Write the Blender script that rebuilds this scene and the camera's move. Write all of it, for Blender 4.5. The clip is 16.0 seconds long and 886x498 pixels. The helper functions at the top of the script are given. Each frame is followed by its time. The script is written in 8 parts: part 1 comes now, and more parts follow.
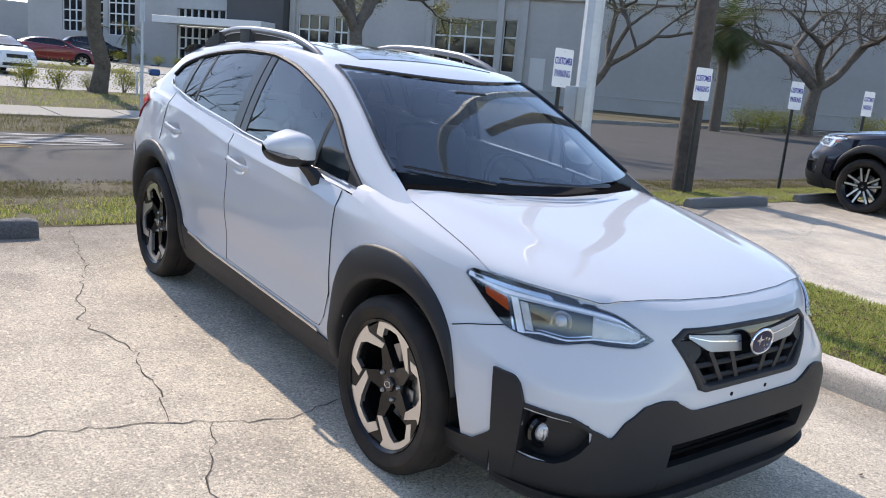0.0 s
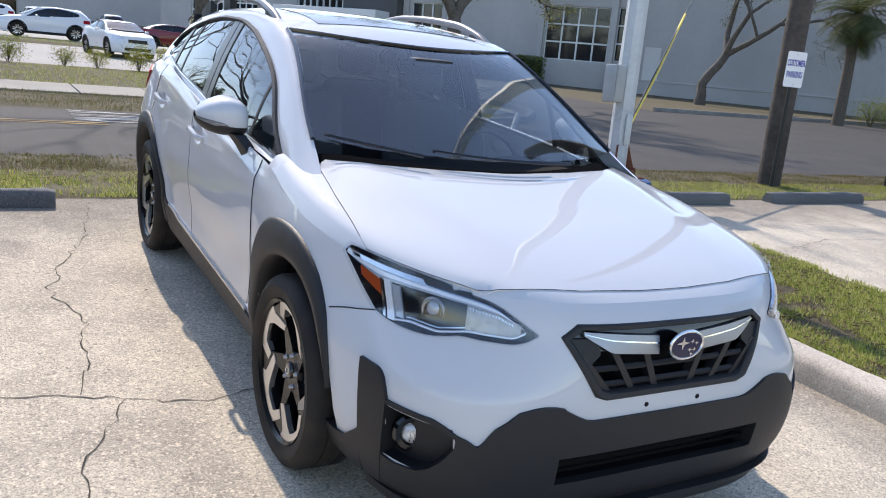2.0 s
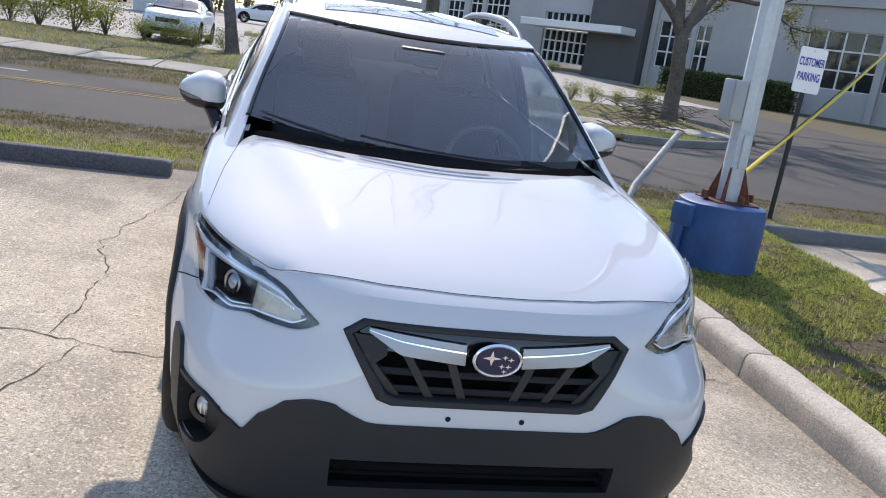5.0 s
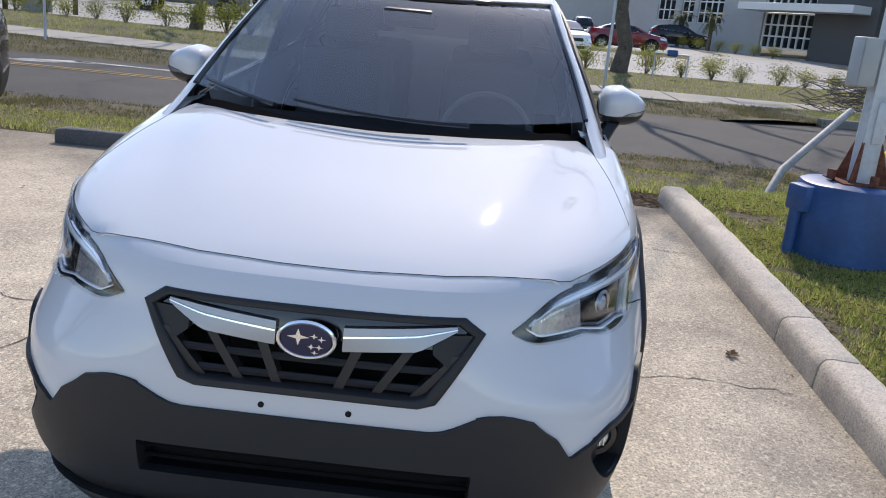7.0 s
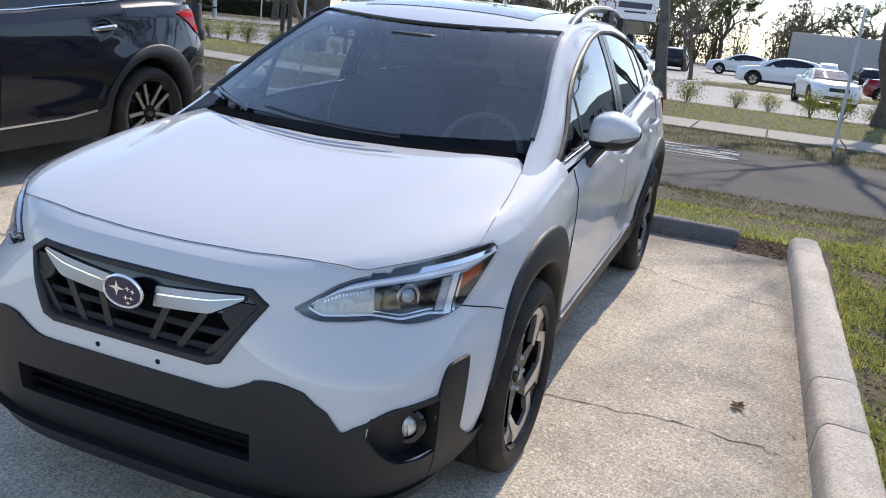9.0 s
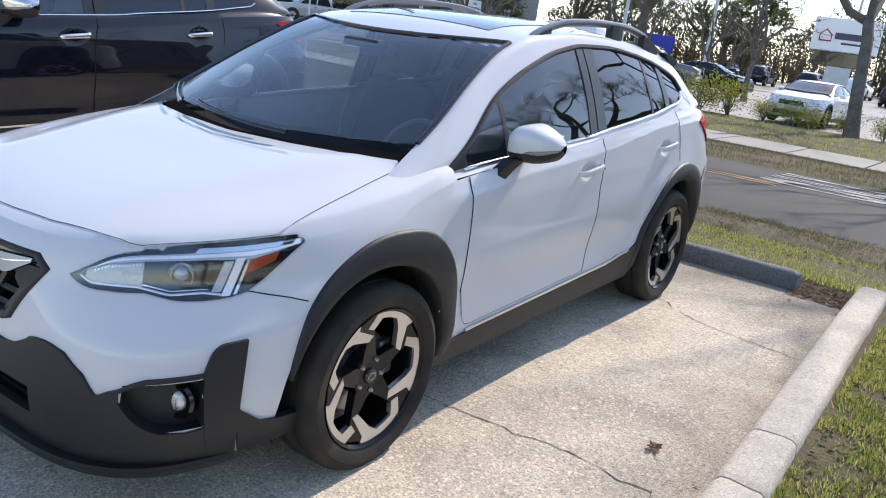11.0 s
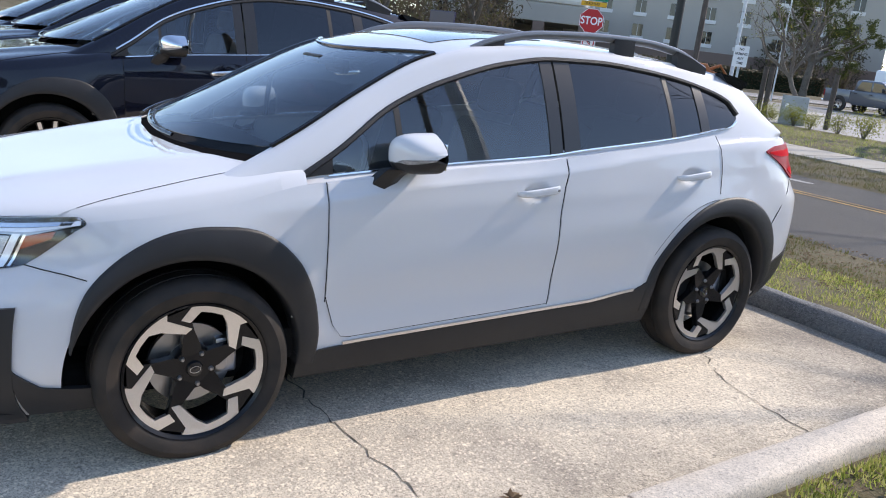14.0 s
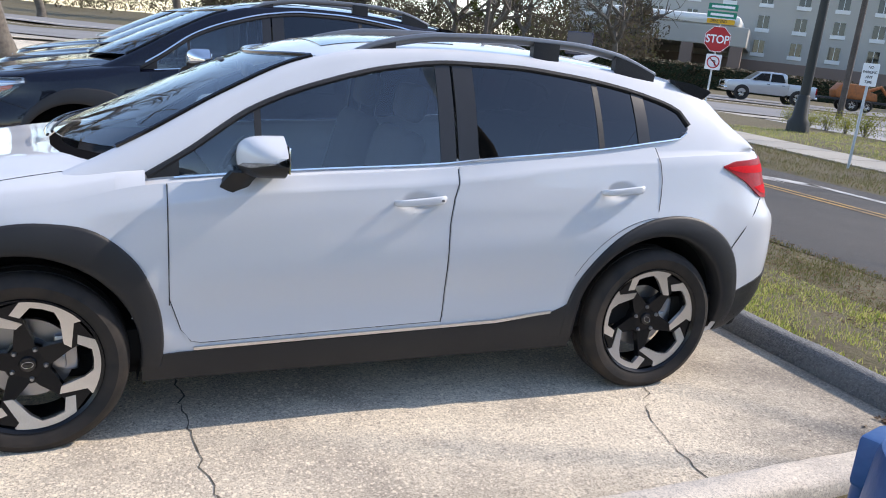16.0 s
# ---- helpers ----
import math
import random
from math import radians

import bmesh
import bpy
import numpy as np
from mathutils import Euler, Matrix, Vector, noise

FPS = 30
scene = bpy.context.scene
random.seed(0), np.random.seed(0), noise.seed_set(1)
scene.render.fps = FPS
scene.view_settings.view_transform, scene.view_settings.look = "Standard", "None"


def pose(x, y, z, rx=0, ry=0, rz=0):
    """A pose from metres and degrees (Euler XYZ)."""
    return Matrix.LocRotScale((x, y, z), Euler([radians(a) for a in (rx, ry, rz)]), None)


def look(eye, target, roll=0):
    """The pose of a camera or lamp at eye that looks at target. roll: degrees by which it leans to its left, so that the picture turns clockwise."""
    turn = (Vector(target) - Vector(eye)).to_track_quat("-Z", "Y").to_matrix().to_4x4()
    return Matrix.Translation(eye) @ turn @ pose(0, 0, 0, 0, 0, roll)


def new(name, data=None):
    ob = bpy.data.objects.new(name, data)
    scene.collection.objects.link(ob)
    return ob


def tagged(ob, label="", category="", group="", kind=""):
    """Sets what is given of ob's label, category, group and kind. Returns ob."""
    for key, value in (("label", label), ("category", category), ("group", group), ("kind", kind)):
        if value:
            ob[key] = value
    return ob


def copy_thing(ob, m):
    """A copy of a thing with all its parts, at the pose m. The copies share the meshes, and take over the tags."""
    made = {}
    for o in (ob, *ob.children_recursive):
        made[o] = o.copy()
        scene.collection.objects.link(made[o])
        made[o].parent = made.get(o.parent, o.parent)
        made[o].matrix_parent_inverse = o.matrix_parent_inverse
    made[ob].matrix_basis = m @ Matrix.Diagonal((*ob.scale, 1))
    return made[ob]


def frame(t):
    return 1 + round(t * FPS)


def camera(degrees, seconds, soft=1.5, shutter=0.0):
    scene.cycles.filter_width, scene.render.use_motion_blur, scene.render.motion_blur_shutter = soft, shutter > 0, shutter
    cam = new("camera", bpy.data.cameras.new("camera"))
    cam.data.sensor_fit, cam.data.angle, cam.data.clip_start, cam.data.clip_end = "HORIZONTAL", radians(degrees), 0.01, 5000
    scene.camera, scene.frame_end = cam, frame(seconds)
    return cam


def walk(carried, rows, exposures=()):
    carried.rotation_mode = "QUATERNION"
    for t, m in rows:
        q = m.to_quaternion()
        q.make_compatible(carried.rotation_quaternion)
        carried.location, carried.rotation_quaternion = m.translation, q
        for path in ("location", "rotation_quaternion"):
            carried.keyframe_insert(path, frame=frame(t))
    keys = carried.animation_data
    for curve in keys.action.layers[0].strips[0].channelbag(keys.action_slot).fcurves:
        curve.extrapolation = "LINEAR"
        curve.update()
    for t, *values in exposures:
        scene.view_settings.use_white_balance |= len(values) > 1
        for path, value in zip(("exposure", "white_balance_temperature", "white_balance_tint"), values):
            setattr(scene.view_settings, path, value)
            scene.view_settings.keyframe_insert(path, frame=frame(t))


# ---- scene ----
cam = camera(56.8, 16.0, 1.0)
PATH = [
    (0, (-2.571, -3.779, 1.394), (-1.357, -2.238, 1.005), 4.9),
    (0.5, (-2.376, -3.923, 1.392), (-1.211, -2.346, 0.997), 5.5),
    (1, (-2.193, -4.007, 1.388), (-1.081, -2.396, 0.979), 5.6),
    (1.5, (-1.958, -3.963, 1.365), (-0.904, -2.317, 0.94), 5.5),
    (2, (-1.786, -3.943, 1.353), (-0.806, -2.255, 0.918), 5.4),
    (2.5, (-1.622, -4.059, 1.364), (-0.724, -2.327, 0.928), 5.6),
    (3, (-1.451, -4.145, 1.37), (-0.645, -2.368, 0.93), 5.7),
    (3.5, (-1.232, -4.07, 1.369), (-0.515, -2.257, 0.925), 6.3),
    (4, (-1.058, -4.064, 1.371), (-0.426, -2.219, 0.926), 7.1),
    (4.5, (-0.846, -4.202, 1.384), (-0.297, -2.333, 0.931), 8.0),
    (5, (-0.65, -4.249, 1.386), (-0.197, -2.358, 0.918), 8.6),
    (5.2, (-0.555, -4.23, 1.374), (-0.144, -2.331, 0.897), 8.7),
    (7.3, (0.506, -4.026, 1.339), (0.354, -2.105, 0.803), 5.0),
    (8, (0.912, -4.063, 1.341), (0.547, -2.163, 0.834), 4.9),
    (10.3, (2.115, -3.592, 1.408), (1.134, -1.922, 0.91), 8.4),
    (10.5, (2.196, -3.519, 1.415), (1.183, -1.868, 0.918), 8.4),
    (11, (2.503, -3.43, 1.429), (1.413, -1.828, 0.933), 8.4),
    (11.5, (2.755, -3.31, 1.442), (1.584, -1.764, 0.954), 8.4),
    (12, (2.94, -3.046, 1.437), (1.676, -1.572, 0.957), 8.3),
    (12.5, (3.19, -2.85, 1.433), (1.828, -1.463, 0.964), 8.3),
    (13, (3.42, -2.693, 1.447), (1.96, -1.408, 0.982), 8.3),
    (13.5, (3.495, -2.394, 1.45), (1.941, -1.223, 0.989), 7.7),
    (14, (3.582, -2.126, 1.462), (1.953, -1.064, 0.994), 7.2),
    (14.5, (3.743, -1.896, 1.48), (2.055, -0.927, 1.018), 6.7),
    (15, (3.776, -1.597, 1.47), (2.043, -0.712, 1.011), 6.7),
    (15.5, (3.796, -1.292, 1.504), (2.025, -0.484, 1.045), 6.8),
    (16, (3.929, -1.062, 1.514), (2.132, -0.312, 1.054), 7.0),
]
EXPOSURES = [(t, stops, 6870, 14.5) for t, stops in ((0, 0.83), (2, 0.81), (4, 0.76), (5, 0.73), (7.5, 0.57), (8, 0.58), (10.5, 0.84), (12.5, 0.90), (16, 0.98))]
walk(cam, [(t, look(eye, target, roll)) for t, eye, target, roll in PATH], EXPOSURES)

# world, sun and exposure
SUN_EL, SUN_AZ = radians(41), radians(3)      # azimuth from +y towards +x
world = bpy.data.worlds.new("world")
scene.world = world
world.use_nodes = True
wn = world.node_tree.nodes
sky = wn.new("ShaderNodeTexSky")
sky.sky_type, sky.sun_disc = "NISHITA", False
sky.sun_elevation, sky.sun_rotation = SUN_EL, SUN_AZ
sky.air_density, sky.dust_density, sky.ozone_density = 1.0, 0.4, 2.0
world.node_tree.links.new(sky.outputs[0], wn["Background"].inputs[0])
wn["Background"].inputs[1].default_value = 0.165
sun = new("sun", bpy.data.lights.new("sun", "SUN"))
sun.data.energy, sun.data.angle, sun.data.color = 2.65, radians(0.6), (1.0, 0.93, 0.83)
sun_dir = Vector((math.sin(SUN_AZ) * math.cos(SUN_EL), math.cos(SUN_AZ) * math.cos(SUN_EL), math.sin(SUN_EL)))
sun.matrix_world = look(sun_dir * 60, (0, 0, 0))
# ---- materials ----
MATS = {}


def nodes_of(m):
    return m.node_tree.nodes, m.node_tree.links


def mat(name, color, rough=0.5, metal=0.0, coat=0.0, grain=None, stain=None, bump=0.0, bump_scale=60.0, spec=0.5, vary=0.0, trans=0.0, ior=1.45, emit=0.0):
    """A principled material. grain and stain: (scale, second colour, amount) at a fine and a coarse size; vary: by object."""
    if name in MATS:
        return MATS[name]
    m = MATS[name] = bpy.data.materials.new(name)
    m.use_nodes = True
    n, l = nodes_of(m)
    p = n["Principled BSDF"]
    p.inputs["Base Color"].default_value = (*color, 1)
    p.inputs["Roughness"].default_value = rough
    p.inputs["Metallic"].default_value = metal
    p.inputs["Coat Weight"].default_value = coat
    p.inputs["Coat Roughness"].default_value = 0.03
    p.inputs["Specular IOR Level"].default_value = spec
    p.inputs["Transmission Weight"].default_value = trans
    p.inputs["IOR"].default_value = ior
    if emit:
        p.inputs["Emission Color"].default_value = (*color, 1)
        p.inputs["Emission Strength"].default_value = emit
    coord = n.new("ShaderNodeTexCoord")
    last = None
    for k, spec_ in enumerate((grain, stain)):
        if not spec_:
            continue
        sc, second, amount = spec_
        t = n.new("ShaderNodeTexNoise")
        t.inputs["Scale"].default_value, t.inputs["Detail"].default_value = sc, 6
        l.new(coord.outputs["Object"], t.inputs["Vector"])
        ramp = n.new("ShaderNodeMapRange")
        ramp.inputs[1].default_value, ramp.inputs[2].default_value = 0.38, 0.66
        ramp.inputs[3].default_value, ramp.inputs[4].default_value = 0.0, amount
        l.new(t.outputs[0], ramp.inputs[0])
        mix = n.new("ShaderNodeMix")
        mix.data_type = "RGBA"
        if last is None:
            mix.inputs[6].default_value = (*color, 1)
        else:
            l.new(last, mix.inputs[6])
        mix.inputs[7].default_value = (*second, 1)
        l.new(ramp.outputs[0], mix.inputs[0])
        last = mix.outputs[2]
    if vary:
        info = n.new("ShaderNodeObjectInfo")
        hsv = n.new("ShaderNodeHueSaturation")
        rng = n.new("ShaderNodeMapRange")
        rng.inputs[3].default_value, rng.inputs[4].default_value = 1 - vary, 1 + vary
        l.new(info.outputs["Random"], rng.inputs[0])
        l.new(rng.outputs[0], hsv.inputs["Value"])
        if last is None:
            hsv.inputs["Color"].default_value = (*color, 1)
        else:
            l.new(last, hsv.inputs["Color"])
        last = hsv.outputs[0]
    if last is not None:
        l.new(last, p.inputs["Base Color"])
    if bump:
        t = n.new("ShaderNodeTexNoise")
        t.inputs["Scale"].default_value, t.inputs["Detail"].default_value = bump_scale, 8
        l.new(coord.outputs["Object"], t.inputs["Vector"])
        b = n.new("ShaderNodeBump")
        b.inputs["Strength"].default_value, b.inputs["Distance"].default_value = bump, 0.01
        l.new(t.outputs[0], b.inputs["Height"])
        l.new(b.outputs[0], p.inputs["Normal"])
    return m


PEARL = mat("pearl_white_paint", (0.60, 0.612, 0.635), 0.6, 0.0, 1.0, spec=0.03, grain=(900, (0.55, 0.562, 0.59), 0.5))
BLACKPAINT = mat("black_paint", (0.004, 0.005, 0.012), 0.25, 0.0, 0.9, spec=0.1)
PLASTIC = mat("black_textured_plastic", (0.019, 0.019, 0.021), 0.48, spec=0.4, bump=0.15, bump_scale=900, stain=(5, (0.025, 0.025, 0.026), 0.6))
GLOSS = mat("gloss_black", (0.006, 0.006, 0.007), 0.12, coat=0.6)
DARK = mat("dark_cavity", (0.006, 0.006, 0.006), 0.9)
GAP = mat("panel_gap_shadow_rubber", (0.012, 0.012, 0.013), 0.9)
RUBBER = mat("tyre_rubber", (0.018, 0.0165, 0.0155), 0.7, spec=0.35, bump=0.2, bump_scale=300, stain=(9, (0.050, 0.038, 0.030), 0.6))
CHROME = mat("chrome", (0.75, 0.76, 0.78), 0.12, 1.0)
SILVER = mat("machined_alloy", (0.72, 0.70, 0.68), 0.28, 0.9, grain=(200, (0.6, 0.58, 0.56), 0.4))
RIMBLACK = mat("rim_black", (0.007, 0.007, 0.008), 0.22, spec=0.35)
RAILGREY = mat("grey_rail_plastic", (0.20, 0.20, 0.205), 0.3, 0.5, grain=(500, (0.15, 0.15, 0.155), 0.5))
PILLAR = mat("gloss_dark_pillar", (0.022, 0.022, 0.024), 0.28, grain=(300, (0.03, 0.03, 0.032), 0.5))
RAILGREY2 = mat("dark_grey_grille_plastic", (0.017, 0.017, 0.020), 0.4, grain=(300, (0.02, 0.02, 0.022), 0.5))
STEEL = mat("brake_steel", (0.35, 0.35, 0.36), 0.3, 0.9)
AMBER = mat("amber_reflector", (0.35, 0.06, 0.015), 0.18, coat=0.5)
REDLENS = mat("red_lens", (0.34, 0.004, 0.010), 0.35, coat=0.15, spec=0.1, grain=(60, (0.20, 0.002, 0.004), 0.8))
REDGLOW = mat("bright_red_lens", (0.60, 0.008, 0.016), 0.5, spec=0.05, grain=(90, (0.42, 0.006, 0.012), 0.6))
REFLECTOR = mat("lamp_reflector", (0.88, 0.90, 0.94), 0.2, 0.25, grain=(160, (0.72, 0.76, 0.82), 0.7))
LAMPBLUE = mat("clear_light_guide", (0.50, 0.54, 0.60), 0.22, 0.35, grain=(220, (0.34, 0.37, 0.42), 0.8))
COWL = mat("cowl_plastic", (0.010, 0.010, 0.011), 0.9, spec=0.0, bump=0.2, bump_scale=400)
INNERLAMP = mat("lamp_inner_chamber", (0.42, 0.42, 0.43), 0.25, 0.5, grain=(90, (0.20, 0.20, 0.205), 0.8))
SEAT = mat("dark_grey_seat_cloth", (0.06, 0.06, 0.065), 0.9, bump=0.3, bump_scale=200)
TRIM = mat("grey_cabin_trim", (0.10, 0.10, 0.105), 0.7)
BLUEBADGE = mat("badge_blue", (0.008, 0.010, 0.05), 0.3, coat=0.3)
WING = mat("satin_grille_wing", (0.30, 0.315, 0.35), 0.36, 0.9)


def glass(name, tint, sheen=0.08):
    """Thin tinted glass: see-through, and more of a mirror the flatter one looks along it."""
    m = MATS[name] = bpy.data.materials.new(name)
    m.use_nodes = True
    n, l = nodes_of(m)
    n.remove(n["Principled BSDF"])
    out = n["Material Output"]
    tr, gl, mx, lw = (n.new("ShaderNodeBsdfTransparent"), n.new("ShaderNodeBsdfGlossy"), n.new("ShaderNodeMixShader"), n.new("ShaderNodeLayerWeight"))
    tr.inputs[0].default_value = (*tint, 1)
    gl.inputs["Roughness"].default_value = 0.0
    gl.inputs[0].default_value = (0.92, 0.96, 1, 1)
    lw.inputs[0].default_value = 0.5
    pw, rg = n.new("ShaderNodeMath"), n.new("ShaderNodeMapRange")
    pw.operation = "POWER"
    pw.inputs[1].default_value = 5
    rg.inputs[3].default_value, rg.inputs[4].default_value = sheen, 1.0
    l.new(lw.outputs["Facing"], pw.inputs[0]), l.new(pw.outputs[0], rg.inputs[0])
    l.new(rg.outputs[0], mx.inputs[0]), l.new(tr.outputs[0], mx.inputs[1]), l.new(gl.outputs[0], mx.inputs[2])
    l.new(mx.outputs[0], out.inputs[0])
    return m


WSGLASS = glass("windscreen_glass", (0.66, 0.72, 0.74), 0.10)
SIDEGLASS = glass("side_glass", (0.52, 0.57, 0.57), 0.10)
PRIVACY = glass("privacy_glass", (0.06, 0.06, 0.065), 0.07)


# ---- building helpers ----
def mesh_of(name, bm, material, smooth=True, fix=True, sharp=None):
    if fix:
        bmesh.ops.recalc_face_normals(bm, faces=bm.faces)
    me = bpy.data.meshes.new(name)
    for f in bm.faces:
        f.smooth = smooth
    if smooth and sharp:
        for e in bm.edges:
            if len(e.link_faces) == 2 and e.calc_face_angle(0) > radians(sharp):
                e.smooth = False
    bm.to_mesh(me)
    bm.free()
    for m in (material if isinstance(material, (list, tuple)) else (material,)):
        me.materials.append(m)
    return me


def part(name, bm, material, parent, label="", smooth=True, fix=True, sharp=40, kind=""):
    ob = new(name, mesh_of(name, bm, material, smooth, fix, sharp) if not isinstance(bm, bpy.types.Mesh) else bm)
    ob.parent = parent
    return tagged(ob, label, kind=kind)


def thing(name, label, category, group="", m=None, bm=None, material=None, smooth=True, kind="", sharp=40):
    ob = new(name, mesh_of(name, bm, material, smooth, True, sharp) if bm else None)
    if not bm:
        ob.empty_display_size = 0.1
    if m is not None:
        ob.matrix_world = m
    return tagged(ob, label, category, group, kind)


def box(bm, lo, hi, bevel=0.0, seg=2, m=None):
    lo, hi = Vector(lo), Vector(hi)
    geo = bmesh.ops.create_cube(bm, size=1.0, matrix=Matrix.Translation((lo + hi) / 2) @ Matrix.Diagonal((*(hi - lo), 1)))
    vs = geo["verts"]
    if bevel:
        es = list({e for v in vs for e in v.link_edges})
        r = bmesh.ops.bevel(bm, geom=es, offset=bevel, segments=seg, affect="EDGES", profile=0.5)
        vs = [v for v in set(r["verts"]) | set(v for v in vs if v.is_valid)]
    if m is not None:
        bmesh.ops.transform(bm, matrix=m, verts=[v for v in vs if v.is_valid])
    return vs


def nbox(lo, hi, bevel=0.0, seg=2):
    bm = bmesh.new()
    box(bm, lo, hi, bevel, seg)
    return bm


def tube(bm, pts, radii, seg=10, cap=True, flat=1.0):
    """A round bar along pts."""
    pts = [Vector(p) for p in pts]
    if not isinstance(radii, (list, tuple)):
        radii = [radii] * len(pts)
    rings, ref = [], None
    for i, p in enumerate(pts):
        d = (pts[min(i + 1, len(pts) - 1)] - pts[max(i - 1, 0)]).normalized()
        if ref is None:
            ref = d.orthogonal().normalized()
        ref = (ref - d * ref.dot(d)).normalized()
        side = d.cross(ref)
        rings.append([bm.verts.new(p + radii[i] * (math.cos(a) * ref + flat * math.sin(a) * side)) for a in (2 * math.pi * k / seg for k in range(seg))])
    for a, b in zip(rings, rings[1:]):
        for k in range(seg):
            bm.faces.new((a[k], a[(k + 1) % seg], b[(k + 1) % seg], b[k]))
    if cap and seg > 2:
        bm.faces.new(rings[0][::-1]), bm.faces.new(rings[-1])
    return rings


def ntube(pts, radii, seg=10, flat=1.0):
    bm = bmesh.new()
    tube(bm, pts, radii, seg, True, flat)
    return bm


def lathe(profile, seg=48, axis="X", bm=None, closed=False):
    """profile: (radius, along) pairs turned about the axis."""
    bm = bm or bmesh.new()
    rings = []
    for r, h in profile:
        ring = []
        for k in range(seg):
            a = 2 * math.pi * k / seg
            c, s = r * math.cos(a), r * math.sin(a)
            ring.append(bm.verts.new((h, c, s) if axis == "X" else (c, s, h)))
        rings.append(ring)
    pairs = list(zip(rings, rings[1:])) + ([(rings[-1], rings[0])] if closed else [])
    for a, b in pairs:
        for k in range(seg):
            bm.faces.new((a[k], a[(k + 1) % seg], b[(k + 1) % seg], b[k]))
    return bm


def grid(bm, pts, skip=None):
    """pts[i][j] points; skip(p) leaves out a face by its middle."""
    vs = [[bm.verts.new(p) for p in row] for row in pts]
    for i in range(len(pts) - 1):
        for j in range(len(pts[0]) - 1):
            q = (vs[i][j], vs[i][j + 1], vs[i + 1][j + 1], vs[i + 1][j])
            if skip:
                c = sum((v.co for v in q), Vector()) / 4
                if skip(c):
                    continue
            bm.faces.new(q)
    return vs


def curve(*pairs):
    """A smooth function through (x, value) pairs."""
    xs = [p[0] for p in pairs]
    ys = [p[1] for p in pairs]
    n = len(xs)
    ds = [(ys[i + 1] - ys[i]) / (xs[i + 1] - xs[i]) for i in range(n - 1)]
    ms = [ds[0]] + [0.0 if ds[i - 1] * ds[i] <= 0 else 2 * ds[i - 1] * ds[i] / (ds[i - 1] + ds[i]) for i in range(1, n - 1)] + [ds[-1]]

    def f(x):
        if x <= xs[0]:
            return ys[0]
        if x >= xs[-1]:
            return ys[-1]
        i = max(k for k in range(n - 1) if xs[k] <= x)
        h = xs[i + 1] - xs[i]
        t = (x - xs[i]) / h
        return ((2 * t ** 3 - 3 * t * t + 1) * ys[i] + (t ** 3 - 2 * t * t + t) * h * ms[i] + (-2 * t ** 3 + 3 * t * t) * ys[i + 1] + (t ** 3 - t * t) * h * ms[i + 1])
    return f


def lines(*pairs):
    """A function of straight pieces through (x, value) pairs."""
    return lambda x: float(np.interp(x, [p[0] for p in pairs], [p[1] for p in pairs]))


def span(a, b, n):
    return [a + (b - a) * k / (n - 1) for k in range(n)]

# ---- the ground: a gently sloping lot, a road behind it, more lots beyond ----
SLOPE = 0.0576                      # the parking bays rise towards the road
TILT = Matrix.Rotation(math.atan(SLOPE), 4, "X")


def lie(x, y):
    """The ground's height."""
    if y < -5:
        b = -5 * SLOPE
    elif y < 1.6:
        b = SLOPE * y
    elif y < 2.6:
        b = 1.6 * SLOPE + (0.12 - 1.6 * SLOPE) * (y - 1.6)
    else:
        b = 0.12
    return b + 0.02 * max(0.0, min(math.hypot(x, y), 120) - 14)


def at(x, y, z=0.0, turn=0.0):
    return Matrix.Translation((x, y, lie(x, y) + z)) @ Matrix.Rotation(radians(turn), 4, "Z")


def on_lot(x, y, turn=0.0):
    """A pose that stands on the sloping bays."""
    return Matrix.Translation((x, y, lie(x, y))) @ TILT @ Matrix.Rotation(radians(turn), 4, "Z")


def sheet(name, xs, ys, material, up=0.0, wave=0.0, label="", category="", kind="structure", inside=None):
    """A piece of ground that follows its lie."""
    bm = bmesh.new()
    pts = [[Vector((x, y, lie(x, y) + up + (wave * noise.noise(Vector((x * 1.7, y * 1.7, 0))) if wave else 0) - (up + 0.04 if up > 0.015 and y in (ys[0], ys[-1]) else 0))) for x in xs] for y in ys]
    grid(bm, pts, (lambda c: not inside(c)) if inside else None)
    bmesh.ops.delete(bm, geom=[v for v in bm.verts if not v.link_faces], context="VERTS")
    ob = new(name, mesh_of(name, bm, material))
    return tagged(ob, label, category, kind=kind)


def steps(a, b, near, far_step=12.0):
    """Places from a to b, fine near 0 and coarse far off."""
    out, x = [], a
    while x < b:
        out.append(x)
        x += max(near, min(far_step, abs(x) * 0.12))
    return out + [b]


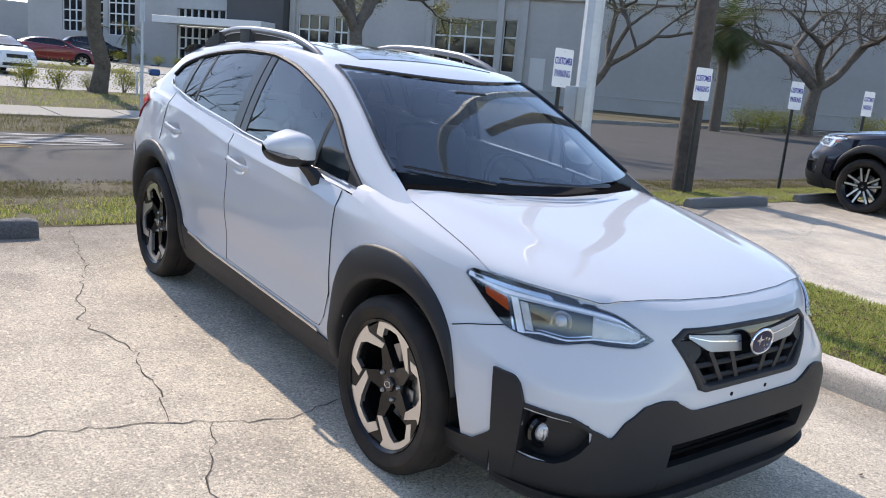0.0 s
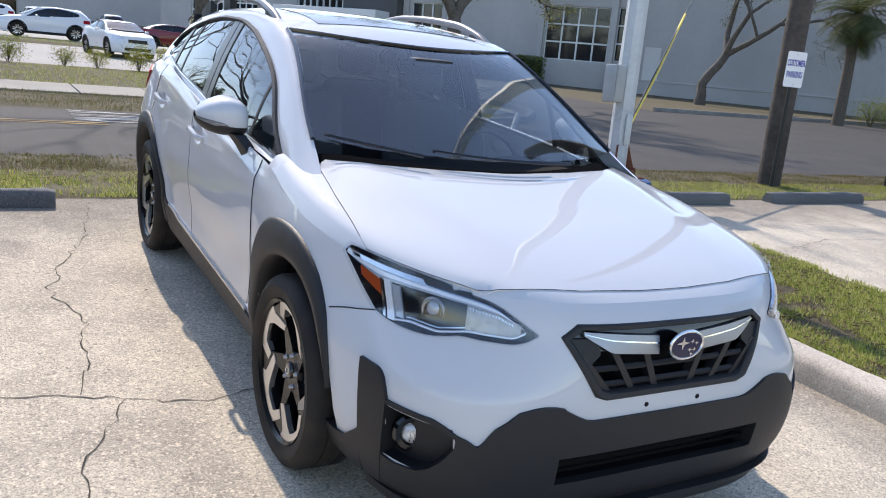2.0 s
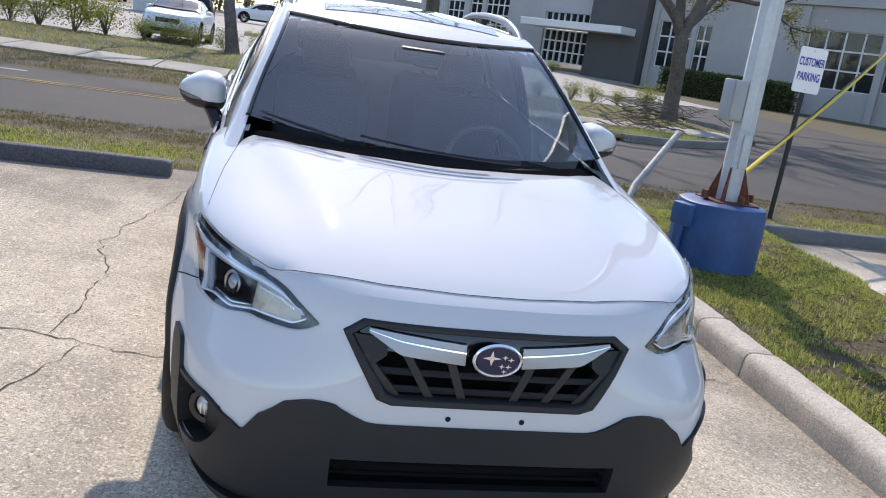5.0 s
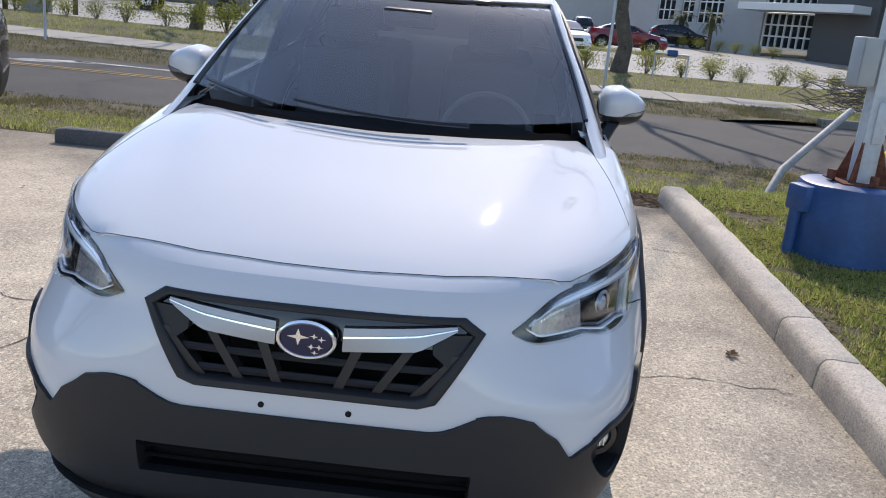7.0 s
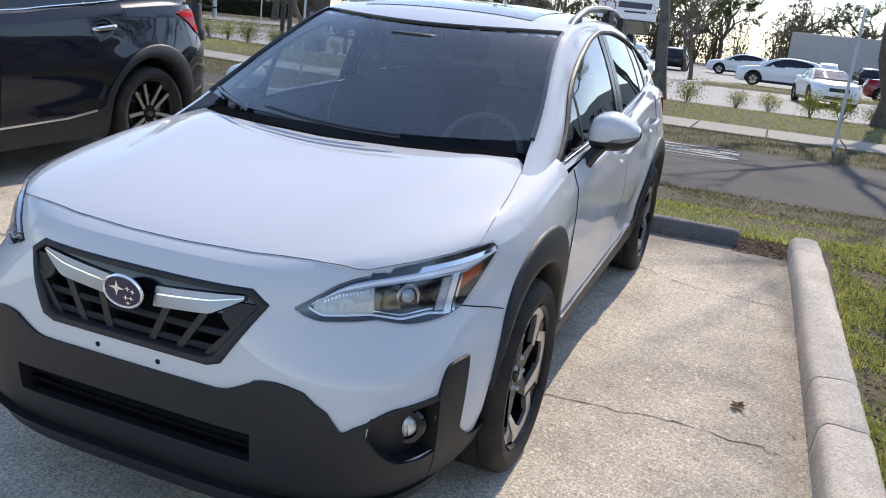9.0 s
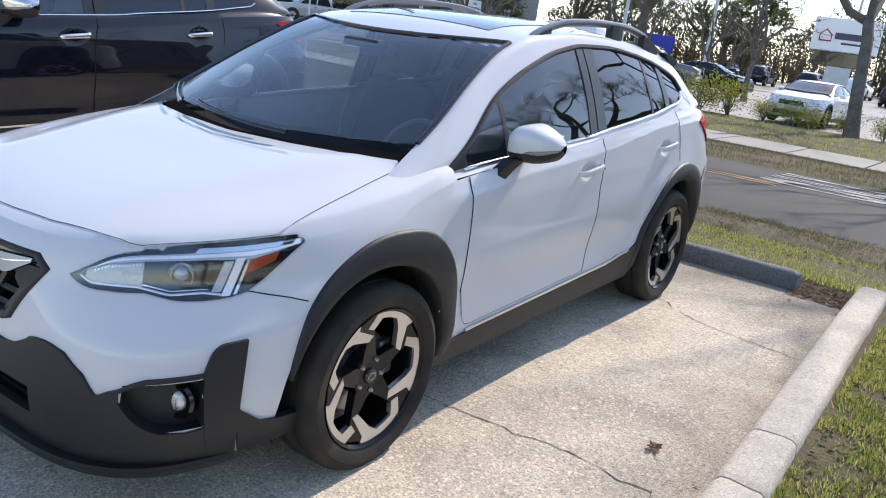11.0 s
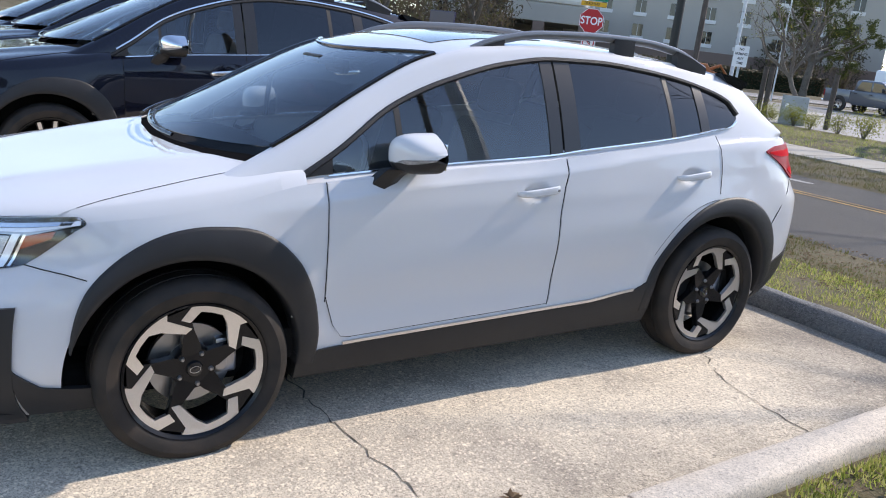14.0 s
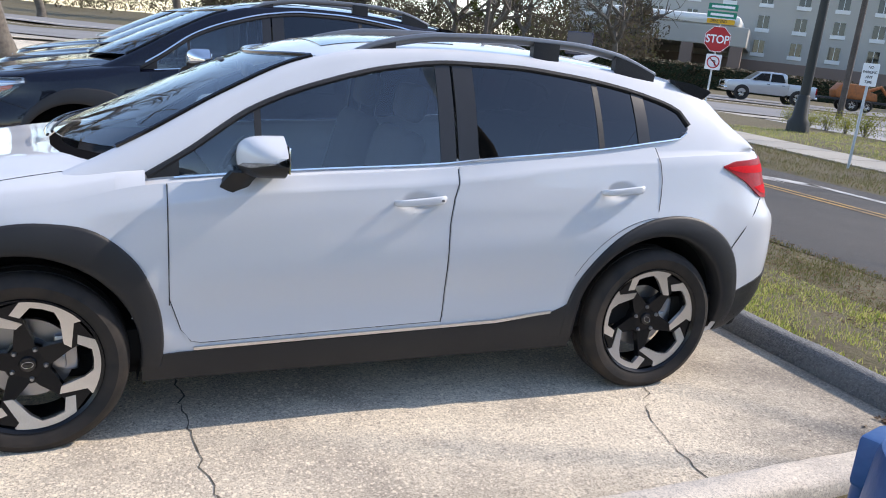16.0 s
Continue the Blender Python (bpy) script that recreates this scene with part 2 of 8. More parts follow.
def ground_mat(name, c1, c2, c3, scale, rough=0.9, bump=0.5, speck=None, bump_scale=None, mid=0.5):
    """Earth, paving: three colours at a fine, a middle and a coarse size."""
    m = MATS[name] = bpy.data.materials.new(name)
    m.use_nodes = True
    n, l = nodes_of(m)
    p = n["Principled BSDF"]
    p.inputs["Roughness"].default_value = rough
    geo = n.new("ShaderNodeNewGeometry")
    last = None
    for col, sc, lo, hi, am in ((c2, scale, 0.42, 0.60, 1.0), (c3, scale * 0.012 + 0.25, 0.40, 0.66, mid), (speck, scale * 2.6, 0.60, 0.66, 0.9)):
        if col is None:
            continue
        t = n.new("ShaderNodeTexNoise")
        t.inputs["Scale"].default_value, t.inputs["Detail"].default_value = sc, 8
        t.inputs["Roughness"].default_value = 0.62
        l.new(geo.outputs["Position"], t.inputs["Vector"])
        r = n.new("ShaderNodeMapRange")
        r.inputs[1].default_value, r.inputs[2].default_value, r.inputs[4].default_value = lo, hi, am
        l.new(t.outputs[0], r.inputs[0])
        mix = n.new("ShaderNodeMix")
        mix.data_type = "RGBA"
        if last is None:
            mix.inputs[6].default_value = (*c1, 1)
        else:
            l.new(last, mix.inputs[6])
        mix.inputs[7].default_value = (*col, 1)
        l.new(r.outputs[0], mix.inputs[0])
        last = mix.outputs[2]
    l.new(last, p.inputs["Base Color"])
    t = n.new("ShaderNodeTexNoise")
    t.inputs["Scale"].default_value, t.inputs["Detail"].default_value = bump_scale or scale, 8
    l.new(geo.outputs["Position"], t.inputs["Vector"])
    b = n.new("ShaderNodeBump")
    b.inputs["Strength"].default_value, b.inputs["Distance"].default_value = bump, 0.012
    l.new(t.outputs[0], b.inputs["Height"])
    l.new(b.outputs[0], p.inputs["Normal"])
    return m


def rough_concrete(name, light, dark, stain, brush=True, grime=(), speckle=1.0):
    """Old concrete: aggregate, pits, brushed lines, blotches and broad stains."""
    m = MATS[name] = bpy.data.materials.new(name)
    m.use_nodes = True
    n, l = nodes_of(m)
    p = n["Principled BSDF"]
    p.inputs["Roughness"].default_value = 0.93
    p.inputs["Specular IOR Level"].default_value = 0.3
    geo = n.new("ShaderNodeNewGeometry")
    last = None

    def layer(scale, lo, hi, amount, col, stretch=None, detail=6):
        nonlocal last
        t = n.new("ShaderNodeTexNoise")
        t.inputs["Scale"].default_value, t.inputs["Detail"].default_value, t.inputs["Roughness"].default_value = scale, detail, 0.65
        if stretch:
            mp = n.new("ShaderNodeMapping")
            mp.inputs["Scale"].default_value = stretch
            l.new(geo.outputs["Position"], mp.inputs["Vector"])
            l.new(mp.outputs[0], t.inputs["Vector"])
        else:
            l.new(geo.outputs["Position"], t.inputs["Vector"])
        r = n.new("ShaderNodeMapRange")
        r.inputs[1].default_value, r.inputs[2].default_value, r.inputs[4].default_value = lo, hi, amount
        l.new(t.outputs[0], r.inputs[0])
        mix = n.new("ShaderNodeMix")
        mix.data_type = "RGBA"
        if last is None:
            mix.inputs[6].default_value = (*light, 1)
        else:
            l.new(last, mix.inputs[6])
        mix.inputs[7].default_value = (*col, 1)
        l.new(r.outputs[0], mix.inputs[0])
        last = mix.outputs[2]
        return t
    mul = lambda c, k: tuple(v * k for v in c)
    layer(0.45, 0.42, 0.66, 0.75, dark)
    layer(1.1, 0.50, 0.66, 0.55, mul(stain, 0.8))
    layer(2.3, 0.46, 0.64, 0.7, stain)
    layer(11, 0.50, 0.68, 0.45, dark)
    if brush:
        layer(1.0, 0.45, 0.68, 0.45, stain, (120, 4, 5))
    fine = layer(95, 0.48, 0.60, 0.62 * speckle, mul(dark, 0.58))
    layer(190, 0.56, 0.63, 0.75 * speckle, mul(stain, 0.42), None, 2)
    layer(150, 0.42, 0.35, 0.5 * speckle, mul(light, 1.25), None, 2)
    chips = n.new("ShaderNodeTexVoronoi")
    chips.inputs["Scale"].default_value = 120
    l.new(geo.outputs["Position"], chips.inputs["Vector"])
    sep = n.new("ShaderNodeSeparateColor")
    l.new(chips.outputs["Color"], sep.inputs[0])
    coarse = n.new("ShaderNodeTexVoronoi")
    coarse.inputs["Scale"].default_value = 48
    l.new(geo.outputs["Position"], coarse.inputs["Vector"])
    sep2 = n.new("ShaderNodeSeparateColor")
    l.new(coarse.outputs["Color"], sep2.inputs[0])
    for a0, a1, am, col in ((0.91, 0.94, 0.55 * speckle, mul(light, 1.25)), (0.07, 0.05, 0.60 * speckle, mul(stain, 0.5))):
        r = n.new("ShaderNodeMapRange")
        r.inputs[1].default_value, r.inputs[2].default_value, r.inputs[4].default_value = a0, a1, am
        l.new(sep2.outputs[0], r.inputs[0])
        dot = n.new("ShaderNodeMapRange")
        l.new(coarse.outputs["Distance"], dot.inputs[0])
        dot.inputs[1].default_value, dot.inputs[2].default_value = 0.5, 0.3
        both = n.new("ShaderNodeMath")
        both.operation = "MULTIPLY"
        l.new(r.outputs[0], both.inputs[0]), l.new(dot.outputs[0], both.inputs[1])
        mix = n.new("ShaderNodeMix")
        mix.data_type = "RGBA"
        l.new(both.outputs[0], mix.inputs[0])
        l.new(last, mix.inputs[6])
        mix.inputs[7].default_value = (*col, 1)
        last = mix.outputs[2]
    for a0, a1, am, col in ((0.80, 0.95, 0.50 * speckle, mul(light, 1.3)), (0.16, 0.05, 0.50 * speckle, mul(stain, 0.6))):
        r = n.new("ShaderNodeMapRange")
        r.inputs[1].default_value, r.inputs[2].default_value, r.inputs[4].default_value = a0, a1, am
        l.new(sep.outputs[0], r.inputs[0])
        mix = n.new("ShaderNodeMix")
        mix.data_type = "RGBA"
        l.new(r.outputs[0], mix.inputs[0])
        l.new(last, mix.inputs[6])
        mix.inputs[7].default_value = (*col, 1)
        last = mix.outputs[2]
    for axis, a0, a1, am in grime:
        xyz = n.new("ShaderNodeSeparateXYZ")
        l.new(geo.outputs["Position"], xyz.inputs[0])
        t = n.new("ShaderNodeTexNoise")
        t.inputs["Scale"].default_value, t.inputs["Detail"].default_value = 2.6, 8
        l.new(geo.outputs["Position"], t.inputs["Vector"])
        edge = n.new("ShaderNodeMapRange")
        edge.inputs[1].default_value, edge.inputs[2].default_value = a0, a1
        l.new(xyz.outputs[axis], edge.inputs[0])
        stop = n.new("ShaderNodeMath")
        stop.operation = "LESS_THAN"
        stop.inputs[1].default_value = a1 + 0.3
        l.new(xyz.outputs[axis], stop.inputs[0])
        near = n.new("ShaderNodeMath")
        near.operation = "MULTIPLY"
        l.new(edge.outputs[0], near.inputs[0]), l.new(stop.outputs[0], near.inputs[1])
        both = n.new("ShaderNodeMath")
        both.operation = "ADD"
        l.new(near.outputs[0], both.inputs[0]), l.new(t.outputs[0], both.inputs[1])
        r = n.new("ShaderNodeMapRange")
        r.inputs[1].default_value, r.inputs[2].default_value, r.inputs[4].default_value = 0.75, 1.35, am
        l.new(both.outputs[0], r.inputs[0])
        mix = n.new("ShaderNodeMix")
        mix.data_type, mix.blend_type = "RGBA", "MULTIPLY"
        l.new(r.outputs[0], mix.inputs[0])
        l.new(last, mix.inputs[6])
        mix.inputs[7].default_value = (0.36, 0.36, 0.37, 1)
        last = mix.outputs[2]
    l.new(last, p.inputs["Base Color"])
    b = n.new("ShaderNodeBump")
    b.inputs["Strength"].default_value, b.inputs["Distance"].default_value = 0.45, 0.006
    l.new(fine.outputs[0], b.inputs["Height"])
    l.new(b.outputs[0], p.inputs["Normal"])
    return m


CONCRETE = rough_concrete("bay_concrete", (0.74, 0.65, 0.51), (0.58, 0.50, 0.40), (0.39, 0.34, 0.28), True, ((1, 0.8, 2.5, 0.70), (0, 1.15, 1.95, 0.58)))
KERBSTONE = rough_concrete("kerb_concrete", (0.70, 0.615, 0.51), (0.55, 0.485, 0.41), (0.42, 0.37, 0.31), False, (), 0.6)
SIDEWALK = ground_mat("sidewalk_concrete", (0.37, 0.34, 0.29), (0.32, 0.295, 0.25), (0.27, 0.25, 0.215), 30, 0.92, 0.3)
ASPHALT = ground_mat("asphalt", (0.045, 0.042, 0.039), (0.030, 0.028, 0.026), (0.064, 0.057, 0.050), 60, 0.9, 0.6, (0.11, 0.108, 0.10))
FARLOT = ground_mat("pale_lot", (0.36, 0.345, 0.32), (0.31, 0.30, 0.28), (0.27, 0.26, 0.245), 6, 0.85, 0.2)
TURF = ground_mat("turf_soil", (0.085, 0.075, 0.032), (0.115, 0.092, 0.048), (0.075, 0.055, 0.034), 22, 0.95, 1.0, (0.20, 0.155, 0.09), 45)
STOPSTONE = ground_mat("wheel_stop_aggregate", (0.17, 0.17, 0.168), (0.085, 0.087, 0.09), (0.22, 0.215, 0.205), 70, 0.9, 1.0, (0.44, 0.43, 0.41), 110)
YELLOW = mat("yellow_road_paint", (0.46, 0.28, 0.07), 0.85, grain=(30, (0.20, 0.14, 0.07), 0.7), stain=(2, (0.12, 0.095, 0.065), 0.85))
WHITELINE = mat("white_road_paint", (0.52, 0.52, 0.50), 0.85, grain=(25, (0.26, 0.255, 0.245), 0.7), stain=(3, (0.16, 0.155, 0.15), 0.75))

base_xs, base_ys = steps(-400, 400, 2.0), steps(-200, 600, 2.0)
sheet("ground", base_xs, base_ys, TURF, -0.05, label="dry winter turf and bare soil reaching to the horizon", category="ground")
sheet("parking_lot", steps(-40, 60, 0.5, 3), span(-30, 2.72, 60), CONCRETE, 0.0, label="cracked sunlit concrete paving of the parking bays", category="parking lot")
sheet("road", steps(-90, 14, 1.0, 6), span(4.95, 10.62, 12), ASPHALT, 0.0, label="two-lane asphalt road with tree shadows", category="road")
sheet("road", span(4.0, 14.0, 12), span(10.6, 19.5, 12), ASPHALT, -0.003, label="asphalt mouth of the drive", category="road")
sheet("side_road", steps(14, 80, 1.0, 4), span(5.0, 19.5, 20), ASPHALT, 0.001, label="wide worn asphalt driveway junction", category="road")

# ---- vehicles ----
DLO_HI = curve((-0.90, 1.004), (-0.753, 1.092), (-0.5, 1.255), (-0.25, 1.352), (0.08, 1.433), (0.34, 1.460), (0.6, 1.457), (0.89, 1.432), (1.13, 1.397), (1.35, 1.347), (1.49, 1.292), (1.53, 1.232))
DLO_LO = curve((-0.90, 1.000), (-0.36, 1.038), (0.26, 1.066), (0.42, 1.082), (1.02, 1.130), (1.3, 1.163), (1.46, 1.184), (1.53, 1.224))


class Shape:
    """The forms of a car that faces -y, in its own metres: lower body by height, upper body by station."""

    def __init__(s):
        s.w = curve((0.20, 0.80), (0.30, 0.835), (0.42, 0.858), (0.60, 0.872), (0.74, 0.876), (0.86, 0.868), (0.96, 0.846), (1.10, 0.80), (1.16, 0.77))
        s.yf = curve((0.18, -2.20), (0.30, -2.265), (0.45, -2.285), (0.60, -2.28), (0.74, -2.262), (0.82, -2.235), (0.88, -2.185), (0.93, -2.10), (1.0, -1.9))
        s.nf = curve((0.2, 4.4), (0.34, 5.1), (0.46, 4.9), (0.60, 4.5), (0.69, 3.6), (0.78, 3.0), (0.87, 3.05), (1.0, 3.0))
        s.yr = curve((0.2, 2.03), (0.3, 2.14), (0.4, 2.19), (0.6, 2.215), (0.78, 2.205), (0.88, 2.14), (1.0, 2.11), (1.08, 2.095), (1.14, 2.06))
        s.nr = 5.5
        s.zb = curve((-2.3, 0.865), (-2.0, 0.868), (-1.6, 0.885), (-1.2, 0.925), (-0.9, 0.985), (-0.4, 1.015), (0.3, 1.04), (1.2, 1.09), (1.6, 1.11), (2.2, 1.12))
        s.za = curve((-1.24, 0.972), (-1.08, 1.045), (-0.9, 1.135), (-0.6, 1.30), (-0.3, 1.435), (-0.05, 1.492), (0.35, 1.512), (0.75, 1.50), (1.07, 1.472), (1.4, 1.432), (1.6, 1.395), (1.70, 1.345), (1.80, 1.255), (1.95, 1.145), (2.06, 1.115))
        across = curve((-1.24, 0.775), (-1.08, 0.745), (-0.9, 0.72), (-0.3, 0.612), (0.0, 0.594), (0.4, 0.588), (1.07, 0.575), (1.6, 0.565), (1.80, 0.62), (1.95, 0.69), (2.06, 0.72))
        s.xa = lambda y: across(y) if y < 1.7 else min(across(y), s.x_side(y, s.zb(y)) - 0.045)
        s.zc = curve((-1.30, 1.062), (-1.0, 1.20), (-0.7, 1.335), (-0.42, 1.452), (-0.2, 1.512), (0.1, 1.548), (0.5, 1.556), (1.0, 1.53), (1.4, 1.475), (1.72, 1.418), (1.80, 1.375), (1.90, 1.29), (2.0, 1.18), (2.06, 1.118))
        s.crease = curve((-1.2, 0.895), (-0.76, 0.930), (-0.54, 0.953), (0.0, 0.980), (0.31, 0.998), (0.83, 1.050), (1.05, 1.066), (1.9, 1.10))
        s.dhi, s.dlo, s.dend = DLO_HI, DLO_LO, 1.525
        s.shift = lambda y: y
        s.hood_c = curve((-2.2, 0.885), (-2.1, 0.925), (-1.9, 0.965), (-1.6, 1.005), (-1.3, 1.045), (-1.0, 1.075))

    def x_side(s, y, z):
        """Half width of the lower body."""
        w = s.w(z)
        if y < -1:
            t = min(1.0, (-1 - y) / (-1 - s.yf(z)))
            n = s.nf(z)
        elif y > 1:
            t, n = min(1.0, (y - 1) / (s.yr(z) - 1)), s.nr
        else:
            t, n = 0.0, 3.0
        x = w * max(0.0, 1 - t ** n) ** (1 / n)
        x += s.bulge(y, z)
        if abs(y) < 1.3:
            x -= 0.020 * math.exp(-((z - 0.50) / 0.13) ** 2) * (1 - (abs(y) / 1.3) ** 4)
        crease = s.crease(y)
        k = min(1, max(0, (y + 1.15) * 2.5)) * min(1, max(0, (2.0 - y) * 3))
        d = z - crease
        x += k * (0.013 * math.exp(-max(0.0, -d) / 0.07) * math.exp(-max(0.0, d) / 0.035) - 0.006 * math.exp(-((d + 0.20) / 0.09) ** 2))
        return x

    def bulge(s, y, z):
        """The swell of the body round the wheels."""
        r = math.hypot(abs(y) - 1.3325, z - 0.345)
        return 0.016 * math.exp(-((r - 0.44) / 0.10) ** 2) * min(1, max(0, (z - 0.2) * 5))

    def y_front(s, x, z):
        w, n = s.w(z), s.nf(z)
        t = min(1.0, abs(x) / w)
        return -1 - (-1 - s.yf(z)) * max(0.0, 1 - t ** n) ** (1 / n)

    def hood(s, x, y):
        """Height of bonnet and wing tops."""
        zb = s.zb(y)
        if y < -1:
            n = s.nf(zb)
            t = ((abs(x) / s.w(zb)) ** n + ((-1 - y) / (-1 - s.yf(zb))) ** n) ** (1 / n)
        else:
            t = abs(x) / max(1e-3, s.w(zb))
        t = min(1.0, t)
        m = 2.9
        z = zb + (s.hood_c(y) - zb) * max(0.0, 1 - t ** m) ** (1 / m)
        if y > -2.1:
            ridge = 0.43 + 0.22 * (y + 2.1)
            k = min(1, (y + 2.1) * 2)
            z += k * (0.010 - 0.018 / (1 + math.exp(-(abs(x) - ridge) / 0.030))) * math.exp(-((abs(x) - ridge) / 0.16) ** 2) - 0.006 * k * math.exp(-(x / 0.3) ** 2)
        return z

    def x_up(s, y, z):
        """Half width of the upper side, glass and pillars."""
        zb, za = s.zb(y), s.za(y)
        wb = s.x_side(max(-1.0, y), zb) - 0.03 - 0.024 * min(1.0, max(0.0, (-0.35 - y) / 0.5))
        t = min(1.15, max(0.0, (z - zb) / max(0.02, za - zb)))
        return wb + (s.xa(y) + 0.012 - wb) * t + 0.018 * math.sin(math.pi * min(1, t))

    def top(s, x, y):
        """Height of windscreen and roof."""
        t = min(1.0, abs(x) / s.xa(y))
        za, zc = s.za(y) + 0.006, s.zc(y)
        return za + (zc - za) * max(0.0, 1 - t ** 2.3)


def saloon():
    """A lower car with a boot."""
    s = Shape()
    s.za = curve((-1.08, 1.045), (-0.9, 1.12), (-0.6, 1.26), (-0.3, 1.37), (0.0, 1.42), (0.4, 1.425), (0.8, 1.39), (1.2, 1.29), (1.5, 1.18), (1.7, 1.12), (2.05, 1.09))
    s.zc = curve((-1.30, 1.055), (-1.0, 1.17), (-0.7, 1.29), (-0.42, 1.39), (-0.2, 1.44), (0.3, 1.47), (0.8, 1.44), (1.2, 1.33), (1.5, 1.20), (1.7, 1.13), (2.05, 1.10))
    s.dhi = lambda y: min(DLO_HI(y), s.za(y) - 0.035)
    s.dend = 1.24
    return s


def long_rear():
    """A three-row body: shorter doors, a longer rear quarter."""
    s = Shape()
    s.shift = lines((-0.9, -0.9), (-0.5, -0.56), (0.26, 0.005), (0.425, 0.17), (1.02, 0.78), (1.24, 1.02), (1.30, 1.10), (1.525, 1.525))
    return s


BODY = Shape()
LONG = long_rear()
SALOON = saloon()
WS_BASE = lambda x: -1.245 + 0.27 * (abs(x) / 0.72) ** 2.2
WS_TOP = lambda x: -0.44 + 0.14 * (abs(x) / 0.6) ** 2

def band(us, lo, hi, f, off, nv=8, thick=0.012, both=False):
    """A shell laid on a surface: us across, lo(u) to hi(u) up; f(u, v) gives point and outward way. off: how proud."""
    bm = bmesh.new()
    rows, outs = [], []
    for u in us:
        a, b = lo(u), hi(u)
        row = []
        for v in span(a, b, nv):
            p, n = f(u, v)
            row.append((Vector(p), Vector(n)))
        rows.append(row)
    vs = [[bm.verts.new(p + n * off) for p, n in row] for row in rows]
    for i in range(len(vs) - 1):
        for j in range(nv - 1):
            bm.faces.new((vs[i][j], vs[i][j + 1], vs[i + 1][j + 1], vs[i + 1][j]))
    # rim turned inwards
    loop = [(i, 0) for i in range(len(vs))] + [(len(vs) - 1, j) for j in range(1, nv)] + [(i, nv - 1) for i in range(len(vs) - 2, -1, -1)] + [(0, j) for j in range(nv - 2, 0, -1)]
    inner = [bm.verts.new(rows[i][j][0] + rows[i][j][1] * (off - thick)) for i, j in loop]
    for k in range(len(loop)):
        a, b = loop[k], loop[(k + 1) % len(loop)]
        bm.faces.new((vs[a[0]][a[1]], vs[b[0]][b[1]], inner[(k + 1) % len(loop)], inner[k]))
    return bm


def mirrored(bm):
    """Adds the other half, across x = 0."""
    geo = bmesh.ops.duplicate(bm, geom=bm.verts[:] + bm.edges[:] + bm.faces[:])
    for v in geo["geom"]:
        if isinstance(v, bmesh.types.BMVert):
            v.co.x = -v.co.x
    return bm


def weld(bm, d=0.0008):
    bmesh.ops.remove_doubles(bm, verts=bm.verts, dist=d)
    return bm


def side_map(sgn, S=BODY):
    def f(y, z):
        return (sgn * S.x_side(y, z), y, z), (sgn, 0, 0)
    return f


def up_map(sgn, S=BODY):
    def f(y, z):
        return (sgn * S.x_up(y, z), y, z), (sgn * 0.92, 0, 0.38)
    return f


def front_map(S=BODY):
    def f(x, z):
        e = 0.01
        n = Vector((-(S.y_front(x + e, z) - S.y_front(x - e, z)) / (2 * e) * -1, -1, 0))
        n = Vector(((S.y_front(x + e, z) - S.y_front(x - e, z)) / (2 * e), -1, 0))
        if abs(n.x) > 6:
            n = Vector((math.copysign(1, x), 0, 0))
        return (x, S.y_front(x, z), z), n.normalized()
    return f


def nose_map(S=BODY):
    """The front and its corners by bearing (degrees off straight ahead) and height."""
    def f(b, z):
        sn, c = abs(math.sin(radians(b))), math.cos(radians(b))
        w, n, L = S.w(z), S.nf(z), -1 - S.yf(z)
        r = ((sn / w) ** n + (c / L) ** n) ** (-1 / n)
        x, y = r * sn, -1 - r * c
        k = Vector(((r * sn / w) ** (n - 1) / w, -(r * c / L) ** (n - 1) / L, 0)).normalized()
        sg = 1 if b >= 0 else -1
        return (sg * (x + S.bulge(y, z)), y, z), (sg * k.x, k.y, 0)
    return f


def corner(n, split=0.84, ni=30, nj=34):
    """Even steps round a quarter of a superellipse: pairs across and along, from the middle to the side."""
    out = [(t, (1 - t ** n) ** (1 / n)) for t in span(0, split, ni)]
    return out + [((1 - t ** n) ** (1 / n), t) for t in span(out[-1][1], 0, nj)[1:]]


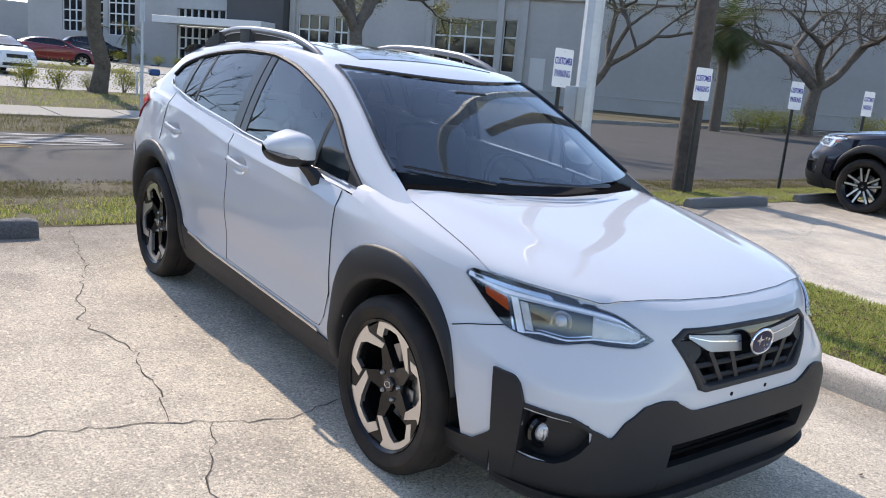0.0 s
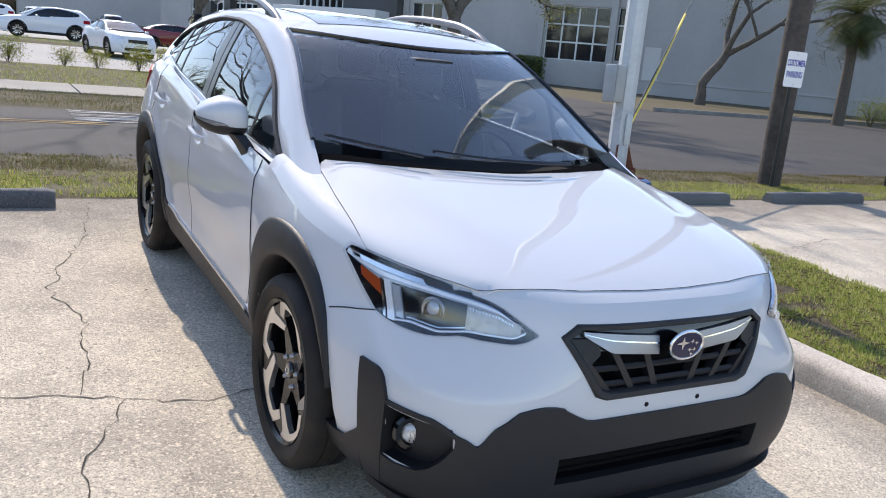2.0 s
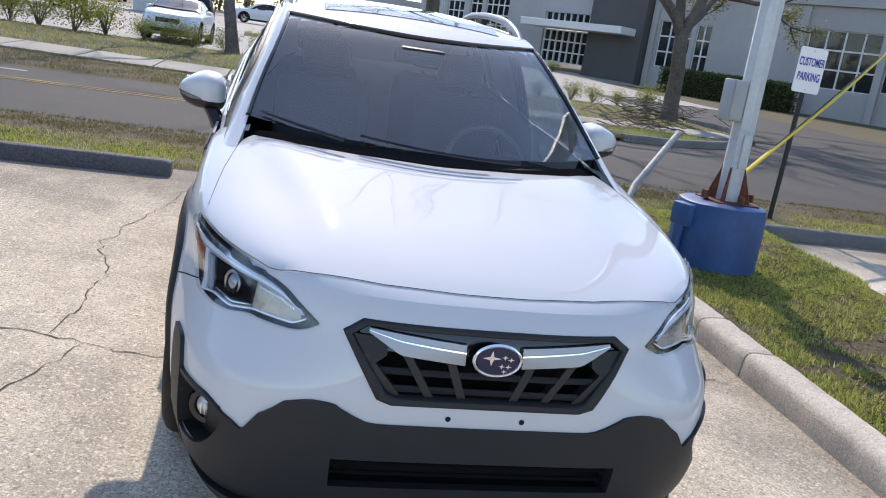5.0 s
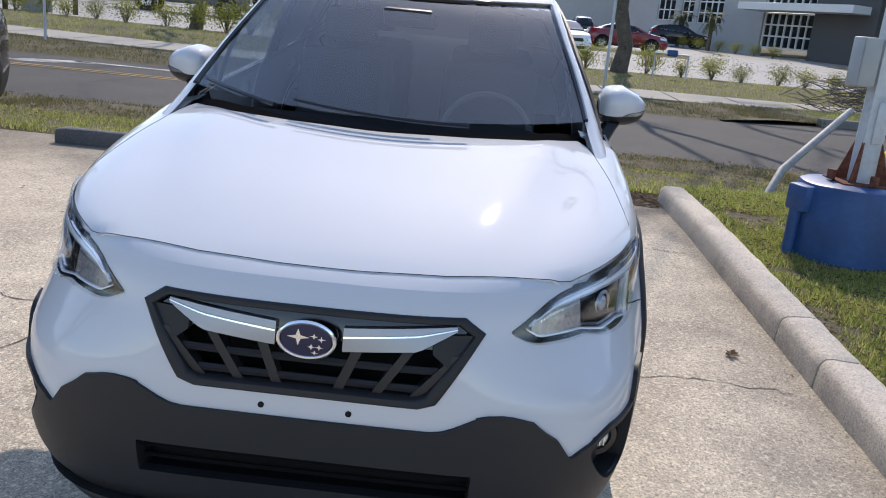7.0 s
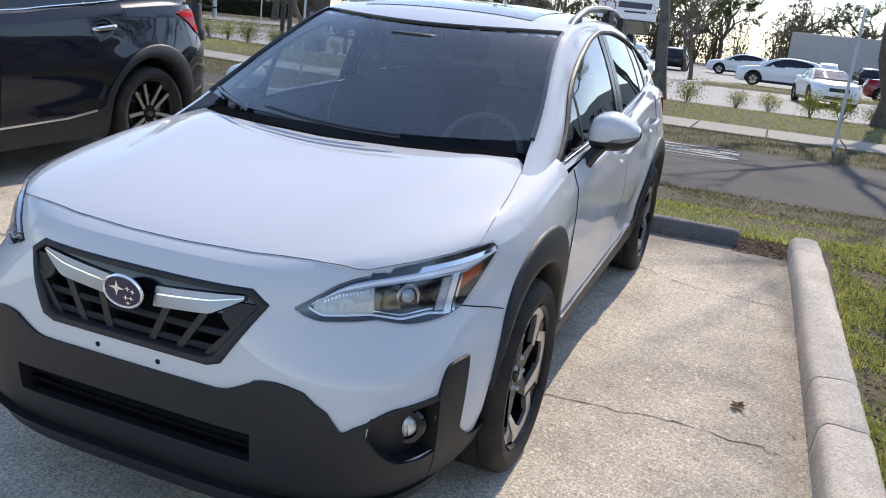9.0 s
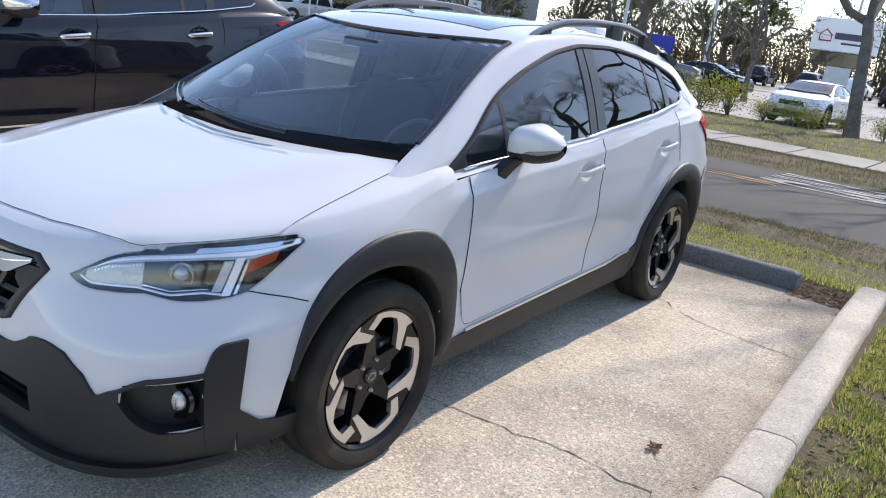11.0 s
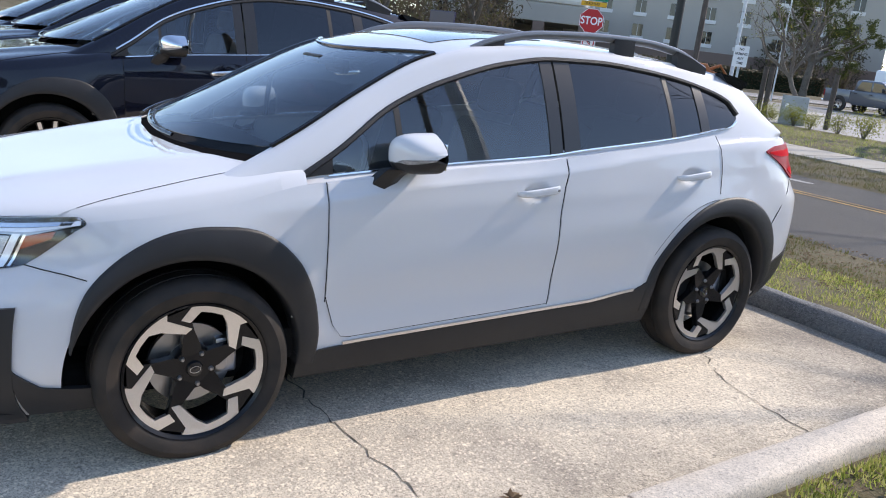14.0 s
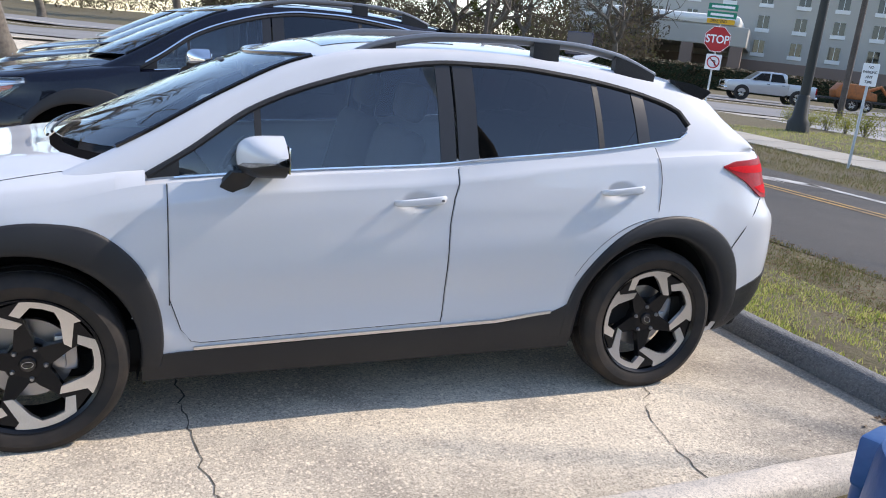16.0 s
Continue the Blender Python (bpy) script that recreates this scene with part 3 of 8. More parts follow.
def wheel(side, style, radius=0.345, width=0.225, rim_r=0.250):
    """Tyre, rim and brake, its outer face towards side (+1 or -1) along x; the hub's middle is the origin. Returns (part name, bmesh, material, sub-parts)."""
    out = []
    R = radius
    h = width / 2
    t = bmesh.new()
    lathe([(rim_r, h * 0.78), (rim_r + 0.02, h * 0.95), (rim_r + 0.055, h), (R - 0.03, h * 0.95), (R - 0.012, h * 0.86), (R - 0.003, h * 0.70), (R, h * 0.60), (R, h * 0.36), (R - 0.007, h * 0.34), (R - 0.007, h * 0.29), (R, h * 0.27),
           (R, -h * 0.27), (R - 0.007, -h * 0.29), (R - 0.007, -h * 0.34), (R, -h * 0.36), (R, -h * 0.60), (R - 0.003, -h * 0.70), (R - 0.012, -h * 0.86), (R - 0.03, -h * 0.95), (rim_r + 0.055, -h), (rim_r, -h * 0.78)], 64, "X", t, True)
    out.append(("tyre", t, RUBBER))
    r = bmesh.new()
    lathe([(rim_r - 0.006, h * 0.80), (rim_r + 0.006, h * 0.90), (rim_r + 0.009, h * 0.84), (rim_r + 0.003, h * 0.72), (rim_r - 0.02, h * 0.5), (rim_r - 0.03, -h * 0.7), (rim_r, -h * 0.8)], 56, "X", r)
    lathe([(0.0005, h * 0.52), (0.075, h * 0.52), (0.082, h * 0.40), (0.082, -0.02)], 28, "X", r)
    silver = bmesh.new()
    n = 5
    fx = lambda rr: h * (0.50 + 0.26 * (rr / rim_r) ** 2)

    def blade(bm, poly, top, depth):
        vs = [bm.verts.new((fx(math.hypot(a, b)) + top, a, b)) for a, b in poly]
        lo = [bm.verts.new((fx(math.hypot(a, b)) + top - depth, a * 1.0, b * 1.0)) for a, b in poly]
        bm.faces.new(vs)
        bm.faces.new(lo[::-1])
        for k in range(len(vs)):
            bm.faces.new((vs[k], vs[(k + 1) % len(vs)], lo[(k + 1) % len(lo)], lo[k]))

    def pol(rr, deg):
        rr *= rim_r / 0.232
        return rr * math.cos(radians(deg)), rr * math.sin(radians(deg))
    if style == "hook":
        for k in range(n):
            a = 360 / n * k + 44
            q = lambda f, d: pol(0.231 * f, a + d)
            c = 52
            blade(r, [q(0.20, c - 46), q(0.36, c - 25), q(0.56, c - 11), q(0.72, c - 7), q(0.985, c - 9), q(0.985, c + 25), q(0.87, c + 21), q(0.60, c + 4), q(0.38, c + 17), q(0.22, c + 46)], 0.0, 0.035)
            blade(r, [q(0.86, 2), q(0.985, 0), q(0.985, 46), q(0.88, 42), q(0.87, 22)], -0.008, 0.03)
            blade(silver, [q(0.63, -27), q(0.885, -4), q(0.975, -6.5), q(1.0, -2)] + [q(1.0, d) for d in (6, 14, 22, 30, 38)] + [q(1.0, 44), q(0.80, 56), q(0.725, 47), q(0.885, 37), q(0.885, 27), q(0.885, 16), q(0.79, 7), q(0.565, -17.5)], 0.003, 0.02)
            for d in (a + 16,):
                nut = bmesh.new()
                lathe([(0.0004, h * 0.62), (0.006, h * 0.615), (0.008, h * 0.58), (0.0105, h * 0.50)], 10, "X", nut)
                bmesh.ops.translate(nut, verts=nut.verts, vec=(0, *pol(0.055, d)))
                out.append(("lug_nut", nut, STEEL))
    else:
        wide = 0.030 if style == "five" else 0.024
        for k in range(5):
            a = 72 * k + 18
            for s in (-1, 1):
                ca, sa = math.cos(radians(a)), math.sin(radians(a))
                tr = lambda u, v: (u * ca - v * sa, u * sa + v * ca)
                o = 0.018
                blade(silver, [tr(0.06, s * 0.012), tr(0.06, s * (0.012 + wide)), tr(0.226, s * (o + wide + 0.022)), tr(0.228, s * (o + 0.022))], 0.002, 0.014)
                blade(r, [tr(0.05, s * 0.008), tr(0.05, s * (0.016 + wide)), tr(0.226, s * (o + wide + 0.032)), tr(0.228, s * (o + 0.012))], -0.006, 0.03)
    out.append(("rim", r, RIMBLACK))
    out.append(("rim_face", silver, SILVER))
    d = bmesh.new()
    lathe([(0.06, -0.005), (0.15, -0.005), (0.15, -0.03), (0.06, -0.03)], 40, "X", d, True)
    box(d, (-0.05, 0.085, -0.05), (0.022, 0.165, 0.09), 0.012)
    box(d, (-0.05, 0.075, -0.035), (0.034, 0.125, 0.02), 0.010)
    out.append(("brake", d, STEEL))
    cap = bmesh.new()
    lathe([(0.0004, h * 0.52 + 0.012), (0.026, h * 0.52 + 0.010), (0.031, h * 0.52 + 0.002), (0.031, h * 0.5)], 24, "X", cap)
    out.append(("hub_cap", cap, GLOSS))
    ring = bmesh.new()
    tube(ring, [(h * 0.52 + 0.012, 0.019 * math.cos(a), 0.012 * math.sin(a)) for a in span(0, 2 * math.pi, 25)], 0.0016, 5, False)
    out.append(("hub_badge", ring, CHROME))
    if side < 0:
        for _, bm, *_r in out:
            bmesh.ops.rotate(bm, verts=bm.verts, matrix=Matrix.Rotation(math.pi, 3, "Z"))
    return out


def put_wheels(car, x, yf, yr, style, radius=0.345, width=0.225, rim_r=0.250, lite=False, sink=0.0):
    """Four wheels; the loaded tyres are a little flat where they stand."""
    cache = {}
    turns = {(1, yf): radians(4), (1, yr): radians(-42), (-1, yf): radians(20), (-1, yr): radians(50)}
    for sgn in (1, -1):
        for y in (yf, yr):
            hub = new("wheel")
            hub.parent = car
            hub.location = (sgn * x, y, radius - sink)
            if sgn not in cache:
                cache[sgn] = []
                for n, bm, m in wheel(sgn, style, radius, width, rim_r):
                    if lite and n in ("brake", "hub_cap", "hub_badge", "lug_nut"):
                        bm.free()
                        continue
                    if n == "tyre":
                        for v in bm.verts:
                            low = max(0.0, sink - radius - v.co.z)
                            v.co.x *= 1 + 2.0 * low
                            v.co.z += low
                    cache[sgn].append((n, mesh_of(n, bm, m, True, True, 35)))
            for n, me in cache[sgn]:
                ob = new(n, me)
                ob.parent = hub
                if n not in ("tyre", "brake"):
                    ob.rotation_euler = (turns[sgn, y] * sgn, 0, 0)


def shell(car, paint, S, res=1.0, hole_front=None, arch=0.418, rear_up=2.06, bonnet=None):
    """Lower body, bonnet and upper shell with their openings."""
    n1, n2, nz = int(34 * res), int(40 * res), int(26 * res)
    bm = bmesh.new()

    ni, nj = int(30 * res), int(30 * res)

    def ring(v):
        pts = []
        z0 = 0.22
        for k in range(ni + nj - 2):
            z = z0 + (S.zb(-2.2) - z0) * v
            for _ in range(3):
                tx, ty = corner(S.nf(z), 0.84, ni, nj)[k]
                y = -1 - (-1 - S.yf(z)) * ty
                z = z0 + (S.zb(y) - z0) * v
            pts.append((S.w(z) * tx if k < ni else S.x_side(y, z), y, z))
        for y in span(-1, 1, n2):
            z = z0 + (S.zb(y) - z0) * v
            pts.append((S.x_side(y, z), y, z))
        for tx, ty in corner(S.nr, 0.84, ni // 2, nj)[-2::-1]:
            z = z0 + (S.zb(1.9) - z0) * v
            for _ in range(2):
                y = 1 + (S.yr(z) - 1) * ty
                z = z0 + (S.zb(y) - z0) * v
            pts.append((S.x_side(y, z) if tx > 0.85 else S.w(z) * tx, y, z))
        return pts
    rows = [[Vector(p) for p in ring(v)] for v in span(0, 1, nz)]

    def cut(c):
        if math.hypot(abs(c.y) - 1.3325, c.z - 0.345) < arch and abs(c.x) > 0.5:
            return True
        if bonnet and c.z > 0.86 and c.z < 1.0 and abs(c.x) > 0.7 and (abs(c.y - S.shift(0.26) + 0.12) < 0.10 or abs(c.y - S.shift(1.225) + 0.12) < 0.10):
            return True
        return bool(hole_front and hole_front(c))
    # the arch's edge is drawn to a clean curve
    for row in rows:
        for p in row:
            dy, dz = abs(p.y) - 1.3325, p.z - 0.345
            r = math.hypot(dy, dz)
            if abs(r - arch) < 0.021 and abs(p.x) > 0.5 and dz > -0.12:
                k = arch / r
                p.y, p.z = math.copysign(1.3325 + dy * k, p.y), 0.345 + dz * k
    grid(bm, rows, cut)
    mirrored(bm)
    part("body", weld(bm), paint, car)
    # wing tops and the deck under the bonnet
    bm = bmesh.new()
    rows = []
    for rho in [1 - (1 - t) ** 1.0 * 0.9 for t in span(0, 1, int(40 * res))]:
        row = []
        m_ = ni + nj - 1
        for k in list(range(m_ - 1, 0, -1)) + list(range(m_)):
            sg = -1 if len(row) < m_ - 1 else 1
            z = S.zb(-2.1)
            for _ in range(3):
                tx, ty = corner(S.nf(z), 0.84, ni, nj)[k]
                y = -1 - rho * (-1 - S.yf(z)) * ty
                z = S.zb(y)
            x = rho * S.w(z) * tx
            if rho > 0.999 and k >= ni:
                x = S.x_side(y, z)
            row.append(Vector((sg * x, y, S.hood(x, y) if rho < 0.999 else z)))
        rows.append(row)
    grid(bm, rows, lambda c: (c.y > WS_BASE(c.x) - 0.16 and abs(c.x) < 0.70) or c.y > -1.001 or bool(bonnet and abs(c.x) < 0.715 and c.y > bonnet(abs(c.x)) + 0.045))
    rows = [[Vector((S.x_side(y, S.zb(y)) * q, y, S.hood(S.w(S.zb(y)) * q, y))) for q in span(-1, 1, 60)] for y in span(-1.0, -0.90, 4)]
    grid(bm, rows, lambda c: abs(c.x) < 0.70)
    part("front_wing", weld(bm), paint, car)
    # upper shell
    bm = bmesh.new()
    ys = span(-1.22, rear_up, int(90 * res))
    for sgn in (1, -1):
        rows = []
        for y in ys:
            zb, za = S.zb(y), S.za(y)
            rows.append([Vector((sgn * (S.x_up(y, z) + (0.03 if k == 0 else 0)), y, z - (0.006 if k == 0 else 0))) for k, z in enumerate(span(zb, max(zb + 0.02, za - 0.012), int(18 * res)))])
        grid(bm, rows, lambda c: S.dlo(c.y) < c.z < S.dhi(c.y) and -0.88 < c.y < S.dend)
    rows = []
    for y in ys:
        a = S.xa(y)
        e_ = S.x_up(y, S.za(y) - 0.012)
        xs = [-e_] + [a * math.sin(q) for q in span(-math.pi / 2, math.pi / 2, int(36 * res))] + [e_]
        rows.append([Vector((x, y, (S.top(x, y) if 0 < k < len(xs) - 1 else S.za(y) - 0.012))) for k, x in enumerate(xs)])
    grid(bm, rows, lambda c: c.y < WS_TOP(c.x) - 0.0 and abs(c.x) < S.xa(c.y) - 0.030)
    part("roof_shell", weld(bm, 0.004), paint, car)


def glazing(car, S, tints, res=1.0):
    """Windscreen and side windows with their dark frames."""
    us = span(-0.70, 0.70, int(31 * res))

    def f(x, t):
        y = WS_BASE(x) + t * (WS_TOP(x) - WS_BASE(x))
        lim = S.xa(y) - 0.02
        xx = max(-lim, min(lim, x * (lim / 0.70)))
        return (xx, y, S.top(xx, y)), (0, -0.45, 0.89)
    part("windscreen", band(us, lambda u: 0.0, lambda u: 1.02, f, 0.002, 16, 0.004), tints[0], car, "clear windscreen glass").visible_shadow = False
    bm = bmesh.new()
    rim = [(f(-0.697, t)[0]) for t in span(0, 1, 20)] + [f(x, 1.0)[0] for x in span(-0.69, 0.69, 20)] + [f(0.697, t)[0] for t in span(1, 0, 20)]
    tube(bm, [Vector(p) + Vector((0, -0.002, 0.003)) for p in rim], 0.010, 6)
    part("windscreen_seal", bm, GLOSS, car, "black windscreen border")
    cuts = ((-0.80, -0.495), (-0.48, 0.265), (0.415, 1.025), (1.04, 1.235), (1.285, 1.522))
    cuts = [tuple(S.shift(y) for y in c) for c in cuts if c[1] <= S.dend]
    for sgn in (1, -1):
        for k, (a, b) in enumerate(cuts):
            part("side_window", band(span(a, b, int(14 * res) + 2), S.dlo, S.dhi, up_map(sgn, S), 0.001, 8, 0.004), tints[1] if k < 2 else tints[2], car,
                 "lightly tinted door glass" if k < 2 else "dark privacy glass").visible_shadow = False
        bm = bmesh.new()
        m = up_map(sgn, S)
        rim = [Vector(m(y, S.dhi(y))[0]) for y in span(-0.895, S.dend + 0.004, 60)]
        tube(bm, [p + Vector((sgn * 0.003, 0, 0.004)) for p in rim], 0.012, 6)
        part("window_frame", bm, PLASTIC, car, "matt black door frame")
        bm = bmesh.new()
        rim = [Vector(m(y, S.dlo(y))[0]) for y in span(-0.80, S.dend - 0.02, 50)]
        tube(bm, [p + Vector((sgn * 0.010, 0, -0.002)) for p in rim], 0.0055, 6)
        part("window_moulding", bm, CHROME, car, "bright waistline moulding")
        for a, b, w in ((-0.50, -0.475, 0), (0.255, 0.322, 1), (0.334, 0.425, 1), (1.018, 1.046, 0), (1.228, 1.292, 1)):
            a, b = S.shift(a), S.shift(b)
            # pillars lean back a little towards the roof
            part("pillar", band([a, (a + b) / 2, b], S.dlo, S.dhi, up_map(sgn, S), 0.005 if w else 0.003, 8, 0.012), PILLAR if w else PLASTIC, car)
        part("sail_panel", band(span(-0.893, -0.78, 6), S.dlo, S.dhi, up_map(sgn, S), 0.005, 5, 0.012), PLASTIC, car, "black corner piece")

def seam(car, pts, r=0.0024, name="panel_gap", material=None):
    part(name, ntube(pts, r, 5), material or GAP, car)


FRONT_ARCH = curve((-10, 0.475), (2, 0.482), (30, 0.515), (43, 0.535), (60, 0.545), (78, 0.522), (100, 0.500), (120, 0.476), (137, 0.460), (153, 0.428), (164, 0.408))
REAR_ARCH = curve((-8, 0.500), (15, 0.512), (39, 0.530), (61, 0.522), (88, 0.492), (115, 0.468), (144, 0.455), (190, 0.470))


def arch_trim(sgn, wy, S, a0, a1, r_out, r_in=0.403, off=0.013):
    bm = bmesh.new()
    rows = []
    for a in span(radians(a0), radians(a1), 60):
        row = []
        ro = r_out(math.degrees(a))
        k = min(1, (ro - r_in) / 0.06)
        for r, o in ((r_in, -0.09), (r_in, off - 0.004), (r_in + 0.008 * k, off + 0.002), (r_in + 0.030 * k, off + 0.004), (r_in + (ro - r_in) * 0.6, off + 0.002), (ro - 0.010 * k, off), (ro, off - 0.003), (ro + 0.001, off - 0.02)):
            y, z = wy + r * math.cos(a), 0.345 + r * math.sin(a)
            row.append(Vector((sgn * (S.x_side(y, max(0.24, z)) + o), y, z)))
        rows.append(row)
    grid(bm, rows)
    return bm


def well(sgn, wy):
    """The dark lining of a wheel arch."""
    bm = bmesh.new()
    rows = [[Vector((sgn * x, wy + 0.408 * math.cos(a), 0.345 + 0.408 * math.sin(a))) for x in (0.80, 0.70, 0.52)] for a in span(radians(-20), radians(200), 24)]
    grid(bm, rows)
    c = [bm.verts.new((sgn * 0.52, wy + 0.408 * math.cos(a), 0.345 + 0.408 * math.sin(a))) for a in span(radians(-20), radians(200), 24)]
    bm.faces.new(c)
    return bm


def cabin(car, S):
    """Seats, dashboard and wheel, dim behind the glass."""
    for x in (-0.36, 0.36):
        for y, zf in ((-0.10, 0.0), (0.80, 0.0)):
            bm = bmesh.new()
            box(bm, (x - 0.25, y - 0.35, 0.48), (x + 0.25, y + 0.18, 0.66), 0.05, 3)
            part("seat_cushion", bm, SEAT, car)
            bm = bmesh.new()
            box(bm, (-0.24, -0.06, 0), (0.24, 0.07, 0.58), 0.06, 3, Matrix.Translation((x, y + 0.16, 0.60)) @ Matrix.Rotation(radians(-16), 4, "X"))
            part("seat_back", bm, SEAT, car)
            bm = bmesh.new()
            box(bm, (-0.13, -0.05, 0), (0.13, 0.05, 0.17), 0.045, 3, Matrix.Translation((x, y + 0.34, 1.19)) @ Matrix.Rotation(radians(-10), 4, "X"))
            part("headrest", bm, SEAT, car)
    rows = []
    for x in span(-0.72, 0.72, 20):
        hump = 0.035 * math.exp(-((x - 0.36) / 0.16) ** 2) + 0.02 * math.exp(-(x / 0.12) ** 2)
        rows.append([Vector((x, y, z + (hump if y > -0.9 else 0))) for y, z in ((-1.16, 0.98), (-1.0, 1.0), (-0.8, 1.0), (-0.66, 0.965), (-0.60, 0.88), (-0.58, 0.6))])
    bm = bmesh.new()
    grid(bm, rows)
    part("dashboard", bm, mat("dark_dashboard", (0.012, 0.012, 0.014), 0.8, spec=0.2, bump=0.2, bump_scale=300), car, "dark soft dashboard")
    bm = bmesh.new()
    box(bm, (-0.80, -1.0, 0.30), (0.80, 1.9, 0.42))
    part("cabin_floor", bm, DARK, car, smooth=False)
    bm = bmesh.new()
    rows = [[Vector((x, y, S.top(x, y) - 0.035)) for x in span(-0.55, 0.55, 9)] for y in span(-0.33, 1.7, 14)]
    grid(bm, rows)
    part("headliner", bm, TRIM, car, "pale grey headliner")
    ring = bmesh.new()
    m = Matrix.Translation((0.36, -0.56, 0.93)) @ Matrix.Rotation(radians(62), 4, "X")
    pts = [m @ Vector((0.185 * math.cos(a), 0.185 * math.sin(a), 0)) for a in span(0, 2 * math.pi, 40)]
    tube(ring, pts, 0.014, 8, False)
    for a in (0, 180, 270):
        tube(ring, [m @ Vector((0, 0, -0.02)), m @ Vector((0.18 * math.cos(radians(a)), 0.18 * math.sin(radians(a)), 0))], 0.016, 6)
    box(ring, (-0.07, -0.05, -0.04), (0.07, 0.05, 0.01), 0.02, 2, m)
    part("steering_wheel", ring, TRIM, car, "grey steering wheel")
    bm = bmesh.new()
    box(bm, (-0.11, -0.44, 1.33), (0.11, -0.41, 1.395), 0.012)
    part("rear_view_mirror", bm, PLASTIC, car)
    bm = bmesh.new()
    box(bm, (-0.10, -0.56, 1.37), (0.10, -0.48, 1.41), 0.012)
    part("camera_housing", bm, PLASTIC, car)


def mirror(car, sgn, paint):
    """A door mirror: painted cap, black underside, stalk, indicator and glass."""
    top = curve((0, 1.150), (0.2, 1.172), (0.4, 1.178), (0.7, 1.160), (1.0, 1.124))
    bot = curve((0, 1.026), (0.5, 1.024), (0.8, 1.038), (1.0, 1.066))
    cut = lines((0, 1.068), (0.42, 1.068), (0.56, 1.082), (1.0, 1.094))
    fore = curve((0, -0.578), (0.3, -0.585), (0.7, -0.552), (1.0, -0.490))

    def ring(u, a0, a1, n, grow=1.0):
        e = max(0.12, 1 - abs(2 * u - 1) ** 9) ** 0.25
        zm, hz, yf, yr = (top(u) + bot(u)) / 2, (top(u) - bot(u)) / 2 * e * grow, fore(u), -0.418
        row = []
        for a in span(a0(u, zm, hz), a1(u, zm, hz), n):
            c = math.cos(a)
            row.append(Vector((sgn * (0.818 + 0.196 * u), yr - (yr - yf) * e * grow * abs(math.sin(a)) ** 0.42, zm + hz * math.copysign(abs(c) ** 0.72, c))))
        return row
    split = lambda u, zm, hz: math.acos(max(-0.95, min(0.95, math.copysign(min(1, abs((cut(u) - zm) / hz)) ** (1 / 0.72), cut(u) - zm))))
    us = [0.5 - 0.5 * math.cos(a) for a in span(0, math.pi, 23)]
    unit = new("door_mirror")
    unit.parent = car
    for nm, a0, a1, m, lab in (("mirror_cap", lambda *a: 0.0, split, paint, "painted mirror cap"), ("mirror_base", split, lambda *a: math.pi, PLASTIC, "black lower mirror shell")):
        bm = bmesh.new()
        vs = grid(bm, [ring(u, a0, a1, 15) for u in us])
        bm.faces.new(vs[0]), bm.faces.new(vs[-1][::-1])
        part(nm, bm, m, unit, lab, sharp=50)
    bm = bmesh.new()
    rows = []
    for u in us:
        full = ring(u, lambda *a: 0.0, lambda *a: math.pi, 3)
        rows.append([Vector((full[0].x, -0.418, full[0].z)), Vector((full[0].x, -0.412, (full[0].z + full[2].z) / 2)), Vector((full[0].x, -0.418, full[2].z))])
    grid(bm, rows)
    part("mirror_back", bm, PLASTIC, unit, "black mirror surround")
    bm = bmesh.new()
    rows = [[Vector((sgn * x, y, z)) for x, y in ((0.80 + dx, -0.635 + dy), (0.842 + dx, -0.63 + dy), (0.862 + dx, -0.575 + dy), (0.842 + dx, -0.525 + dy), (0.80 + dx, -0.53 + dy))] for z, dx, dy in ((0.945, -0.01, -0.02), (0.965, 0.0, -0.02), (1.0, 0.018, 0.0), (1.04, 0.045, 0.03))]
    vs = grid(bm, rows)
    bm.faces.new(vs[0]), bm.faces.new(vs[-1][::-1])
    part("mirror_stalk", bm, PLASTIC, unit, sharp=60)
    bm = nbox((-0.080, -0.004, -0.050), (0.080, 0.004, 0.050), 0.004)
    bmesh.ops.transform(bm, verts=bm.verts, matrix=Matrix.Translation((sgn * 0.912, -0.409, 1.098)))
    part("mirror_glass", bm, CHROME, unit, "mirror glass")
    bm = bmesh.new()
    rows = []
    for u in us[9:-1]:
        zm, hz = (top(u) + bot(u)) / 2, (top(u) - bot(u)) / 2 * max(0.12, 1 - abs(2 * u - 1) ** 9) ** 0.25
        a = split(u, zm, hz)
        rows.append([p + Vector((0, -0.002, 0)) + Vector((sgn * 0.002, 0, 0)) for p in ring(u, lambda *q: a, lambda *q: a + 0.22 * min(1, (u - 0.5) * 4 + 0.25), 4, 1.01)])
    grid(bm, rows)
    part("indicator", bm, mat("smoked_indicator", (0.30, 0.30, 0.31), 0.2, 0.2, coat=0.6, grain=(120, (0.10, 0.10, 0.105), 0.8)), unit, "slim clear indicator strip")


def dished(sgn, S, spots):
    """The door's side with a shallow dish behind each handle."""
    def f(y, z):
        d = 0.0
        for hy, hz in spots:
            q = ((y - hy) / 0.078) ** 2 + ((z - hz) / 0.040) ** 2
            d += 0.020 * max(0.0, 1 - q) ** 0.8 if q < 1 else 0.0
        return (sgn * (S.x_side(y, z) - d), y, z), (sgn, 0, 0)
    return f


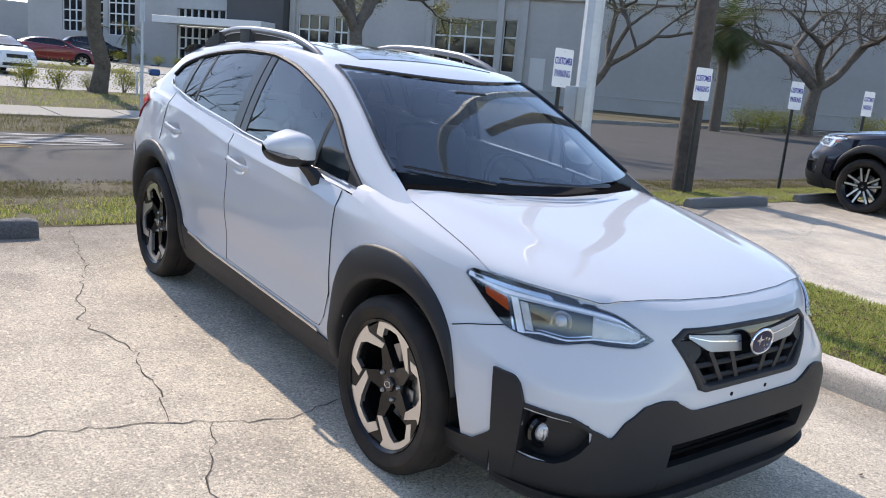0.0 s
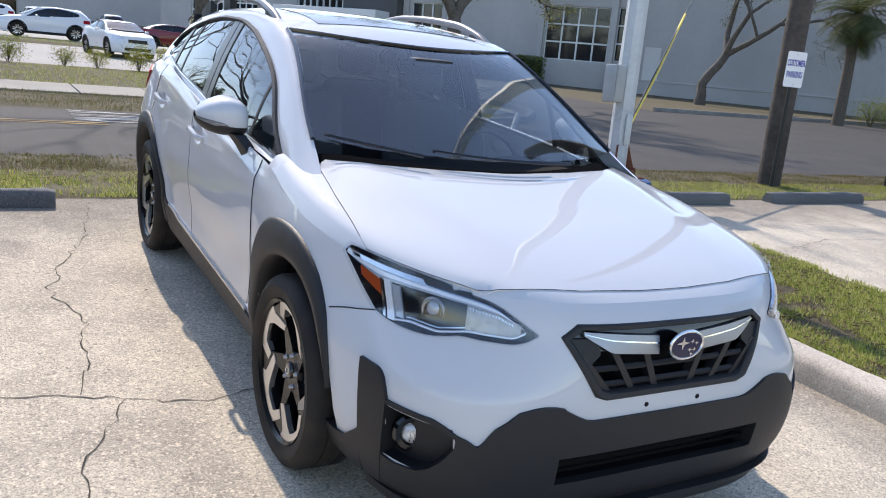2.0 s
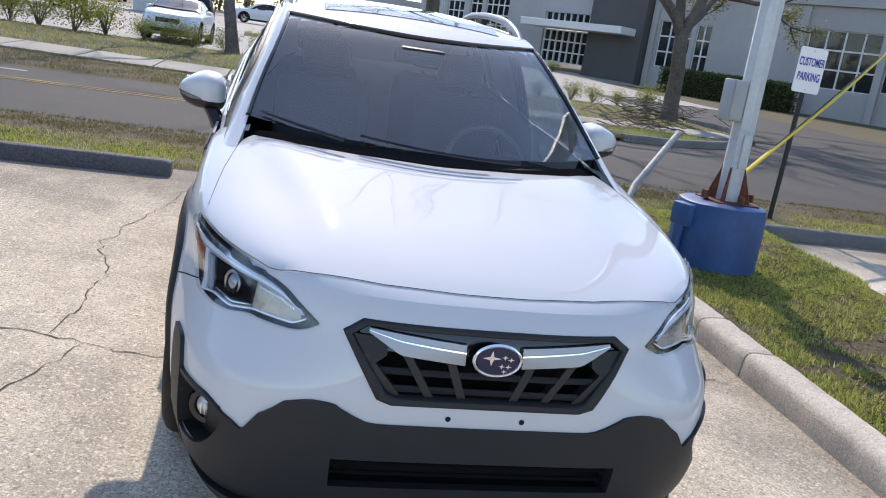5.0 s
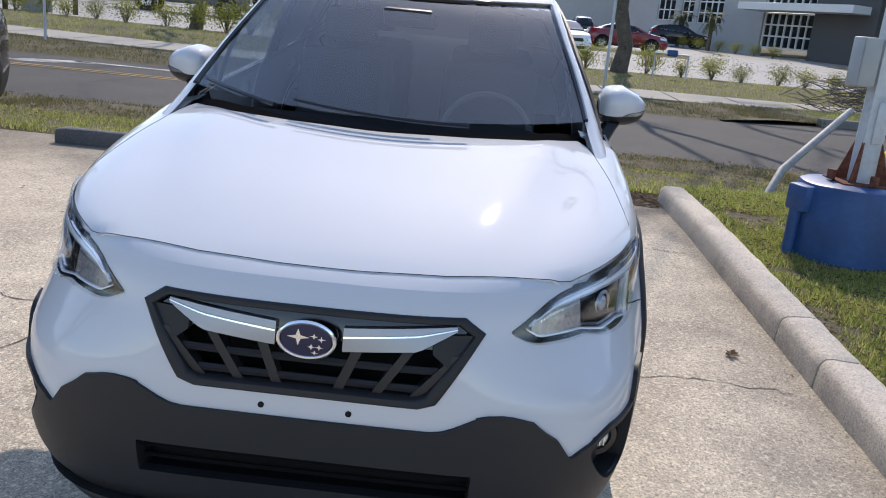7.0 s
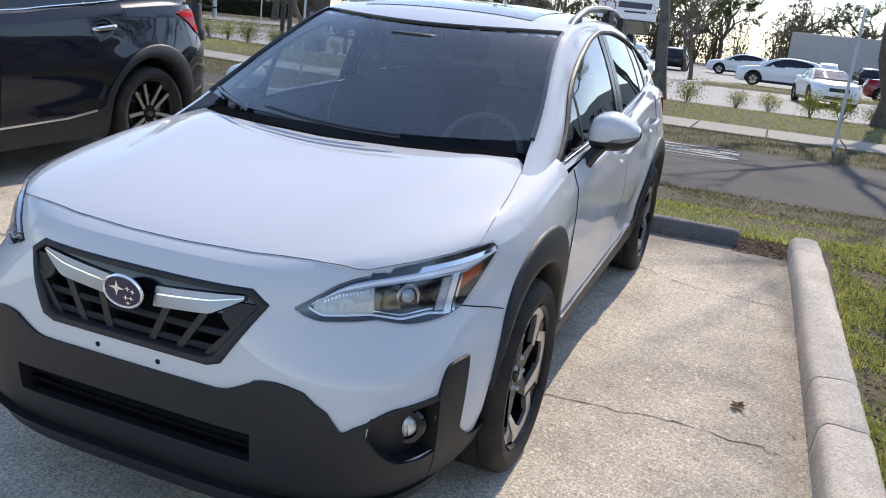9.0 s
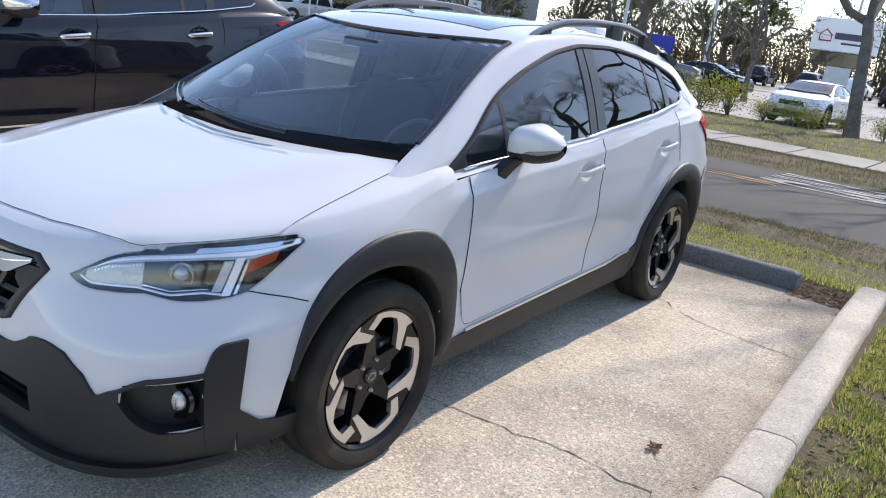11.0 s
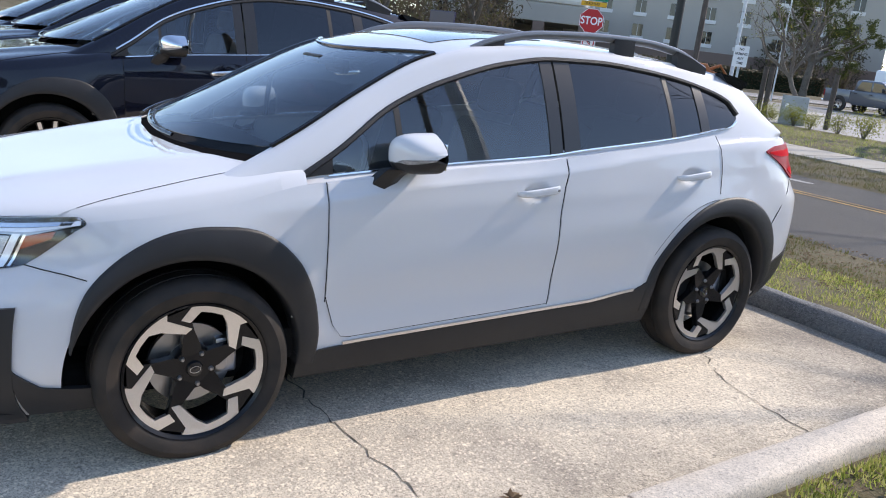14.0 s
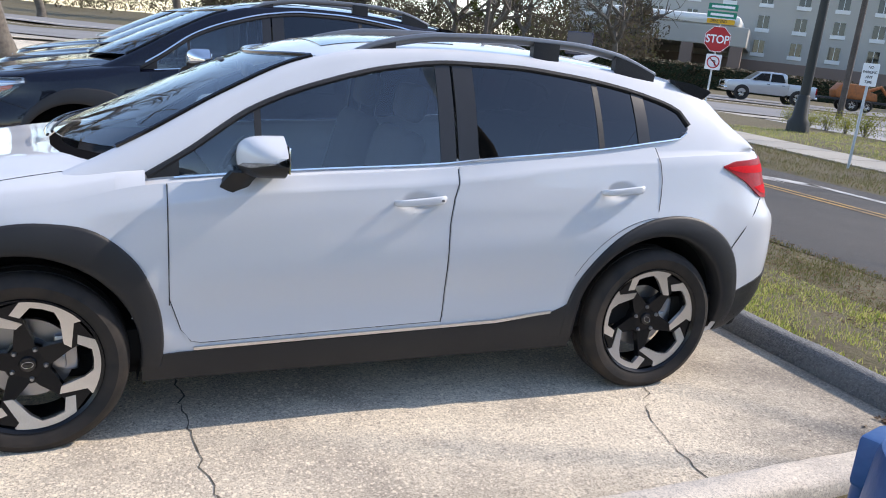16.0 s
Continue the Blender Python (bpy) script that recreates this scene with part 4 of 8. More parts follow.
def handle(car, sgn, y, z, paint, S, length=0.225, metal=None):
    """A pull handle: a bowed bar with square ends and a thumb button."""
    bm = bmesh.new()
    rows = []
    for t in span(-1, 1, 25):
        yy = y + t * length / 2
        hh = 0.0165 * (1 - 0.5 * abs(t) ** 14) * (1 + 0.12 * t)
        off = 0.004 + 0.028 * (1 - abs(t) ** 7)
        ctr = S.x_side(yy, z) + off
        rows.append([Vector((sgn * (ctr + dx), yy, z + 0.008 * t + dz * hh)) for dx, dz in ((-0.010, -0.8), (0.002, -1), (0.008, -0.75), (0.011, 0), (0.008, 0.75), (0.002, 1), (-0.010, 0.8), (-0.010, -0.8))])
    vs = grid(bm, rows)
    bm.faces.new(vs[0][:-1]), bm.faces.new(vs[-1][:-1][::-1])
    bar = part("door_handle", weld(bm, 0.0003), metal or paint, car, "painted pull handle" if not metal else "chrome handle")
    if z < 0.94:
        bm = nbox((-0.002, -0.006, -0.005), (0.002, 0.006, 0.005), 0.0015)
        bmesh.ops.translate(bm, verts=bm.verts, vec=(sgn * (S.x_side(y + length * 0.38, z) + 0.0405), y + length * 0.38, z + 0.006))
        part("handle_button", bm, RAILGREY, bar)


LAMP_HI = curve((21.3, 0.785), (22.7, 0.803), (24.2, 0.822), (26.0, 0.843), (28.3, 0.858), (30.3, 0.864), (36, 0.873), (42, 0.880), (47, 0.884), (50.5, 0.886), (51.6, 0.880))


def headlight(car, sgn, S):
    """A swept lamp: dark rim, white upper strip turning down into a leg, a clear and a dark chamber, amber marker."""
    lo = curve((21.3, 0.781), (22.9, 0.763), (24.7, 0.755), (28.5, 0.754), (30.5, 0.755), (33.2, 0.744), (35.2, 0.737), (37.4, 0.735), (40.3, 0.738), (43.1, 0.749), (44.4, 0.765), (46.9, 0.805), (49.6, 0.849), (51.6, 0.876))
    hi = LAMP_HI
    fm = nose_map(S)

    def f(b, z):
        p, n = fm(sgn * b, z)
        zh = S.hood(p[0], p[1])
        if z > S.zb(p[1]) - 0.004 and zh > z:
            return (p[0], p[1], zh), (n[0] * 0.5, n[1] * 0.5, 0.86)
        return p, n
    us = span(21.3, 51.6, 48)
    unit = new("headlight")
    unit.parent = car
    part("housing", band(us, lo, hi, f, 0.003, 10, 0.02), GLOSS, unit, "black headlight housing")
    guide = lines((22.9, 0.788), (23.6, 0.805), (26.4, 0.828), (30.5, 0.840), (34.5, 0.845), (38.5, 0.846), (41.2, 0.845), (43.4, 0.842), (50.6, 0.876))
    tip = lambda b: hi(b) - 0.0085 - 0.004 * max(0.0, min(1.0, (27 - b) / 3))
    mix_ = lambda b, k: guide(b) + (max(guide(b) + 0.002, tip(b)) - guide(b)) * k
    part("light_guide", band(span(23.4, 50.3, 40), guide, lambda b: mix_(b, 0.34), f, 0.0085, 4, 0.006), LAMPBLUE, unit, "clear ribbed inner light guide")
    part("light_guide", band(span(23.2, 50.8, 40), lambda b: mix_(b, 0.36), lambda b: mix_(b, 0.78), f, 0.0110, 4, 0.008), REFLECTOR, unit, "bright daytime light strip along the top")
    part("light_line", band(span(24.0, 50.3, 40), lambda b: mix_(b, 0.84), lambda b: mix_(b, 1.0), f, 0.0095, 3, 0.008), CHROME, unit)
    # the leg leans outwards towards its top
    def shear(b, z):
        return f(b + (z - 0.75) * 17, z)
    part("light_guide", band(span(39.9, 41.0, 5), lambda b: 0.746, lambda b: 0.848, shear, 0.0110, 8, 0.008), REFLECTOR, unit, "bright light strip at the outer end")
    part("light_guide", band(span(38.5, 39.7, 5), lambda b: 0.757, lambda b: 0.840, shear, 0.0085, 8, 0.008), LAMPBLUE, unit)
    part("light_line", band(span(41.4, 41.8, 3), lambda b: 0.748, lambda b: 0.846, shear, 0.0095, 6, 0.006), CHROME, unit)
    under = lines((22.9, 0.787), (24.3, 0.770), (30.0, 0.769), (33.8, 0.751), (37.6, 0.755), (40.0, 0.747))
    part("light_line", band(span(22.9, 39.8, 30), under, lambda b: under(b) + 0.0038, f, 0.0105, 3, 0.008), REFLECTOR, unit)
    part("light_line", band(span(30.4, 38.2, 20), lambda b: under(b) + 0.0095, lambda b: under(b) + 0.0125, f, 0.0085, 3, 0.006), CHROME, unit)
    part("inner_chamber", band(span(23.5, 30.4, 14), lambda b: under(b) + 0.004, lambda b: guide(b) - 0.002, f, 0.006, 5, 0.008), INNERLAMP, unit, "clear chamber with a silvered back")
    for k in range(14):
        b0 = 24.6 + 0.41 * k
        part("reflector_rib", band([b0, b0 + 0.13], lambda b: guide(b) - 0.011, lambda b: guide(b) - 0.005, f, 0.009, 2, 0.004), CHROME, unit)
    def slant(b, z):
        return f(b + (z - 0.82) * 22, z)
    part("amber_marker", band(span(42.9, 46.6, 10), lambda b: 0.797 + 0.010 * (b - 42.9), lambda b: 0.842 + 0.004 * (b - 42.9), slant, 0.009, 6, 0.006), AMBER, unit, "amber side marker")
    bm = bmesh.new()
    bmesh.ops.create_uvsphere(bm, u_segments=20, v_segments=12, radius=0.030)
    p, n = f(34.9, 0.803)
    bmesh.ops.transform(bm, verts=bm.verts, matrix=Matrix.Translation(Vector(p) - Vector(n) * 0.020))
    part("projector_lens", bm, mat("projector_glass", (0.35, 0.40, 0.48), 0.05, 0.5), unit)
    bm = bmesh.new()
    way = Vector(n).to_track_quat("X", "Z").to_matrix().to_4x4()
    lathe([(0.027, 0.002), (0.033, 0.006), (0.037, 0.0)], 24, "X", bm)
    bmesh.ops.transform(bm, verts=bm.verts, matrix=Matrix.Translation(Vector(p)) @ way)
    part("projector_ring", bm, STEEL, unit)
    cover = part("lens_cover", band(us, lo, hi, f, 0.015, 10, 0.012), glass_clear(), unit, "clear lens cover")
    cover.visible_shadow = False


def glass_clear():
    return MATS["clear_cover"] if "clear_cover" in MATS else glass("clear_cover", (0.96, 0.97, 0.98), 0.05)


def crossover(name, label, m, paint, style, metal=None, group="", res=1.35, S=BODY):
    car = thing(name, label, "car", group, m=m)
    grille = lambda x, z: 0.617 < z < 0.812 and abs(x) < np.interp(z, (0.617, 0.63, 0.78, 0.812), (0.275, 0.289, 0.389, 0.346))

    def hole(c):
        if c.y > -1.7:
            return False
        bearing = math.degrees(math.atan2(abs(c.x), -1 - c.y))
        return grille(c.x, c.z) or (abs(c.x) < 0.43 and 0.34 < c.z < 0.47) or (30.2 < bearing < 39.4 and 0.375 < c.z < 0.525)
    # the bonnet's front edge runs along the tops of the headlights
    fm = nose_map(S)
    rim_ = [fm(b, LAMP_HI(b))[0] for b in span(28.5, 50.0, 24)]
    bx = [0.0, 0.10, 0.30, 0.50] + [p[0] for p in rim_ if p[0] > 0.55]
    by = [-2.158, -2.157, -2.140, -2.098] + [p[1] + 0.006 for p in rim_ if p[0] > 0.55]
    lo = lambda u: float(np.interp(u, bx, by))
    shell(car, paint, S, res, hole, bonnet=lo)
    glazing(car, S, (WSGLASS, SIDEGLASS, PRIVACY), 1.2)
    cabin(car, S)
    if metal:
        for sgn in (1, -1):
            um = up_map(sgn, S)
            pts = [Vector(um(y, S.dhi(y) + 0.024)[0]) + Vector((sgn * 0.006, 0, 0.002)) for y in span(-0.86, S.dend, 50)]
            part("window_moulding", ntube(pts, 0.010, 6), metal, car, "chrome line over the windows")
    # bonnet
    hi = lines((0, -1.268), (0.30, -1.243), (0.52, -1.195), (0.62, -1.13), (0.685, -1.06), (0.724, -1.11), (0.765, -1.40), (0.79, -1.675))
    fh = lambda x, y: ((x, y, S.hood(x, y)), (0, -0.15, 0.99))
    us = [0.79 * math.sin(a) for a in span(-math.pi / 2, math.pi / 2, 60)]
    part("bonnet", band(us, lambda u: lo(abs(u)), lambda u: hi(abs(u)), fh, 0.0020, 40, 0.006), paint, car)
    for sgn in (1, -1):
        pts = [Vector((sgn * u, lo(u), S.hood(u, lo(u)) + 0.002)) for u in span(0.0, 0.789, 30)] + [Vector((sgn * u, hi(u), S.hood(u, hi(u)) + 0.002)) for u in span(0.789, 0.705, 14)]
        seam(car, pts, 0.0010)
        # doors
        sm = side_map(sgn, S)
        top = lambda y: DLO_LO(y) - 0.020
        lo1 = lines((-0.825, 0.55), (-0.80, 0.46), (-0.775, 0.40), (-0.74, 0.368), (0.32, 0.392))
        h1, h2, sy, ry = S.shift(0.26) - 0.12, S.shift(1.225) - 0.12, S.shift(0.319), S.shift(1.30)
        dish = dished(sgn, S, ((h1, 0.914), (h2, 0.950)))
        lean = curve((0.36, -0.046), (0.48, -0.036), (0.80, -0.036), (0.92, -0.022), (1.0, 0.0), (1.1, 0.0))

        def leaf(y, z):
            k = max(0.0, 1 - abs(y - sy) / 0.5)
            return dish(y + k * lean(z), z)
        fine = 1 if res < 1 else 2
        part("door", band(span(-0.823, sy - 0.005, 44 * fine), lo1, top, leaf, 0.003, 30 * fine, 0.01), paint, car)
        arc = lambda y: 0.345 + math.sqrt(max(0.0, 0.49 ** 2 - (y - 1.3325) ** 2)) if y > 0.86 else 0.40
        lo2 = lambda y: max(0.398, arc(y))
        hi2 = lambda y: top(min(y, 1.30))
        part("door", band(span(sy + 0.005, ry, 40 * fine), lo2, hi2, leaf, 0.003, 30 * fine, 0.01), paint, car)
        for pts in ([(-0.827, z) for z in span(0.53, 0.99, 14)], [(sy + lean(z), z) for z in span(0.385, 1.045, 24)], [(ry + 0.004 + 0.02 * math.sin((z - 0.86) / 0.28 * math.pi), z) for z in span(0.86, 1.14, 10)], [(y, lo2(y)) for y in span(0.9, ry, 16)],
                    [(y, lo1(y)) for y in span(-0.825, sy - 0.045, 30)]):
            seam(car, [Vector((sgn * (S.x_side(y, z) + 0.0022), y, z)) for y, z in pts], 0.0016)
        seam(car, [Vector((sgn * (S.x_side(y, z) + 0.001), y, z)) for y, z in ((-1.84, 0.752), (-1.78, 0.735), (-1.72, 0.72), (-1.66, 0.70))], 0.0022)
        seam(car, [Vector((sgn * (S.x_side(y, z) + 0.001), y, z)) for y, z in ((1.74, 0.66), (1.82, 0.75), (1.90, 0.84), (1.95, 0.90))], 0.0025)
        handle(car, sgn, h1 + 0.007, 0.922, paint, S, 0.225, metal)
        handle(car, sgn, h2 + 0.007, 0.957, paint, S, 0.225, metal)
        mirror(car, sgn, metal or paint)
        # cladding
        part("arch_trim", arch_trim(sgn, -1.3325, S, -8, 164, FRONT_ARCH), PLASTIC, car, "black plastic wheel arch trim", sharp=None)
        part("arch_trim", arch_trim(sgn, 1.3325, S, -8, 188, REAR_ARCH), PLASTIC, car, "black plastic wheel arch trim", sharp=None)
        part("sill_trim", band(span(-0.93, 0.93, 30), lambda y: 0.215, lines((-0.93, 0.33), (-0.80, 0.335), (0.55, 0.362), (0.80, 0.40), (0.93, 0.46)), sm, 0.010, 8, 0.05), PLASTIC, car, "black plastic sill")
        part("sill_strip", band(span(-0.74, 0.80, 24), lines((-0.74, 0.341), (0.55, 0.368), (0.86, 0.405)), lines((-0.74, 0.353), (0.55, 0.381), (0.86, 0.418)), sm, 0.012, 3, 0.01), SILVER, car, "thin bright sill strip")
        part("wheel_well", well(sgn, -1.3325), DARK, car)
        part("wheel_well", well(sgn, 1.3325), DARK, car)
        part("tail_lamp", band(span(1.685, 2.08, 30), curve((1.685, 1.056), (1.82, 0.990), (1.97, 0.905), (2.08, 0.900)), curve((1.685, 1.062), (1.78, 1.084), (2.08, 1.090)), sm, 0.010, 8, 0.02), REDLENS, car, "red wraparound tail lamp")
        part("tail_lamp_strip", band(span(1.71, 2.05, 20), curve((1.71, 1.050), (1.82, 1.030), (2.05, 1.022)), curve((1.71, 1.058), (1.80, 1.062), (2.05, 1.060)), sm, 0.0125, 4, 0.006), REDGLOW, car, "bright red light strip")
        part("tail_lamp_strip", band(span(1.90, 2.05, 10), curve((1.90, 0.955), (1.97, 0.925), (2.05, 0.92)), curve((1.90, 0.962), (1.98, 0.965), (2.05, 0.965)), sm, 0.0125, 4, 0.006), REDGLOW, car)
        part("rear_bumper_trim", band(span(1.78, 2.13, 20), lambda y: 0.225, lines((1.78, 0.44), (1.85, 0.45), (2.13, 0.52)), sm, 0.008, 6, 0.03), PLASTIC, car, "black rear bumper corner")
        headlight(car, sgn, S)
        # fog lamp in its dark pocket, corner cladding round it
        nm = nose_map(S)
        ff = lambda b, z, s=sgn: nm(s * b, z)
        pod = new("fog_lamp")
        pod.parent = car
        p = Vector((sgn * 0.727, -2.024, 0.445))
        n = (Vector(ff(36.2, 0.446)[1]) + Vector((0, -2.2, 0))).normalized()
        m = Matrix.Translation(Vector(p) + Vector(n) * 0.004) @ Vector(n).to_track_quat("X", "Z").to_matrix().to_4x4()
        bm = bmesh.new()
        lathe([(0.0005, 0.020), (0.016, 0.018), (0.028, 0.012), (0.034, 0.002), (0.035, -0.012)], 28, "X", bm)
        bmesh.ops.transform(bm, verts=bm.verts, matrix=m)
        part("lamp_glass", bm, mat("fog_lamp_reflector", (0.82, 0.84, 0.87), 0.22, 0.35, grain=(60, (0.34, 0.35, 0.37), 0.8)), pod, "round clear fog lamp")
        for q in (-0.012, 0.0, 0.012):
            bm = nbox((0.010, q - 0.002, -0.020), (0.0215, q + 0.002, 0.016), 0.001)
            bmesh.ops.transform(bm, verts=bm.verts, matrix=m)
            part("lamp_rib", bm, CHROME, pod)
        bm = bmesh.new()
        lathe([(0.035, -0.004), (0.038, 0.010), (0.052, 0.012), (0.060, 0.003), (0.060, -0.02)], 32, "X", bm)
        bmesh.ops.transform(bm, verts=bm.verts, matrix=m)
        part("bezel", bm, GLOSS, pod)
        top_c = lines((17.4, 0.597), (18.5, 0.603), (20, 0.605), (21.2, 0.602), (23.2, 0.590), (24.4, 0.565), (25.8, 0.542), (27.3, 0.4905), (27.7, 0.490), (28.7, 0.503), (30.0, 0.513), (31.3, 0.530), (32.8, 0.542), (36, 0.544), (39.4, 0.545))
        # the outer skin leaves a pocket open for the lamp
        part("bumper_trim", band(span(17.4, 30.0, 40), lambda b: 0.225, top_c, ff, 0.010, 10, 0.07), PLASTIC, car, "black bumper cladding")
        part("bumper_trim", band(span(30.0, 39.4, 20), lambda b: 0.225, lines((30.0, 0.475), (31.2, 0.430), (32.6, 0.396), (34, 0.376), (37, 0.364), (39.4, 0.372)), ff, 0.010, 8, 0.07), PLASTIC, car)
        part("bumper_trim", band(span(29.9, 39.5, 20), lambda b: top_c(b) - 0.012, lambda b: top_c(b), ff, 0.010, 3, 0.07), PLASTIC, car)
        part("fog_pocket", band(span(29.8, 40.0, 16), lambda b: 0.36, lambda b: top_c(min(b, 39.4)), ff, -0.05, 6, 0.02), PLASTIC, car, "dark recessed pocket")

        def fin(b, z, s=sgn):
            return nm(s * (b - max(0.0, 0.62 - z) * 4.5 * max(0.0, (b - 38.9) / 5)), z)
        part("corner_fin", band(span(38.9, 43.8, 12), lambda b: 0.225, lines((38.9, 0.545), (39.4, 0.58), (39.9, 0.608), (40.8, 0.622), (43.8, 0.625)), fin, 0.012, 14, 0.07), PLASTIC, car, "upright black corner blade")
        part("bumper_trim", band(span(42.6, 56.5, 24), lambda b: 0.225, lines((42.4, 0.43), (43.0, 0.405), (43.65, 0.388), (45.6, 0.343), (48, 0.33), (50.5, 0.32), (56.5, 0.30)), ff, 0.010, 6, 0.03), PLASTIC, car)
    # centre of the bumper
    fm = front_map(S)
    part("bumper_trim", band(span(-0.405, 0.405, 30), lambda u: 0.448, lambda u: np.interp(abs(u), (0, 0.31, 0.345, 0.405), (0.551, 0.552, 0.566, 0.597)), fm, 0.010, 5, 0.03), PLASTIC, car, "black bumper cladding")
    part("bumper_trim", band(span(-0.405, 0.405, 30), lambda u: 0.225, lambda u: 0.362, fm, 0.010, 6, 0.03), PLASTIC, car, "black bumper cladding")
    nm = nose_map(S)

    def lip(b, z):
        p, n = nm(b, max(z, 0.21))
        return Vector(p) + Vector(n) * 0.034 * (1 - abs(b / 42) ** 3) + Vector((0, 0, min(0, z - 0.21))), n
    part("chin", band(span(-42, 42, 60), lambda b: 0.196, lambda b: 0.255 - 0.02 * abs(b / 42) ** 4, lip, 0.011, 6, 0.05), PLASTIC, car, "projecting black lower lip")
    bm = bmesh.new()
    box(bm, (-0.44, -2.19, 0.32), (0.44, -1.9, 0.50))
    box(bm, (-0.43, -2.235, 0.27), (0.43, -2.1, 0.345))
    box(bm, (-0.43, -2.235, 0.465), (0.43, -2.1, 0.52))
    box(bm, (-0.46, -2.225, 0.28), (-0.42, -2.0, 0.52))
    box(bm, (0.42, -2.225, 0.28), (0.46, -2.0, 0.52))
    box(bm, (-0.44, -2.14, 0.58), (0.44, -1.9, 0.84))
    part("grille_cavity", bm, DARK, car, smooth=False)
    for z in (0.385, 0.415):
        part("intake_bar", ntube([(x, S.y_front(x, z) + 0.03, z) for x in span(-0.40, 0.40, 20)], 0.006, 6), COWL, car)
    # grille
    gr = new("grille")
    gr.parent = car
    outer = [(-0.262, 0.608), (0.262, 0.608), (0.302, 0.622), (0.402, 0.783), (0.352, 0.818), (-0.352, 0.818), (-0.402, 0.783), (-0.302, 0.622)]
    inner = [(-0.250, 0.630), (0.250, 0.630), (0.278, 0.640), (0.374, 0.777), (0.338, 0.801), (-0.338, 0.801), (-0.374, 0.777), (-0.278, 0.640)]
    bm = bmesh.new()
    rows = []
    for k in range(8):
        for t in span(0, 1, 10)[:-1]:
            a, b = ([p[q] + (c[q] - p[q]) * t for q in (0, 1)] for p, c in ((outer[k], outer[(k + 1) % 8]), (inner[k], inner[(k + 1) % 8])))
            row = []
            for m_, o in ((0.0, -0.012), (0.0, 0.004), (0.25, 0.008), (0.8, 0.006), (1.0, 0.0), (1.0, -0.03)):
                x, z = a[0] + (b[0] - a[0]) * m_, a[1] + (b[1] - a[1]) * m_
                row.append(Vector((x, S.y_front(x, z) - o, z)))
            rows.append(row)
    grid(bm, rows + rows[:1])
    part("grille_frame", weld(bm), PLASTIC, gr, "black grille surround")
    for z, w in ((0.645, 0.30), (0.690, 0.33)):
        part("grille_bar", ntube([(x, S.y_front(x, z) + 0.022, z) for x in span(-w, w, 20)], 0.010, 6), PLASTIC, gr)
    for k in (-3, -2, -1, 1, 2, 3):
        x0, x1 = k * 0.085 - math.copysign(0.02, k), k * 0.115
        bm = bmesh.new()
        grid(bm, [[Vector((x0 + (x1 - x0) * t + w, S.y_front(x0, 0.612 + 0.123 * t) + 0.012 + d, 0.612 + 0.123 * t)) for w, d in ((-0.013, 0.03), (-0.012, 0.0), (0.012, 0.0), (0.013, 0.03))] for t in span(0, 1, 5)])
        part("grille_bar", bm, RAILGREY2, gr, "flat slanting grille rib")
    part("grille_panel", band(span(-0.36, 0.36, 24), lambda u: 0.745 - 0.01 * abs(u), lambda u: 0.812, fm, -0.012, 4, 0.02), GLOSS, gr, "gloss black upper panel")
    for sgn in (1, -1):
        part("grille_corner", band(span(0.285, 0.385, 8) if sgn > 0 else span(-0.385, -0.285, 8), lambda u: np.interp(abs(u), (0.285, 0.33, 0.385), (0.735, 0.70, 0.762)), lambda u: 0.778 + 0.0 * u, fm, -0.002, 4, 0.02), PLASTIC, gr)
        def wing(lo_, hi_, off):
            return band([sgn * t for t in span(0.078, 0.335, 18)], lambda u: np.interp(abs(u), (0.078, 0.25, 0.335), lo_), lambda u: np.interp(abs(u), (0.078, 0.25, 0.335), hi_), fm, off, 5, 0.02)
        part("chrome_wing", wing((0.727, 0.741, 0.788), (0.780, 0.793, 0.799), 0.004), WING, gr, "satin silver grille wing")
        part("chrome_strip", wing((0.758, 0.774, 0.7928), (0.7625, 0.7775, 0.7948), 0.0065), CHROME, gr, "bright chrome strip")
    bm = bmesh.new()
    lathe([(0.0005, 0.010), (0.85, 0.008), (0.86, 0.0)], 40, "X", bm)
    m = Matrix.Translation((0, -2.285, 0.758)) @ Matrix.Rotation(radians(-90), 4, "Z") @ Matrix.Rotation(radians(0), 4, "Y") @ Matrix.Diagonal((1, 0.068, 0.046, 1))
    bmesh.ops.transform(bm, verts=bm.verts, matrix=m)
    badge = part("badge", bm, BLUEBADGE, gr, "oval dark blue badge with a chrome rim")
    bm = bmesh.new()
    tube(bm, [(0.064 * math.cos(a), -2.291, 0.758 + 0.043 * math.sin(a)) for a in span(0, 2 * math.pi, 41)], 0.005, 8, False)
    part("badge_rim", bm, CHROME, gr)
    bm = bmesh.new()
    for sx, sz, r in ((-0.018, 0.008, 0.021), (0.018, 0.012, 0.008), (0.035, 0.006, 0.008), (0.012, -0.014, 0.008), (0.030, -0.014, 0.008), (0.020, -0.028, 0.007)):
        vs = []
        for k in range(8):
            q = r if k % 2 == 0 else r * 0.3
            vs.append(bm.verts.new((sx + q * math.cos(k * math.pi / 4) * 1.25, -2.2955, 0.758 + sz + q * math.sin(k * math.pi / 4))))
        bm.faces.new(vs)
    part("badge_shapes", bm, CHROME, gr, smooth=False)
